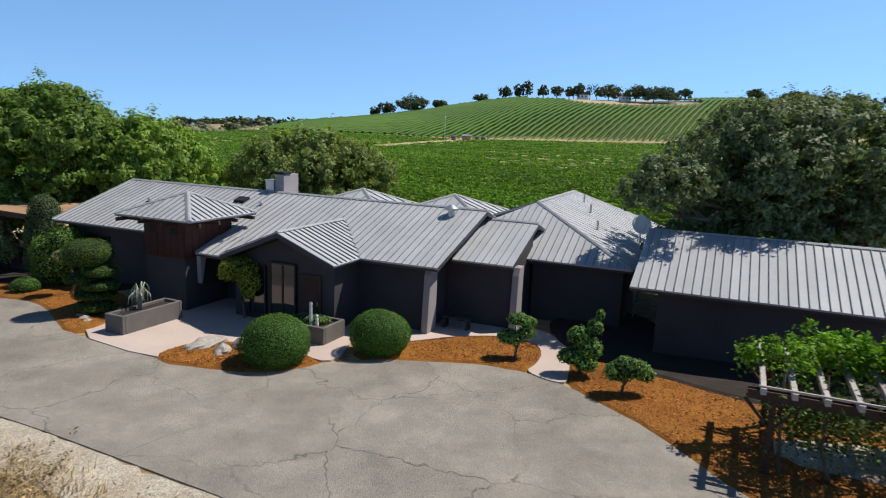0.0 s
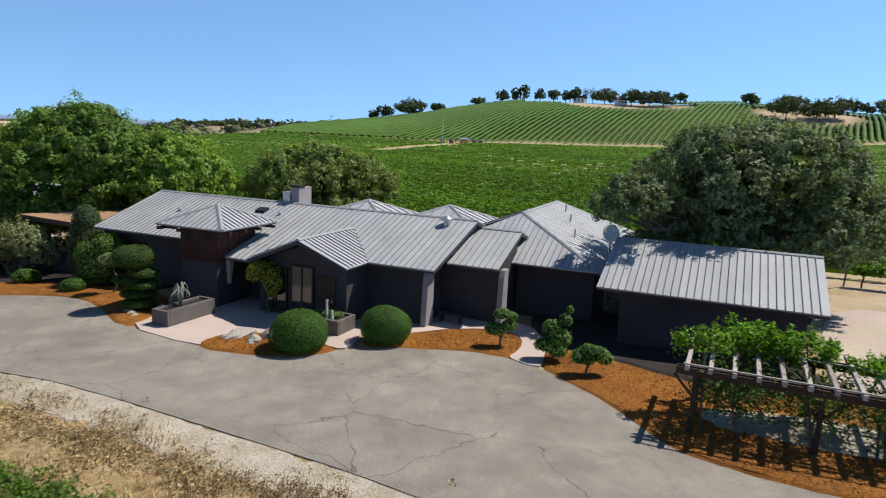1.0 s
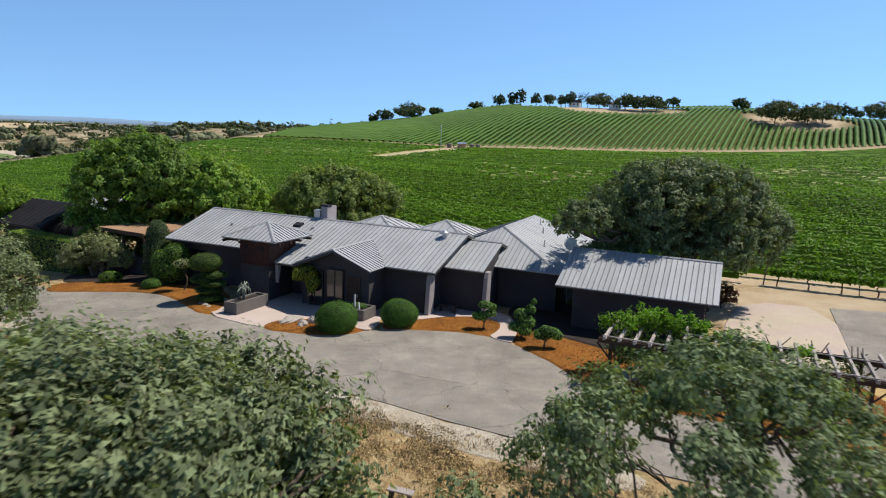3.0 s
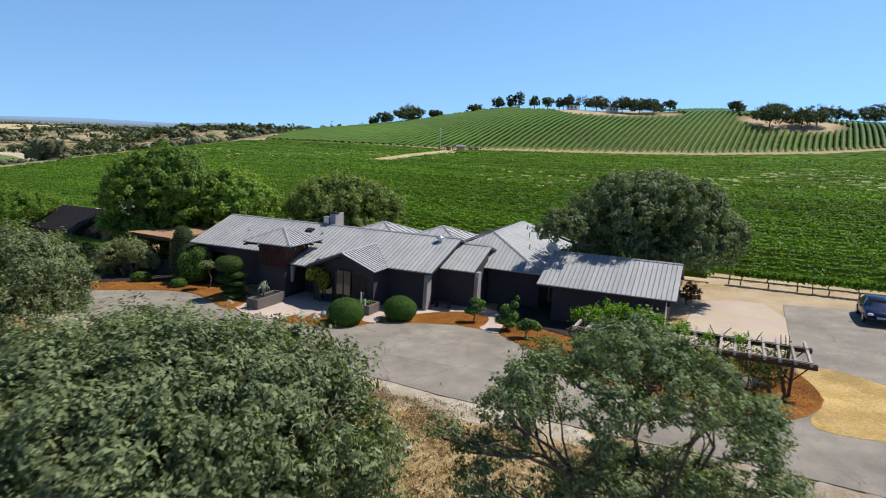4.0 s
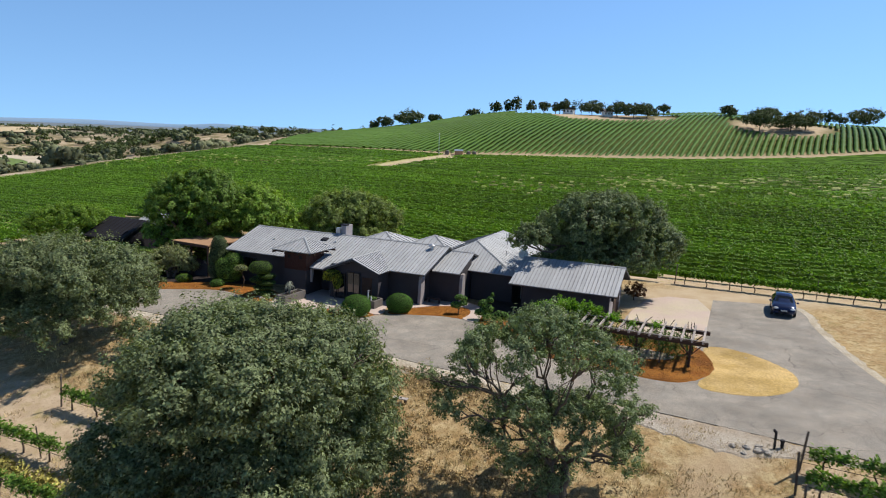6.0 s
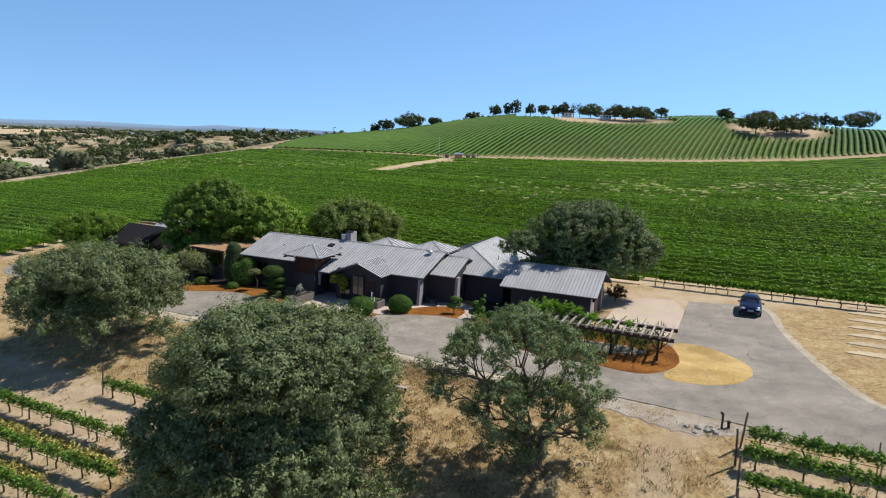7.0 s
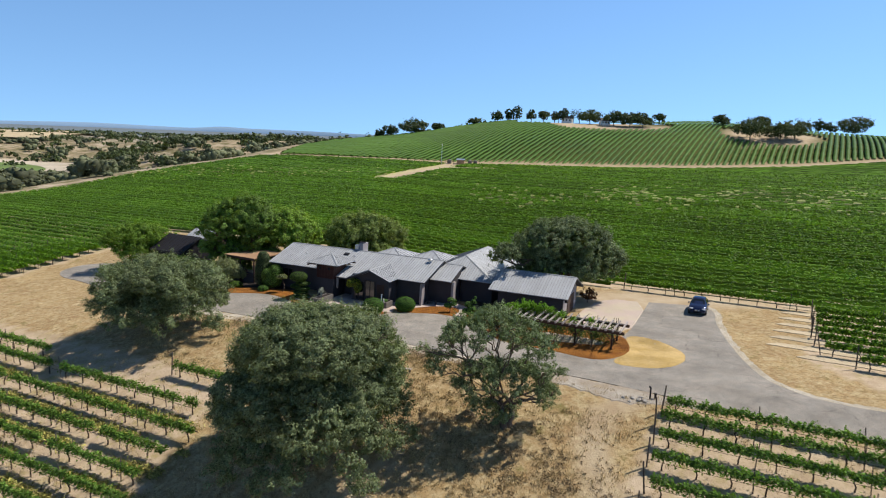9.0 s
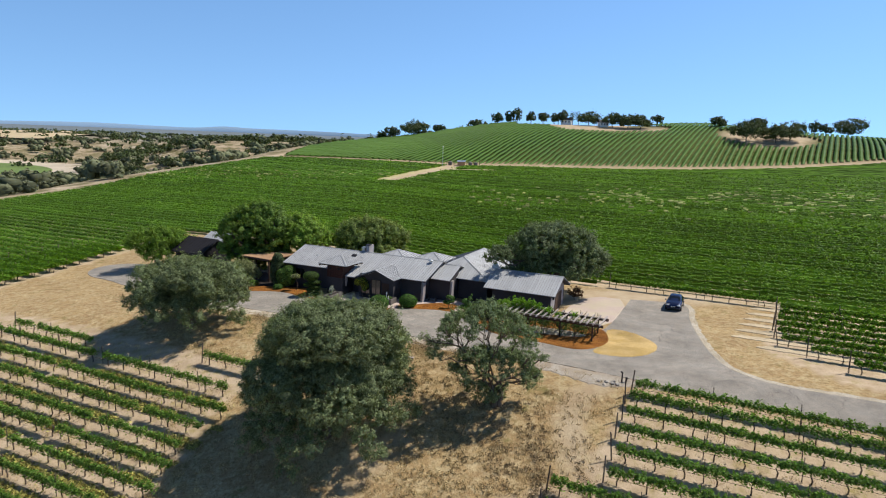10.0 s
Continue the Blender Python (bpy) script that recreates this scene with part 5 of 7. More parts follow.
clipped("planter_plants", -4.35, 23.05, [((-0.1, 0.05, 0.62), (0.75, 0.42, 0.17))], L_SHRUB, "low green bedding plants in a planter", 500, 0.04, 82, shaggy=0.1)
lamp = thing("garden_post", pose(-4.3, 22.75, 0.6), "slim white garden post in the planter", "garden post")
part("shaft", solid("shaft", [box(-0.045, 0.045, -0.045, 0.045, -0.1, 0.78)], bevel=0.008), M_WHITE, lamp)
part("finial", solid("finial", [lathe([(0.06, 0.78), (0.06, 0.81), (0.03, 0.85)], 12)]), M_WHITE, lamp)
part("foot", solid("foot", [box(-0.12, 0.12, -0.12, 0.12, -0.1, -0.02)], bevel=0.01), M_WHITE, lamp)
whole("garden_statue", solid("garden_statue", [lathe([(0.07, -0.1), (0.075, 0.1), (0.05, 0.2), (0.06, 0.27), (0.03, 0.32), (0.045, 0.36), (0.04, 0.4), (0.01, 0.43)], 14)], smooth=True), M_WHITE, "small white garden statue in the planter", "statue", m=pose(-4.05, 22.6, 0.6))


def boulder(x, y, sx, sy, sz, seed, label):
    v, f = [], []
    n, m = 14, 8
    for i in range(m + 1):
        t = math.pi * i / m
        for j in range(n):
            u = 2 * math.pi * j / n
            d = Vector((math.sin(t) * math.cos(u), math.sin(t) * math.sin(u), -math.cos(t)))
            w = 1 + 0.35 * noise.noise(d * 1.3 + Vector((seed * 3.7, 0, 0))) + 0.18 * noise.noise(d * 3.1 + Vector((0, seed, 0)))
            v.append((d.x * sx * w, d.y * sy * w, d.z * sz * w))
    for i in range(m):
        for j in range(n):
            f.append((i * n + j, i * n + (j + 1) % n, (i + 1) * n + (j + 1) % n, (i + 1) * n + j))
    return whole("boulder", solid("boulder", [(v, f)]), M_ROCK, label, "boulder", "boulders", m=pose(x, y, float(ground_z(x, y)) + sz * 0.45, 0, 0, seed * 50))


boulder(-7.6, 21.6, 0.8, 0.36, 0.24, 1, "long pale boulder in a mulch bed")
boulder(-6.85, 20.95, 0.4, 0.3, 0.24, 2, "pale rough boulder beside a clipped ball")
boulder(-6.35, 21.5, 0.45, 0.3, 0.26, 3, "pale boulder beside a clipped ball")
for i, (x, y, s) in enumerate(((16.3, 0.6, 0.16), (16.7, 0.3, 0.2), (17.1, 0.1, 0.18), (16.0, 0.2, 0.13), (16.9, 0.65, 0.14), (15.7, 0.75, 0.15), (-13.3, 24.3, 0.2), (-13.0, 23.9, 0.16), (-13.6, 24.7, 0.22), (-12.6, 25.4, 0.2))):
    boulder(x, y, s * 1.2, s, s * 0.7, 10 + i, "small pale stone on bare ground")
pipe = thing("standpipe", pose(17.5, 0.45, float(ground_z(17.5, 0.45))), "black irrigation standpipe beside the drive", "standpipe")
part("riser", solid("riser", [tube([(0, 0, -0.2), (0, 0, 0.85)], [0.06, 0.06]), tube([(0, 0, 0.85), (-0.12, 0, 0.98)], [0.075, 0.06])], bevel=0.0), M_BLACK, pipe)
part("valve", solid("valve", [tube([(0.38, 0.05, -0.2), (0.38, 0.05, 0.42)], [0.08, 0.08]), lathe([(0.11, 0.38), (0.11, 0.46)], 12, (0.38, 0.05, 0))]), M_BLACK, pipe)
bench = thing("bench", pose(-0.35, 5.25, float(ground_z(-0.35, 5.25)), 0, 0, -20), "rough plank bench on the dry slope", "bench")
part("seat", solid("seat", [box(-0.42, 0.42, -0.15, 0.15, 0.26, 0.32)], bevel=0.01), M_WOOD_GREY, bench)
for x in (-0.34, 0.26):
    part("leg", solid("leg", [box(x, x + 0.08, -0.12, 0.12, -0.2, 0.26)]), M_WOOD_DARK, bench)
wb = thing("bench", pose(0.95, 24.85, 0.08, 0, 0, -22.5), "dark low bench under the eaves", "bench")
part("seat", solid("seat", [box(-0.6, 0.6, -0.2, 0.2, 0.4, 0.46)], bevel=0.01), M_WALL, wb)
for x in (-0.5, 0.42):
    part("leg", solid("leg", [box(x, x + 0.08, -0.18, 0.18, 0, 0.4)]), M_WALL, wb)

# ---------------------------------------------------------------- pergola with its climber
PERG = pose(7.74, 14.5, 0.1, 0, 0, -23.5)
pergola = thing("pergola", PERG, "weathered timber pergola over a mulch bed", "pergola")
PL, PW, PH = 10.9, 2.75, 2.08
for y in (0.0, PW):
    for x in (0.35, 3.6, 6.9, 10.1):
        part("post", solid("post", [box(x - 0.07, x + 0.07, y - 0.07, y + 0.07, -0.3, PH - 0.3)], bevel=0.01), M_WOOD_DARK, pergola)
    part("beam", solid("beam", [box(-0.2, PL + 0.2, y - 0.13, y - 0.08, PH - 0.3, PH - 0.08)]), M_WOOD_DARK, pergola, "dark stained beam")
    part("beam", solid("beam", [box(-0.2, PL + 0.2, y + 0.08, y + 0.13, PH - 0.3, PH - 0.08)]), M_WOOD_DARK, pergola, "dark stained beam")
    for x in (0.35, 3.6, 6.9, 10.1):
        for k_ in (-1, 1):
            part("brace", solid("brace", [tube([(x + k_ * 0.05, y, PH - 0.95), (x + k_ * 0.6, y, PH - 0.34)], [0.045, 0.045], 4)]), M_WOOD_DARK, pergola)
rafter = solid("rafter", [box(-0.06, 0.06, -0.4, PW + 0.65, PH - 0.08, PH + 0.07)], bevel=0.006)
for i in range(18):
    part("rafter", rafter, M_WOOD_GREY, pergola, "weathered grey rafter", m=pose(0.1 + i * (PL - 0.2) / 17, 0, 0))
for y in (-0.3, 2.0):
    part("batten", solid("batten", [box(0, PL, y - 0.03, y + 0.03, PH + 0.072, PH + 0.11)]), M_WOOD_GREY, pergola)
vine = thing("climbing_vine", PERG, "bright green wisteria climbing over the pergola", "climber")
r_ = np.random.default_rng(90)
stems = []
for x in (0.5, 1.6, 3.5, 5.2, 6.8, 8.3, 9.9):
    for j in range(3):
        y = r_.choice([0.1, PW - 0.15])
        pts = [(x + r_.normal(0, 0.1), y + r_.normal(0, 0.06), -0.2), (x + r_.normal(0, 0.12), y, 0.8), (x + r_.normal(0, 0.15), y, 1.7), (x + r_.normal(0, 0.4), y + 0.3, 2.45)]
        stems.append(tube(pts, [0.05, 0.04, 0.035, 0.02], 6))
for piece in stems:
    part("stem", solid("stem", [piece]), M_BARK, vine, "twisted brown stem")
low = np.concatenate([r_.normal((x, 0.45 + 1.2 * (i % 2), 1.35), (0.4, 0.38, 0.36), (1300, 3)) for i, x in enumerate((0.9, 1.4, 2.0, 2.8, 3.6, 4.4, 5.3, 6.2, 7.0, 7.9, 8.7, 9.4))])
shoots = []
for x, y, h, count in ((0.4, 1.6, 0.5, 7), (1.2, 1.9, 0.75, 11), (2.1, 2.1, 0.8, 12), (3.0, 2.0, 0.7, 11), (3.9, 2.2, 0.45, 8), (4.9, 2.2, 0.3, 5), (6.3, 1.3, 0.15, 2), (8.0, 1.5, 0.15, 2)):
    for _ in range(count):
        root = np.array([x + r_.normal(0, 0.38), y + r_.normal(0, 0.34), 2.15])
        lean = np.array([r_.normal(0, 0.2), r_.normal(0, 0.2), h * r_.uniform(0.5, 1.25)])
        up = r_.random((95, 1)) ** 0.8
        shoots.append(root + lean * up + r_.normal(0, 1, (95, 3)) * (0.2 - 0.13 * up))
over = np.concatenate(shoots)
part("shaded_leaves", mesh_arrays("shaded_leaves", *leaves(low, np.tile([0, 0, 1.0], (len(low), 1)), 0.06, 0.55, 0.9, 91)), L_SHADE, vine, "lower leaves coloured darker for shade")
part("bright_leaves", mesh_arrays("bright_leaves", *leaves(over, np.tile([0, 0, 1.0], (len(over), 1)), 0.075, 0.55, 0.8, 92)), L_WISTERIA, vine, "bright fresh leaves")
sheet("gravel_patch", [(8.4, 14.6), (16.2, 11.2), (17.1, 13.2), (9.3, 16.6)], 0.13, M_GRAVEL, "pale gravel under the pergola", "gravel", ragged=0.1)

# ---------------------------------------------------------------- parked car
def car(m):
    t = thing("car", m, "dark blue compact car parked on the asphalt", "car")
    # stations along the length: x, half width, sill, shoulder, roof, roof half width
    st = [(-2.08, 0.55, 0.42, 0.62, 0.66, 0.5), (-1.98, 0.78, 0.3, 0.72, 0.8, 0.62), (-1.6, 0.86, 0.24, 0.86, 0.92, 0.68), (-1.2, 0.88, 0.22, 0.9, 0.98, 0.68), (-0.95, 0.885, 0.22, 0.92, 1.04, 0.66), (-0.35, 0.885, 0.22, 0.93, 1.42, 0.56), (0.3, 0.885, 0.22, 0.94, 1.5, 0.55), (0.95, 0.88, 0.22, 0.96, 1.44, 0.54), (1.55, 0.86, 0.24, 0.97, 1.16, 0.55), (1.9, 0.8, 0.3, 0.92, 0.98, 0.6), (2.05, 0.68, 0.42, 0.8, 0.84, 0.55)]
    v, f = [], []
    for x, w, s, h, rf, rw in st:
        v += [(x, yy, zz) for yy, zz in ((-w * 0.9, s), (-w, s + 0.2), (-w, h - 0.12), (-w * 0.96, h), (-rw, rf), (-rw * 0.6, rf + 0.03), (rw * 0.6, rf + 0.03), (rw, rf), (w * 0.96, h), (w, h - 0.12), (w, s + 0.2), (w * 0.9, s))]
    n = 12
    for i in range(len(st) - 1):
        for j in range(n):
            f.append((i * n + j, i * n + (j + 1) % n, (i + 1) * n + (j + 1) % n, (i + 1) * n + j))
    f += [tuple(range(n)), tuple(range((len(st) - 1) * n, len(st) * n))[::-1]]
    part("body", solid("body", [(v, f)], smooth=True), M_PAINT, t)

    def pane(name, pts, label=""):
        c = sum((Vector(q) for q in pts), Vector()) / len(pts)
        nrm = (Vector(pts[1]) - Vector(pts[0])).cross(Vector(pts[2]) - Vector(pts[0])).normalized()
        if nrm.dot(c - Vector((0, 0, 0.8))) < 0:
            nrm = -nrm
        part(name, solid(name, [slab([Vector(q) + nrm * 0.02 for q in pts], 0.03, -nrm)]), M_GLASS, t, label)
    pane("windscreen", [(-0.98, -0.66, 1.02), (-0.98, 0.66, 1.02), (-0.4, 0.53, 1.4), (-0.4, -0.53, 1.4)])
    pane("rear_window", [(1.1, 0.52, 1.4), (1.1, -0.52, 1.4), (1.55, -0.53, 1.18), (1.55, 0.53, 1.18)])
    for k_ in (-1, 1):
        pane("side_window", [(-0.75, k_ * 0.83, 0.99), (0.25, k_ * 0.83, 0.99), (0.25, k_ * 0.57, 1.44), (-0.3, k_ * 0.58, 1.38)])
        pane("side_window", [(0.32, k_ * 0.83, 0.99), (1.3, k_ * 0.81, 1.0), (0.9, k_ * 0.56, 1.4), (0.32, k_ * 0.57, 1.44)])
        part("headlamp", solid("headlamp", [lathe([(0.02, 0), (0.1, 0.01), (0.13, 0.05), (0.12, 0.1)], 12)], smooth=True), M_LAMP, t, "clear headlamp", m=pose(-1.97, k_ * 0.6, 0.7, 0, -70, 0) @ Matrix.Diagonal((0.7, 1.5, 1, 1)))
        part("wing_mirror", solid("wing_mirror", [box(-0.82, -0.68, k_ * 0.98 - 0.09, k_ * 0.98 + 0.09, 0.95, 1.08)], bevel=0.03), M_PAINT, t)
        for x in (-1.28, 1.25):
            w = part("wheel", solid("wheel", [lathe([(0.24, -0.1), (0.31, -0.1), (0.33, -0.06), (0.33, 0.06), (0.31, 0.1), (0.24, 0.1)], 24)]), M_TYRE, t, m=pose(x, k_ * 0.8, 0.33, 90, 0, 0))
            part("rim", solid("rim", [lathe([(0.05, -0.108), (0.23, -0.1), (0.23, 0.1), (0.05, 0.108)], 10)]), M_STEEL, w)
    part("grille", solid("grille", [box(-2.1, -2.02, -0.4, 0.4, 0.36, 0.5)], bevel=0.015), M_BLACK, t)
    part("number_plate", solid("number_plate", [box(-2.13, -2.09, -0.22, 0.22, 0.5, 0.6)]), M_WHITE, t, "plain pale plate")
    part("plate_bar", solid("plate_bar", [box(-2.14, -2.128, -0.16, 0.16, 0.53, 0.57)]), M_BLACK, t)
    part("bonnet_line", solid("bonnet_line", [tube([(-1.9, -0.6, 0.84), (-1.0, -0.68, 1.0)], [0.008, 0.008], 5)]), M_BLACK, t)
    return t


car(pose(29.35, 23.9, float(ground_z(29.35, 23.9)) + 0.06, 0, 0, 66) )

# ---------------------------------------------------------------- patio roof, shed and seats west of the house
patio = thing("patio_cover", pose(-25.0, 35.0, float(ground_z(-23, 36)), 0, 0, -27.5), "flat rusty tan patio cover on dark posts", "patio cover")
part("roof", solid("roof", [box(-0.1, 4.8, -0.1, 5.3, 3.15, 3.27)]), M_PATIO_ROOF, patio)
part("fascia", solid("fascia", [box(-0.14, 4.84, -0.14, -0.1, 3.0, 3.27), box(-0.14, -0.1, -0.1, 5.3, 3.0, 3.27)]), M_WOOD_DARK, patio)
for x in (0.1, 2.35, 4.6):
    for y in (0.1, 5.1):
        part("post", solid("post", [box(x - 0.07, x + 0.07, y - 0.07, y + 0.07, -0.3, 3.15)]), M_WOOD_DARK, patio)
part("back_wall", solid("back_wall", [box(0.2, 4.5, 4.9, 5.0, -0.3, 3.0)]), M_WALL, patio)
part("low_wall", solid("low_wall", [box(0.2, 4.5, 0.4, 0.55, -0.3, 1.3)]), M_WALL, patio)


def gable_shed(x, y, turn, label, size, front, wall_mat):
    """A boarded shed: four walls, two roof slopes and the gable triangles over the end walls."""
    t = thing("shed", pose(x, y, float(ground_z(x, y)), 0, 0, turn) @ Matrix.Scale(size, 4), label, "shed")
    for b in ((-2.4, 2.4, -3.0, -2.8), (-2.4, 2.4, 2.8, 3.0), (-2.4, -2.2, -2.8, 2.8), (2.2, 2.4, -2.8, 2.8)):
        part("wall", solid("wall", [box(*b, -0.5, 3.0)]), wall_mat, t)
    for k_ in (-1, 1):
        roof_face(t, [(-2.8, k_ * 3.4, 2.9), (2.8, k_ * 3.4, 2.9), (2.8, 0, 4.6), (-2.8, 0, 4.6)], (-2.8, k_ * 3.4, 2.9), (2.8, k_ * 3.4, 2.9), width=0.6, mat=front if k_ < 0 else M_ROOF)
    for gx_ in (-2.35, 2.15):
        p = [Vector((gx_ + d_, a, b)) for d_ in (0, 0.2) for a, b in ((-3.0, 2.9), (3.0, 2.9), (0, 4.35))]
        part("gable_wall", solid("gable_wall", [(p, [(0, 1, 2), (5, 4, 3), (0, 3, 4, 1), (1, 4, 5, 2), (2, 5, 3, 0)])]), wall_mat, t)


gable_shed(-33.5, 43.5, -24, "black boarded gable shed beside the trees", 1.0, M_BLACK, M_BLACK)
gable_shed(-34.6, 54.6, -24, "small dark shed with a pale metal roof", 0.8, M_ROOF, M_WOOD_DARK)


def lounger(x, y, turn):
    t = thing("lounge_chair", pose(x, y, float(ground_z(x, y)), 0, 0, turn), "white slatted garden lounge chair", "lounge chair", "white lounge chairs")
    for i in range(7):
        part("slat", solid("slat", [box(-0.3, 0.3, i * 0.16, i * 0.16 + 0.12, 0.36, 0.39)]), M_WHITE, t)
    for i in range(5):
        part("back_slat", solid("back_slat", [box(-0.3, 0.3, -0.06 - i * 0.07, -0.02 - i * 0.07, 0.42 + i * 0.16, 0.54 + i * 0.16)]), M_WHITE, t)
    for x_ in (-0.28, 0.24):
        for y_ in (0.0, 1.0):
            part("leg", solid("leg", [box(x_, x_ + 0.05, y_, y_ + 0.05, -0.05, 0.36)]), M_WHITE, t)
    return t


lounger(-28.6, 44.4, 150)
lounger(-27.6, 43.9, 150)
lounger(-29.3, 45.8, 120)

# ---------------------------------------------------------------- vineyards
ROW = 2.55


def vine_foliage(s0, s1, n, per_m, leaf, seed, width=0.34, z0=0.75, z1=1.45, gaps=-0.3, skew=0.0, tri=False):
    """Leaves of one row, thick at the cordon, with shoots that rise and some gaps between vines."""
    r = np.random.default_rng(seed)
    m = int((s1 - s0) * per_m)
    s = r.uniform(s0, s1, m)
    fill = 0.5 + 0.5 * np.sin(s * 3.14 + seed) * 0.4 + 0.35 * np.sin(s * 0.9 + seed * 1.7) + 0.25 * np.sin(s * 0.37 + seed)
    s = s[fill > gaps - 0.05 + 0.3 * r.random(m) - 0.15]
    m = len(s)
    up = r.beta(1.6, 2.0, m)
    lump = 0.84 + 0.14 * np.sin(s * 3.14 + seed) + 0.14 * np.sin(s * 7.7 + seed * 2) + 0.1 * np.sin(s * 17.3 + seed)
    across = r.normal(0, width, m) * (1 - 0.55 * up) * lump
    x, y = row_xy(s, n + skew * (s + 19) + across)
    z = ground_z(x, y) + z0 + (z1 - z0) * up * lump
    p = np.stack([x, y, z], 1)
    nor = np.stack([across * 0.515 * 2, across * 0.857 * 2, np.full(m, 0.6)], 1)
    return leaves(p, nor, leaf, 0.75, 0.6, seed, tri)


post_mesh = solid("post", [tube([(0, 0, -0.3), (0, 0, 1.75)], [0.035, 0.032], 6)])
end_post_mesh = solid("end_post", [tube([(0, 0, -0.3), (0, 0, 2.0)], [0.055, 0.05], 7)])
trunk_meshes = []
for i in range(4):
    r_ = np.random.default_rng(200 + i)
    pts = [(0, 0, -0.2), (r_.normal(0, 0.03), r_.normal(0, 0.03), 0.3), (r_.normal(0, 0.05), r_.normal(0, 0.04), 0.6), (r_.normal(0, 0.05), r_.normal(0, 0.04), 0.86)]
    arms = [tube([pts[-1], (k_ * 0.4, 0.02, 0.93), (k_ * 0.85, r_.normal(0, 0.03), 0.92)], [0.035, 0.028, 0.016], 5) for k_ in (-1, 1)]
    trunk_meshes.append(solid("trunk", [tube(pts, [0.06, 0.05, 0.045, 0.04], 6)] + arms))
for me in [post_mesh, end_post_mesh]:
    me.materials.append(M_POST)
for me in trunk_meshes:
    me.materials.append(M_VINE_WOOD)


def vine_row(s0, s1, n, seed, per_m=230, leaf=0.085, group="vineyard rows", spacing=2.0, skew=0.0, tri=False, mat=L_VINE, width=0.34, gaps=-0.3):
    x0, y0 = row_xy(s0, n + skew * (s0 + 19))
    t = thing("vine_row", pose(x0, y0, float(ground_z(x0, y0))), "trellised row of leafy grape vines on bare soil", "vine row", group)
    back = Matrix.Translation((-x0, -y0, -float(ground_z(x0, y0))))
    v, f = vine_foliage(s0 + 0.3, s1, n, per_m, leaf, seed, width=width, skew=skew, tri=tri, gaps=gaps)
    part("foliage", mesh_arrays("foliage", v - np.array([x0, y0, float(ground_z(x0, y0))]), f), mat, t)
    r = np.random.default_rng(seed + 1)
    s = s0 + 0.9
    while s < s1:
        x, y = row_xy(s, n + skew * (s + 19))
        part("trunk", trunk_meshes[r.integers(4)], None, t, m=back @ pose(x, y, float(ground_z(x, y)), 0, 0, -31 + r.normal(0, 6)))
        s += spacing * r.uniform(0.94, 1.06)
    s, first = s0, True
    while s <= s1:
        x, y = row_xy(s, n + skew * (s + 19))
        part("end_post" if first else "post", end_post_mesh if first else post_mesh, None, t, m=back @ pose(x, y, float(ground_z(x, y)), r.normal(0, 3), r.normal(0, 3), 0))
        s, first = s + 6.0, False
    for h, rad in ((0.5, 0.014), (0.92, 0.006)):
        line = [np.array([*row_xy(q, n + skew * (q + 19)), 0.0]) for q in np.arange(s0, s1 + 0.1, 3.0)]
        pts = [(p[0] - x0, p[1] - y0, float(ground_z(p[0], p[1])) + h - float(ground_z(x0, y0))) for p in line]
        part("drip_hose" if h < 0.9 else "wire", solid("hose", [tube(pts, [rad] * len(pts), 4)]), M_HOSE if h < 0.9 else M_STEEL, t)
    return t


# block below the drive to the east
for i, (n, start) in enumerate(((8.35, 15.9), (6.85, 15.9), (4.9, 16.3), (2.75, 16.5), (0.5, 17.0), (-1.75, 17.2), (-3.9, 14.2), (-6.0, 14.6), (-8.1, 15.0))):
    vine_row(start, 37, n - 0.11 * 36, 300 + i, per_m=310, leaf=0.075, group="east vineyard rows", skew=0.11, tri=True, width=0.23, gaps=-0.2)
# block below the west bend
for i, (n, begin, end) in enumerate(((-4.3, -20.3, -13.6), (-6.0, -44.5, -32.6), (-7.6, -47, -13.8), (-10.0, -47, -11.6), (-12.2, -46, -11.6), (-14.4, -43, -11.4), (-16.3, -40, -10.1), (-18.45, -37, -9.0), (-20.6, -34, -8.0), (-22.7, -32, -7.0), (-24.8, -30, -6.0))):
    vine_row(begin, end, n, 334 + i, per_m=270, leaf=0.072, group="west vineyard rows", skew=0.125, tri=True, width=0.21, gaps=0.0)


# ---------------------------------------------------------------- the big field behind the house
def hedge_rows(lines, step, seed, h=1.7, w=0.42, lump=0.05):
    """Leafy walls along lines of plan points: a lumpy tent cross-section swept along each."""
    r = np.random.default_rng(seed)
    vs, fs, k_ = [], [], 0
    for pts, side, *share in lines:  # share: the width of each vine
        m = len(pts)
        if m < 2:
            continue
        x, y = pts[:, 0], pts[:, 1]
        z = ground_z(x, y)
        tall = h * (0.86 + lump * np.sin(np.arange(m) * 0.9 + r.uniform(0, 6)) + r.normal(0, 0.035, m))
        wide = w * r.uniform(0.8, 1.2, m)
        if share:
            wide = wide * share[0]
        prof = ((-0.85, 0.36), (-1.0, 0.82), (0.0, 1.0), (1.0, 0.82), (0.85, 0.36))
        ring = np.empty((m, 5, 3))
        for j, (a, b) in enumerate(prof):
            jit = r.normal(0, 0.04, m)
            ring[:, j, 0] = x + side[0] * (a * wide + jit)
            ring[:, j, 1] = y + side[1] * (a * wide + jit)
            ring[:, j, 2] = z + tall * b
        idx = (np.arange(m - 1)[:, None] * 5 + np.arange(4)[None]).ravel() + k_
        vs.append(ring.reshape(-1, 3))
        fs.append(np.stack([idx, idx + 1, idx + 6, idx + 5], 1))
        k_ += m * 5
    return np.concatenate(vs), np.concatenate(fs)


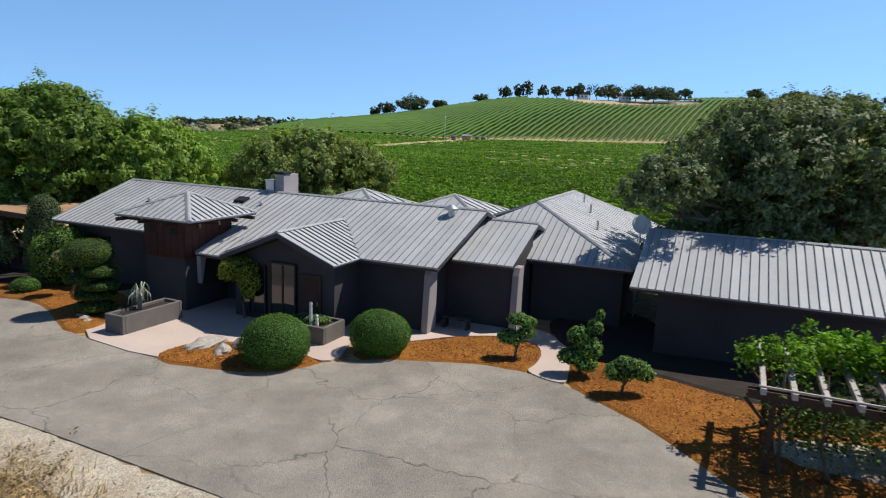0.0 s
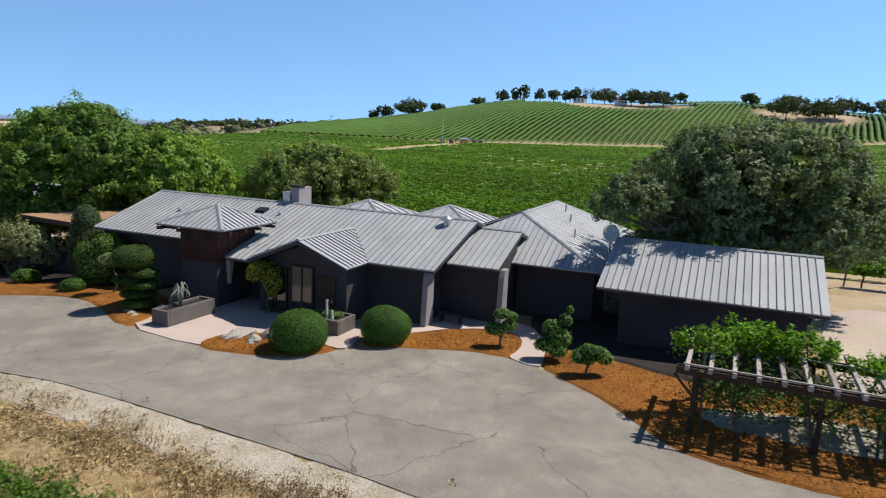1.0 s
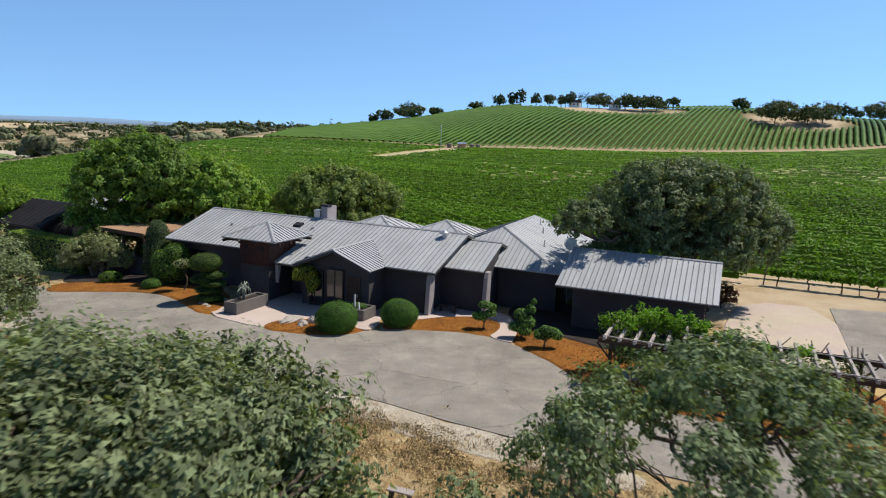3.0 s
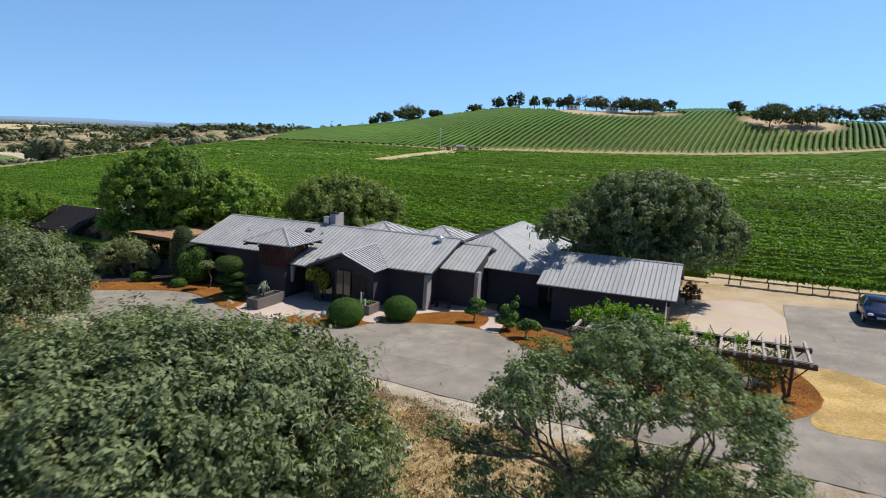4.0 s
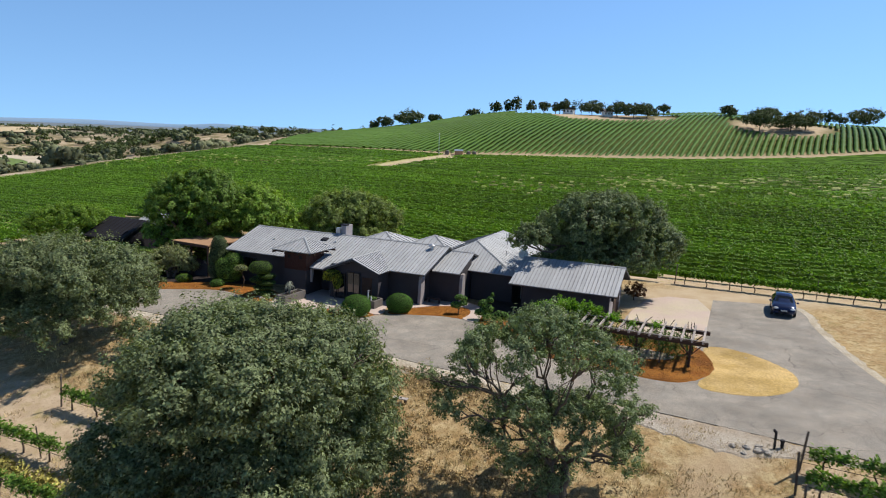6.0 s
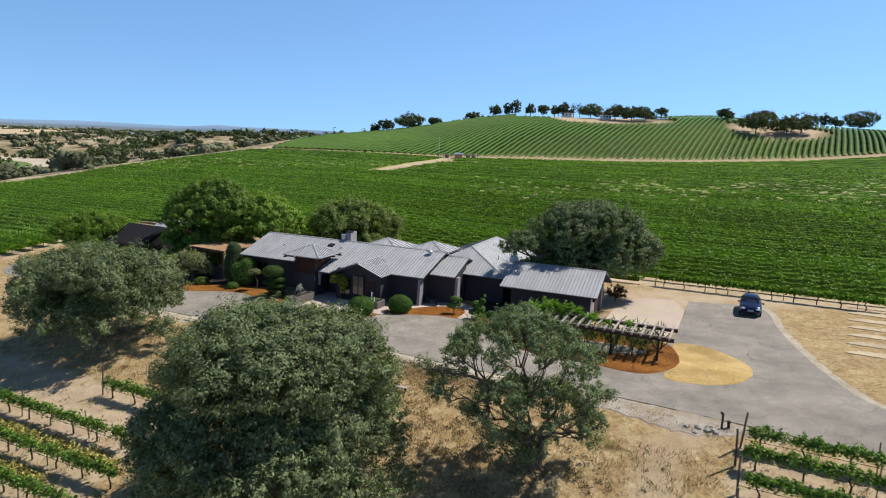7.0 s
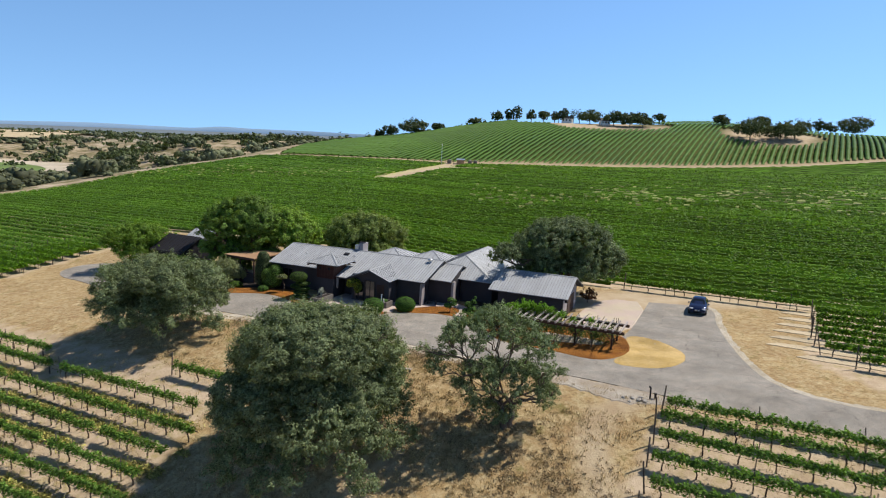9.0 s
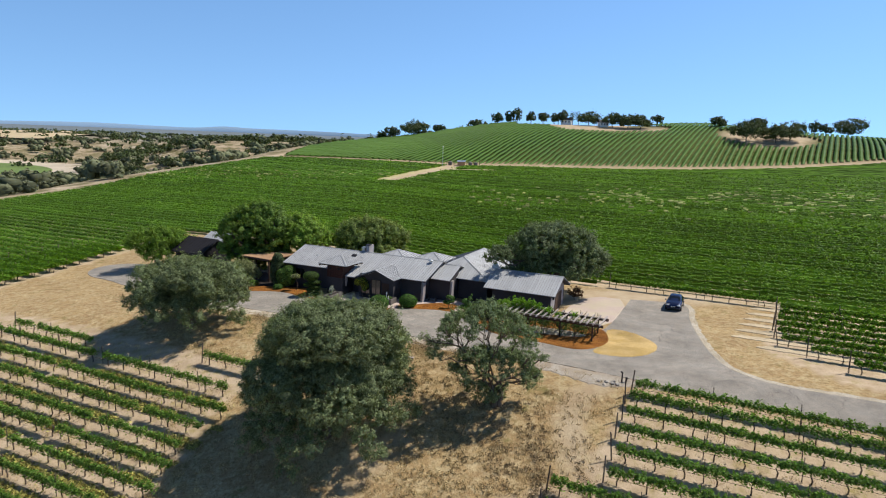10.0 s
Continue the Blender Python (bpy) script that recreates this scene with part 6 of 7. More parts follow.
def runs(s, ok):
    """Unbroken stretches of a row where it is planted."""
    cut = np.flatnonzero(np.diff(ok.astype(int)))
    for a, b in zip(np.r_[0, cut + 1], np.r_[cut + 1, len(s)]):
        if ok[a] and b - a > 2:
            yield s[a:b]


def planted(x, y):
    ok = in_lower_field(x, y) & (from_segment(x, y, (-22, 195), (3, 306)) > 4.5) & (from_segment(x, y, (0, 272), (20, 273)) > 6)
    return ok


side = (0.515, 0.8572)
near_lines, far_lines, pale_lines, leaf_bits = [], [], [], []
for i in range(-5, 165):
    n = 8.6 + ROW * i
    if n < -4:
        continue
    step = 1.1 if n < 150 else 1.6
    s = np.arange(-330, 330, step) + (i % 3) * 0.2
    x, y = row_xy(s, n)
    ok = planted(x, y) & (x > -130) & (x < 300) & (np.abs(x) < 40 + 0.9 * (y + 55))
    ok &= ~((n < 41) & (s > 2) & (s < 60)) & ~((n < 42) & (s > 2) & (s < 23.3)) & ~((n < 22) & (s > -84.5))
    # pale, yellowing vines here and there, most of all across a belt of the field
    r_ = np.random.default_rng(i + 99)
    belt_y = 136 + 0.06 * x + 10 * np.sin(x * 0.03)
    rate = 0.6 * np.exp(-((y - belt_y) / 27) ** 2) * ease(0, 45, x)  + 0.35 * np.exp(-((y - 215) / 18) ** 2) * ease(0, -25, x)
    weak = ok & (y > 96) & (r_.random(len(s)) < rate * np.clip(0.42 + 0.3 * wave(np.stack([x, y, 0 * x], 1), 0.09, 17), 0.03, 0.6))
    for q in s[weak]:
        ends = np.array([q, q + r_.uniform(0.6, 1.3) * step])
        pale_lines.append((np.stack(row_xy(ends, n - 0.05), 1), side))
    broad = 1 + 3.2 * ease(5, -45, x)
    for q in runs(s, ok):
        px, py = row_xy(q, n)
        (near_lines if n < 150 else far_lines).append((np.stack([px, py], 1), side, np.interp(q, s, broad)))
    if n < 300:
        per = 34 if n < 62 else 20 if n < 105 else 8 if n < 190 else 3
        size = 0.1 if n < 62 else 0.13 if n < 105 else 0.18 if n < 190 else 0.3
        m = int(len(s) * step * per)
        r_ = np.random.default_rng(500 + i)
        q = r_.uniform(s[0], s[-1], m)
        x, y = row_xy(q, n)
        keep = np.interp(q, s, ok.astype(float)) > 0.5
        q = q[keep]
        a = r_.normal(0, 0.13, len(q)) * np.interp(q, s, broad)
        up = r_.beta(2.2, 1.6, len(q))
        x, y = row_xy(q, n + a)
        p = np.stack([x, y, ground_z(x, y) + 0.52 + up * 0.62 * (0.85 + 0.22 * np.sin(q * 2.6 + i))], 1)
        leaf_bits.append(leaves(p, np.tile([a.mean() * 0, -0.3, 0.8], (len(q), 1)), size * 1.15, 0.75, 0.6, 500 + i, True))
whole("vineyard_field", mesh_arrays("vineyard_field", *hedge_rows(near_lines, 1.2, 5, 0.98, 0.15, 0.03)), L_FIELD, "long green vine rows behind the house", "vineyard", kind="stuff")
whole("vineyard_field", mesh_arrays("vineyard_field", *hedge_rows(far_lines, 2.0, 6, 1.1, 0.28, 0.1)), L_FIELD, "distant level green vine rows", "vineyard", kind="stuff")
whole("pale_vines", mesh_arrays("pale_vines", *hedge_rows(pale_lines, 1.2, 7, 1.25, 0.3, 0.05)), L_PALE, "pale yellowing vines scattered through the field", "vineyard", kind="stuff")
whole("vineyard_leaves", mesh_arrays("vineyard_leaves", *join_arrays(leaf_bits)), L_FIELD, "fresh grape leaves along the field rows", "vineyard", kind="stuff")
# the front rows of that field, where stakes and trunks show
for i, (s0, s1) in enumerate(((3, 23.5), (23.2, 60), (23.4, 60), (23.5, 60), (23.6, 60), (24.0, 60), (24.6, 60), (27.2, 60), (30.5, 60))):
    n = 8.6 + ROW * (13 - i)
    vine_row(s0, s1 if i else 23.0, n, 370 + i, per_m=330, leaf=0.085, group="field edge rows", spacing=2.0, tri=True, mat=L_FIELD, width=0.22, gaps=-0.9)
for i in range(10):
    n = 8.6 + ROW * (i - 4)
    vine_row(-84, -68.9 - 0.365 * (n - 3.3), n, 390 + i, per_m=480, leaf=0.11, group="field edge rows", tri=True, mat=L_FIELD, width=0.7, gaps=-0.9)

# rows that climb the hill beyond the track
hill_lines = []
hx, hy = math.cos(radians(61)), math.sin(radians(61))
for i in range(-26, 114):
    d = np.arange(0, 150, 2.0)
    x0 = -40 + i * 3.5
    x, y = x0 + d * hx, 319.5 + d * hy
    ok = (beyond(x, y) < 0) & (on_knoll(x, y) > 1.03) & (y < 436) & (x < 350) & (x > -94)
    for q in runs(d, ok):
        hill_lines.append((np.stack([x0 + q * hx, 319.5 + q * hy], 1), (hy, -hx)))
hill = thing("hill_vineyard", pose(0, 0, 0), "green vine rows climbing the far hill", "vineyard")
for i, line in enumerate(hill_lines):
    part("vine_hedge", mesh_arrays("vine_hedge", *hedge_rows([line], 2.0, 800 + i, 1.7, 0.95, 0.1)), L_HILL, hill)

# ---------------------------------------------------------------- trees on the hill and in the valley
def far_tree(x, y, w, h, seed, mat, n_leaf=1300, label="dark oak on the far hill", group="hill trees", trunk=0.25, name="oak_tree", leaf=0.42):
    r = np.random.default_rng(seed)
    t = thing(name, pose(x, y, float(ground_z(x, y))), label, "tree", group)
    lobes = [((w * 0.32 * math.cos(a + seed), w * 0.32 * math.sin(a + seed), h * r.uniform(0.36, 0.72)), (w * r.uniform(0.2, 0.28), w * r.uniform(0.2, 0.28), h * r.uniform(0.2, 0.27))) for a in np.arange(0, 6.28, 0.9)]
    lobes += [((w * r.uniform(-0.1, 0.1), 0, h * 0.78), (w * 0.26, w * 0.26, h * 0.22)), ((w * r.uniform(-0.2, 0.2), -w * 0.2, h * 0.36), (w * 0.28, w * 0.22, h * 0.2))]
    pieces = [limb((0, 0, -0.5), (0, 0, h * 0.5), trunk * 1.3, trunk * 0.7, seed, 0.05, 4, 6)[0]]
    pieces += [limb((0, 0, h * 0.3), l[0], trunk * 0.5, trunk * 0.15, seed + j, 0.1, 4, 5)[0] for j, l in enumerate(lobes)]
    part("trunk", solid("trunk", pieces), M_BARK, t)
    pts, nor, _ = crown_points(lobes, max(20, n_leaf // 12), 12, w * 0.075, seed, 0, -0.8)
    part("crown", mesh_arrays("crown", *leaves(pts, nor, leaf, 0.6, 0.6, seed, True)), mat, t)


HILL_TREES = [(-52, 436, 6.3, 6.3), (-44, 436, 10.2, 8.2), (-28, 436, 19.1, 10.9), (-10, 436, 9.0, 5.5), (16, 436, 9.0, 5.1), (32, 436, 7.8, 8.2), (40, 436, 4.7, 9.0), (46, 436, 6.3, 11.8), (56, 436, 6.3, 8.6), (65, 436, 7.1, 7.9), (73, 436, 5.5, 7.5), (79, 436, 6.3, 9.9), (97, 431, 15.4, 9.1), (111, 417, 13.5, 10.0), (120, 412, 12.3, 9.6), (129, 412, 13.5, 9.6), (147, 436, 8.2, 7.0), (181, 410, 10.2, 7.9), (182, 366, 19.6, 12.8), (219, 436, 10.8, 7.8), (200, 366, 17, 11.0), (211, 371, 17, 11.5), (260, 436, 7.5, 10.5), (268, 436, 9, 8), (285, 436, 20, 13.5)]
for i, (x, y, w, h) in enumerate(HILL_TREES):
    far_tree(x, y, w, h, 700 + i, L_FAR, int(1900 * max(1, w / 9) ** 1.3))
for i, (x, y) in enumerate(((86, 436), (90, 434), (76, 438))):
    far_tree(x, y, 4.2, 10.5 - i, 740 + i, L_FAR, 900, "slim dark conifer beside the hill house", "hill conifers", 0.18, "conifer", 0.25)


def farmhouse(x, y, turn, w, d, label):
    t = thing("farmhouse", pose(x, y, float(ground_z(x, y)), 0, 0, turn), label, "house")
    part("wall", solid("wall", [box(-w / 2, w / 2, -d / 2, d / 2, -1, 3)]), M_WHITE, t)
    for k_ in (-1, 1):
        part("roof", solid("roof", [slab([(-w / 2 - 0.4, k_ * (d / 2 + 0.4), 2.8), (w / 2 + 0.4, k_ * (d / 2 + 0.4), 2.8), (w / 2 + 0.4, 0, 4.6), (-w / 2 - 0.4, 0, 4.6)], 0.15)]), M_DECK, t)
    for i in range(3):
        part("window", solid("window", [box(-w / 3 + i * w / 3 - 0.5, -w / 3 + i * w / 3 + 0.5, -d / 2 - 0.05, -d / 2 - 0.01, 1, 2.2)]), M_GLASS, t)
    part("chimney", solid("chimney", [box(w / 4, w / 4 + 0.7, 0.3, 1.0, 3.5, 5.4)]), M_CONCRETE_WALL, t)


farmhouse(82, 437, -20, 7, 6, "small white farmhouse among hill trees")
farmhouse(105, 421, 10, 6, 5, "pale farmhouse half hidden by hill trees")

# pump yard at the crossing of the tracks
yard = thing("pump_house", pose(6, 314, float(ground_z(6, 314))), "small tan pump house with tanks at the field track", "pump house")
part("wall", solid("wall", [box(-2, 2, -1.5, 1.5, -0.5, 2.4)]), M_PATIO_ROOF, yard)
part("roof", solid("roof", [slab([(-2.3, -1.8, 2.4), (2.3, -1.8, 2.4), (2.3, 1.8, 3.0), (-2.3, 1.8, 3.0)], 0.15)]), M_STEEL, yard)
for x in (-6, 5, 8):
    part("tank", solid("tank", [lathe([(1.1, -0.5), (1.1, 2.0), (0.3, 2.5)], 14, (x, 0, 0))]), M_CONCRETE_WALL, yard, "grey water tank")
for x in (-8, -4, 10):
    part("post", solid("post", [tube([(x, 1, -0.5), (x, 1, 4.5)], [0.12, 0.1], 6)]), M_POST, yard)
mast = thing("wind_machine", pose(-4, 300, float(ground_z(-4, 300))), "slim pole with a pale two-bladed fan", "wind machine")
part("pole", solid("pole", [tube([(0, 0, -0.5), (0, 0, 10.5)], [0.16, 0.12], 8)]), M_STEEL, mast)
part("hub", solid("hub", [box(-0.3, 0.3, -0.4, 0.4, 10.3, 10.8)], bevel=0.05), M_WHITE, mast)
for k_ in (-1, 1):
    part("blade", solid("blade", [box(-0.06, 0.06, min(k_ * 0.4, k_ * 2.6), max(k_ * 0.4, k_ * 2.6), 10.45, 10.65)]), M_WHITE, mast)
sheet("pond_liner", [(-1, 270), (18, 272), (19, 277), (-2, 275)], 0.1, M_WATER, "pale lined pond between vine blocks", "pond", rounds=1, step=4)

edge_line = [(np.interp(y, EDGE_Y, EDGE_X), y) for y in np.linspace(90, 322, 40)]
sheet("farm_track", [(x + 0.6, y) for x, y in edge_line] + [(x - 1.7, y) for x, y in edge_line[::-1]], 0.25, M_TRACK, "narrow pale dirt track along the field edge", "track", rounds=0, step=2.0)

# open ground in the valley: a green field with pale dirt round it, and a stubble field far off
M_DUST = material("pale valley dirt", (0.5, 0.43, 0.33), rough=0.95, noise_scale=0.05, vary=0.2, fine=0.4, fine_vary=0.2)
M_CROP = material("valley crop green", (0.13, 0.19, 0.05), rough=0.95, noise_scale=0.06, vary=0.25, fine=0.5, fine_vary=0.3)
M_STUBBLE = material("far stubble field", (0.5, 0.4, 0.25), rough=0.95, noise_scale=0.01, vary=0.15, fine=0.1, fine_vary=0.15)
sheet("valley_clearing", [(-300, 385), (-262, 380), (-280, 440), (-300, 500), (-345, 572), (-392, 585), (-440, 592), (-480, 560), (-400, 470)], 0.3, M_DUST, "pale dirt clearing in the valley", "dirt", rounds=2, step=14)
sheet("valley_field", [(-330, 420), (-312, 440), (-322, 480), (-352, 520), (-392, 548), (-440, 552), (-430, 500)], 0.6, M_CROP, "green crop field on the valley floor", "field", rounds=2, step=14)
sheet("stubble_field", [(-520, 815), (-590, 800), (-760, 980), (-1100, 1500), (-1020, 1640), (-700, 1260), (-640, 1210), (-560, 930)], 2.5, M_STUBBLE, "pale stubble field beyond the valley woods", "field", rounds=2, step=50)
# the inner mass of a far crown: rings of six round an upright axis, in triangles
CORE_V = np.array([(0, 0, 1.0)] + [(math.cos(radians(e)) * math.cos(radians(60 * k_ + e)), math.cos(radians(e)) * math.sin(radians(60 * k_ + e)), math.sin(radians(e))) for e in (40, 0, -45) for k_ in range(6)])
CORE_F = np.array([(0, 1 + k_, 1 + (k_ + 1) % 6) for k_ in range(6)] + [q for j in (1, 7) for k_ in range(6) for q in ((j + k_, j + 6 + k_, j + (k_ + 1) % 6), (j + (k_ + 1) % 6, j + 6 + k_, j + 6 + (k_ + 1) % 6))])
# valley woods, past counting
woods = []
r_ = np.random.default_rng(77)
placed = 0
while placed < 1020:
    d = r_.uniform(0, 1) ** 0.75
    y = 120 + d * 1250 if placed % 3 else r_.uniform(130, 520)
    x = np.interp(y, EDGE_Y, EDGE_X) - 9 - r_.uniform(0, 1) ** 0.8 * (150 + 0.62 * y) if y < 520 else r_.uniform(-0.66 * y - 120, -20 + 0.0 * y)
    thick = math.sin(x * 0.021 + 0.5) + math.sin(y * 0.017 + x * 0.008)
    if thick < -0.75 and r_.random() < 0.75:
        continue
    if (from_segment(x, y, (-310, 420), (-400, 550)) < 34 and r_.random() < 0.9) or from_segment(x, y, (-590, 860), (-1050, 1560)) < 90:
        continue
    w, h = r_.uniform(6, 16), r_.uniform(4.5, 9)
    if r_.random() < 0.3:
        w, h = w * 0.5, h * 0.45
    z = float(ground_z(x, y))
    lobes = [((x + w * 0.27 * math.cos(a), y + w * 0.27 * math.sin(a), z + h * r_.uniform(0.3, 0.68)), (w * 0.3, w * 0.3, h * 0.32)) for a in (0, 1.3, 2.5, 3.8, 5.0)]
    near = y < 420
    p, nn, _ = crown_points(lobes, 30 if near else 14, 8 if near else 6, w * 0.04, placed, 0, -0.6)
    woods.append(leaves(p, nn, 0.6 if near else 0.9, 0.8, 0.4, placed, True))
    for c_, rad in lobes:
        woods.append((np.array(c_) + CORE_V * np.array(rad) * 0.92 * r_.uniform(0.85, 1.1, (len(CORE_V), 1)), CORE_F))
    placed += 1
whole("valley_woods", mesh_arrays("valley_woods", *join_arrays(woods)), L_SCRUB, "scattered oaks and scrub of the valley", "woods", kind="stuff")
# belt of trees along the skyline to the north-west
belt = []
for i in range(480):
    a = r_.uniform(-0.66, 0.05)
    d = r_.uniform(620, 2300)
    if a > -0.12:
        d = r_.uniform(520, 900)
    x, y = d * math.sin(a), d * math.cos(a)
    z = float(ground_z(x, y))
    w, h = r_.uniform(9, 24), r_.uniform(3.5, 7)
    lobes = [((x + w * 0.3 * math.cos(b), y + w * 0.3 * math.sin(b), z + h * r_.uniform(0.4, 0.6)), (w * 0.32, w * 0.32, h * 0.34)) for b in (0, 2, 4)]
    p, nn, _ = crown_points(lobes, 8, 8, w * 0.14, 2000 + i, 0, -0.5)
    belt.append(leaves(p, nn, 1.5, 0.7, 0.5, 3000 + i, True))
for i in range(140):
    a, d = r_.uniform(-0.52, -0.08), r_.uniform(520, 720)
    x, y = d * math.sin(a), d * math.cos(a)
    z = float(ground_z(x, y))
    w, h = r_.uniform(8, 20), r_.uniform(4, 8)
    lobes = [((x + w * 0.3 * math.cos(b), y + w * 0.3 * math.sin(b), z + h * r_.uniform(0.4, 0.7)), (w * 0.32, w * 0.32, h * 0.34)) for b in (0, 2, 4)]
    p, nn, _ = crown_points(lobes, 14, 12, w * 0.13, 4000 + i, 0, -0.6)
    belt.append(leaves(p, nn, 1.0, 0.7, 0.5, 5000 + i, True))
whole("skyline_woods", mesh_arrays("skyline_woods", *join_arrays(belt)), L_FAR, "dark belt of oaks along the skyline", "woods", kind="stuff")
# ranges at the horizon, with the blue of haze put into their colour
M_RANGE = material("range in painted haze blue", (0.25, 0.36, 0.5), rough=1.0, noise_scale=0.002, vary=0.15, spec=0.0)
ridge, face_i = [], []
for i in range(121):
    a = -0.85 + 1.2 * i / 120
    h = 8 + 10 * (noise.noise((a * 7, 3, 0)) + 0.6) + 16 * math.exp(-((a + 0.34) / 0.03) ** 2) + 6 * math.exp(-((a + 0.29) / 0.04) ** 2)
    ridge += [(4500 * math.sin(a), 4500 * math.cos(a), -40), (4500 * math.sin(a), 4500 * math.cos(a), -6 + max(6, h)), (4700 * math.sin(a), 4700 * math.cos(a), -40)]
for i in range(120):
    face_i += [(3 * i, 3 * i + 3, 3 * i + 4, 3 * i + 1), (3 * i + 1, 3 * i + 4, 3 * i + 5, 3 * i + 2)]
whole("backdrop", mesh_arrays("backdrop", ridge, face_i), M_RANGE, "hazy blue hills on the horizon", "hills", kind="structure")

# ---------------------------------------------------------------- dry grass on the slope
r_ = np.random.default_rng(64)
spots = np.stack([r_.uniform(-30, 30, 8000), r_.uniform(-17, 16, 8000)], 1)
edge_y = np.interp(spots[:, 0], [p[0] for p in NEAR_EDGE], [p[1] for p in NEAR_EDGE])
clump = np.sin(spots[:, 0] * 0.8 + np.sin(spots[:, 1] * 0.6) * 2) + np.sin(spots[:, 1] * 1.1 + spots[:, 0] * 0.3)
s_, n_ = row_coords(spots[:, 0], spots[:, 1])
vines_here = ((n_ - 0.11 * (s_ - 17) < 9.2) & (s_ > 15.8) & (spots[:, 0] > 3)) | ((n_ - 0.125 * (s_ + 19) < -3.2) & (s_ < -13))
spots = spots[(spots[:, 1] < edge_y - 0.9) & (clump > -0.7) & ~(vines_here & (r_.random(len(spots)) < 0.6))]
p = np.repeat(spots, 14, axis=0) + r_.normal(0, 0.16, (len(spots) * 14, 2))
h = r_.uniform(0.08, 0.26, len(p))
z = ground_z(p[:, 0], p[:, 1])
lean = r_.normal(0, 0.09, (len(p), 2))
turn = r_.uniform(0, 6.28, len(p))
v = np.empty((len(p), 3, 3))
for j, k_ in ((0, -1), (1, 1)):
    v[:, j, 0], v[:, j, 1], v[:, j, 2] = p[:, 0] + k_ * 0.018 * np.cos(turn), p[:, 1] + k_ * 0.018 * np.sin(turn), z - 0.02
v[:, 2, 0], v[:, 2, 1], v[:, 2, 2] = p[:, 0] + lean[:, 0], p[:, 1] + lean[:, 1], z + h
M_STRAW = material("dry straw", (0.46, 0.35, 0.17), rough=0.9, noise_scale=0.5, vary=0.35, island=0.4)
whole("dry_grass", mesh_arrays("dry_grass", v.reshape(-1, 3), np.arange(len(p) * 3).reshape(-1, 3)), M_STRAW, "tufts of dry straw coloured grass", "grass", kind="stuff")

# weeds along the foot of the gravel shoulder: brown and dry, with a green patch
r_ = np.random.default_rng(65)
def weeds(name, line, spread, count, h0, h1, leaf, mat, label, seed):
    r = np.random.default_rng(seed)
    q = r.uniform(0, len(line) - 1.001, count)
    i = q.astype(int)
    a, b = np.array(line)[i], np.array(line)[i + 1]
    c_ = a + (b - a) * (q - i)[:, None] + r.normal(0, spread, (count, 2))
    keep = np.sin(c_[:, 0] * 2.1) + np.sin(c_[:, 1] * 2.9 + c_[:, 0]) + r.normal(0, 0.5, count) > -0.4
    c_ = c_[keep]
    p = np.repeat(c_, 16, axis=0) + r.normal(0, 0.09, (len(c_) * 16, 2))
    z = ground_z(p[:, 0], p[:, 1]) + r.uniform(0.02, 1, len(p)) * np.repeat(r.uniform(h0, h1, len(c_)), 16)
    nor = np.tile([0, 0, 0.6], (len(p), 1))
    whole(name, mesh_arrays(name, *leaves(np.c_[p, z], nor, leaf, 0.35, 0.9, seed, True)), mat, label, "weeds", kind="stuff")


below = strip(NEAR_EDGE[1:12], 1.9, 1.9)[:11]
M_WEED = material("withered weed", (0.3, 0.22, 0.12), rough=0.95, noise_scale=0.8, vary=0.35, island=0.5)
weeds("dry_weeds", below, 0.55, 2700, 0.04, 0.17, 0.036, M_WEED, "withered brown weeds below the gravel", 66)
weeds("dry_weeds", [(p[0] - 0.3, p[1] - 1.1) for p in below], 1.0, 2000, 0.05, 0.24, 0.04, M_STRAW, "pale dry weeds on the slope", 67)
weeds("green_weeds", [(-10.4, 10.9), (-9.0, 10.0), (-6.4, 8.7), (-4.6, 7.8), (-3.6, 7.1)], 0.4, 420, 0.1, 0.45, 0.07, L_VINE, "fresh green weeds on the slope", 68)


# tussocks about the open oak, and yellow-green grass in the alleys of the west vines
weeds("dry_weeds", [(3.0, 2.0), (6.5, -3.0), (9.0, -7.5), (10.5, -12.0)], 2.2, 1500, 0.04, 0.2, 0.06, M_WEED, "withered brown tussocks about the open oak", 69)
weeds("dry_weeds", [(-2.0, 6.0), (1.5, -2.0), (3.0, -9.0), (5.0, -15.0)], 2.4, 1500, 0.04, 0.18, 0.06, M_STRAW, "pale dry tussocks between the oaks", 70)
M_ALLEY = material("yellow-green alley grass", (0.34, 0.31, 0.09), rough=0.9, noise_scale=0.5, vary=0.3, island=0.4)
r_ = np.random.default_rng(71)
bits = []
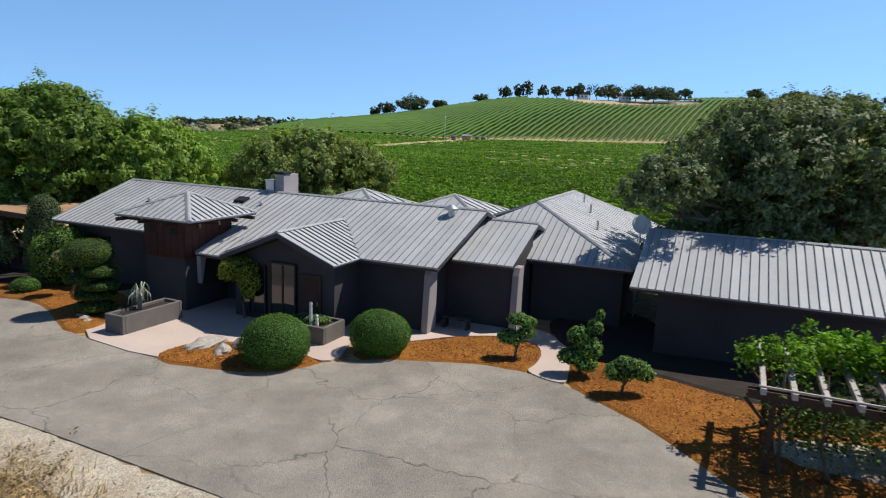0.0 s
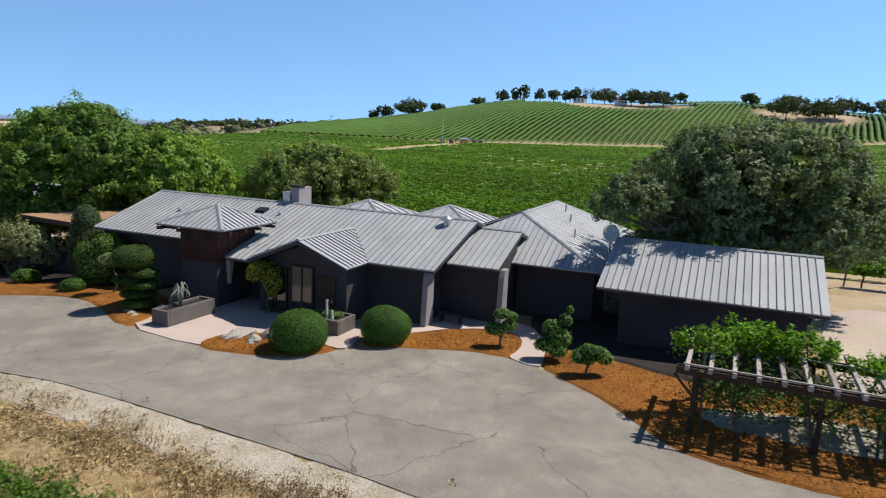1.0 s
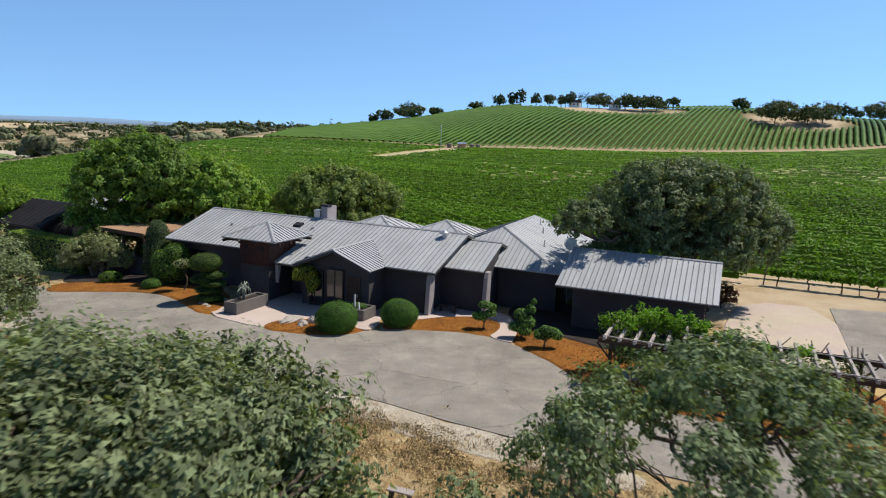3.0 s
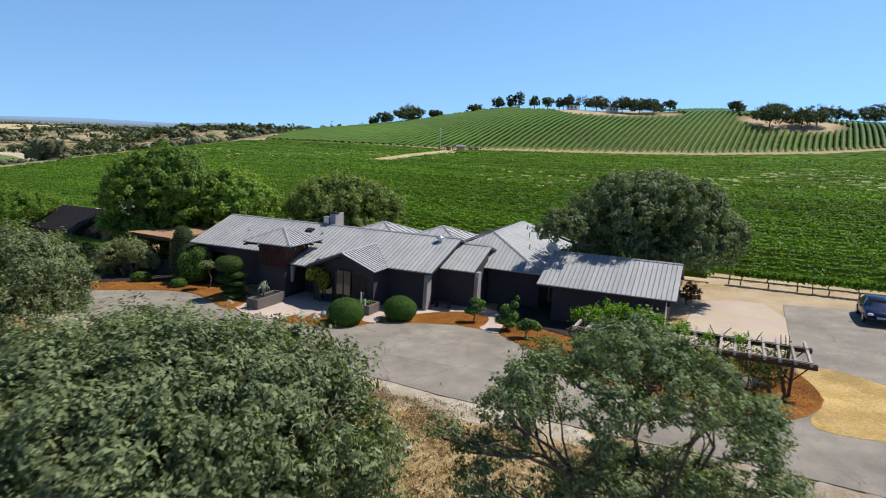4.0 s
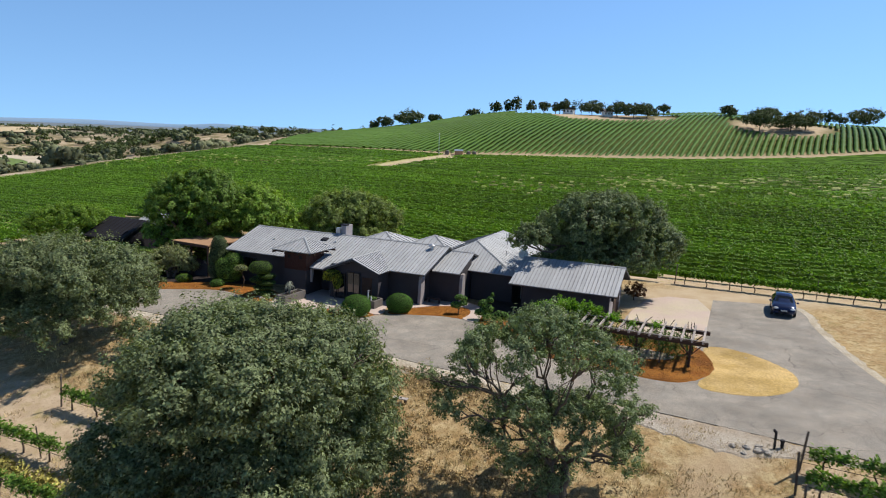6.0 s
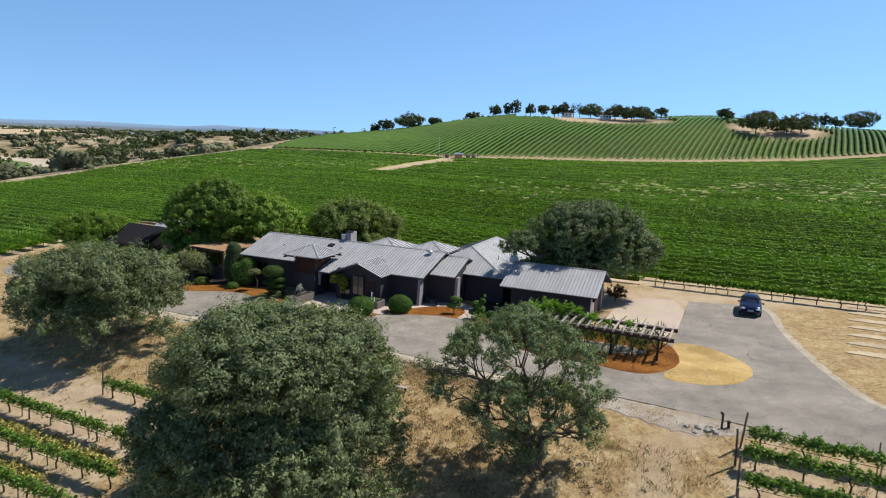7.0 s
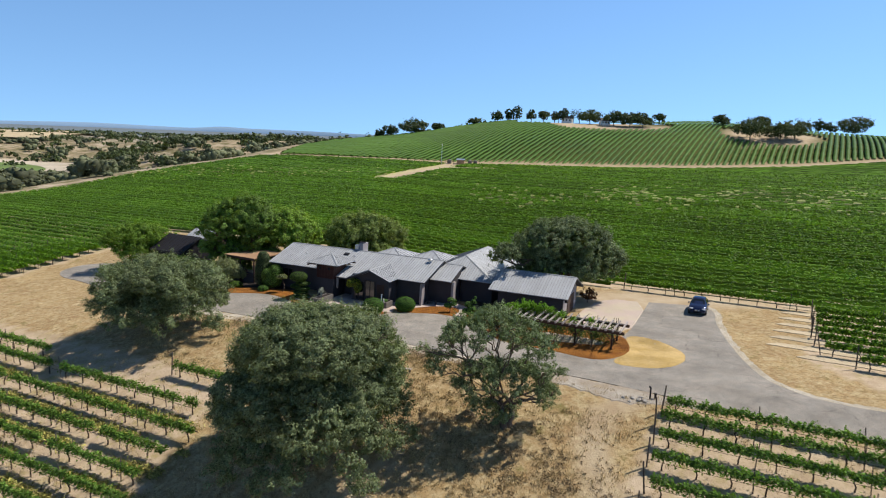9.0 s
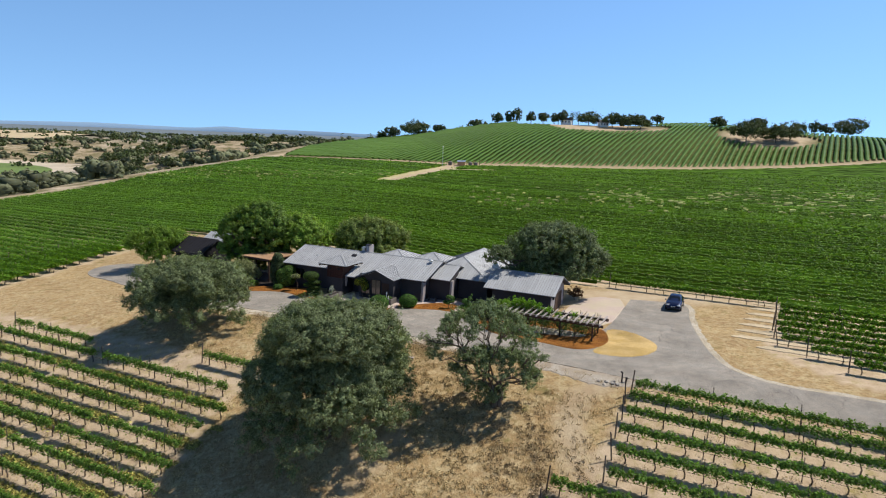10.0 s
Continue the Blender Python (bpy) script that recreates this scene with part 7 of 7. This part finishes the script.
for i, n in enumerate((-8.8, -11.1, -13.3, -15.35, -17.4, -19.5, -21.6, -23.7)):
    q = r_.uniform(-46, -11, 420)
    q = q[np.sin(q * 0.7 + i * 2.1) + np.sin(q * 0.23 + i) + r_.normal(0, 0.5, len(q)) > -0.5]
    q = np.repeat(q, 14) + r_.normal(0, 0.14, len(q) * 14)
    x, y = row_xy(q, n + 0.125 * (q + 19) + r_.normal(0, 0.26, len(q)))
    bits.append(np.stack([x, y, ground_z(x, y) + r_.uniform(0.01, 0.22, len(q))], 1))
p = np.concatenate(bits)
whole("alley_grass", mesh_arrays("alley_grass", *leaves(p, np.tile([0, 0, 0.6], (len(p), 1)), 0.17, 0.28, 0.9, 72, True)), M_ALLEY, "yellow-green grass strips between the vine rows", "grass", kind="stuff")
# bare strips where the field rows end
M_BARE = material("pale bare strip", (0.5, 0.41, 0.28), rough=0.95, noise_scale=0.8, vary=0.25, fine=9, fine_vary=0.4, bump=0.5, bump_scale=12)
for i in range(0, 8):
    n = 8.6 + ROW * (13 - i)
    s0 = 23.5 + max(0, i - 6) * 2.6
    sheet("bare_strip", [row_xy(a, n + b) for a, b in ((s0 - 3.4, 0.8), (s0 - 2.6, 0.62), (s0 + 6, 0.6), (s0 + 6, 1.95), (s0 - 2.0, 1.9))], 0.05, M_BARE, "pale bare soil strip at a row end", "soil strip", rounds=1, step=1.0, ragged=0.12)


def chips(outline, count, seed):
    """Loose bark on a mulch bed."""
    r = np.random.default_rng(seed)
    ex, ey = np.array(smooth_loop(outline, 2)).T
    p = np.stack([r.uniform(ex.min(), ex.max(), count), r.uniform(ey.min(), ey.max(), count)], 1)
    inside = np.zeros(count, bool)
    for x0, y0, x1, y1 in zip(ex, ey, np.roll(ex, -1), np.roll(ey, -1)):
        inside ^= ((y0 > p[:, 1]) != (y1 > p[:, 1])) & (p[:, 0] < (x1 - x0) * (p[:, 1] - y0) / (y1 - y0 + 1e-12) + x0)
    p = p[inside]
    z = ground_z(p[:, 0], p[:, 1]) + 0.125
    return leaves(np.c_[p, z], np.tile([0, 0, 1.0], (len(p), 1)), 0.04, 0.4, 0.45, seed)


whole("bark_chips", mesh_arrays("bark_chips", *join_arrays([chips(o, n_c, 90 + i) for i, (o, n_c) in enumerate(zip(BEDS, (6000, 2500, 3500, 26000)))])), M_CHIP, "loose orange bark chips on the mulch beds", "bark chips", kind="stuff")
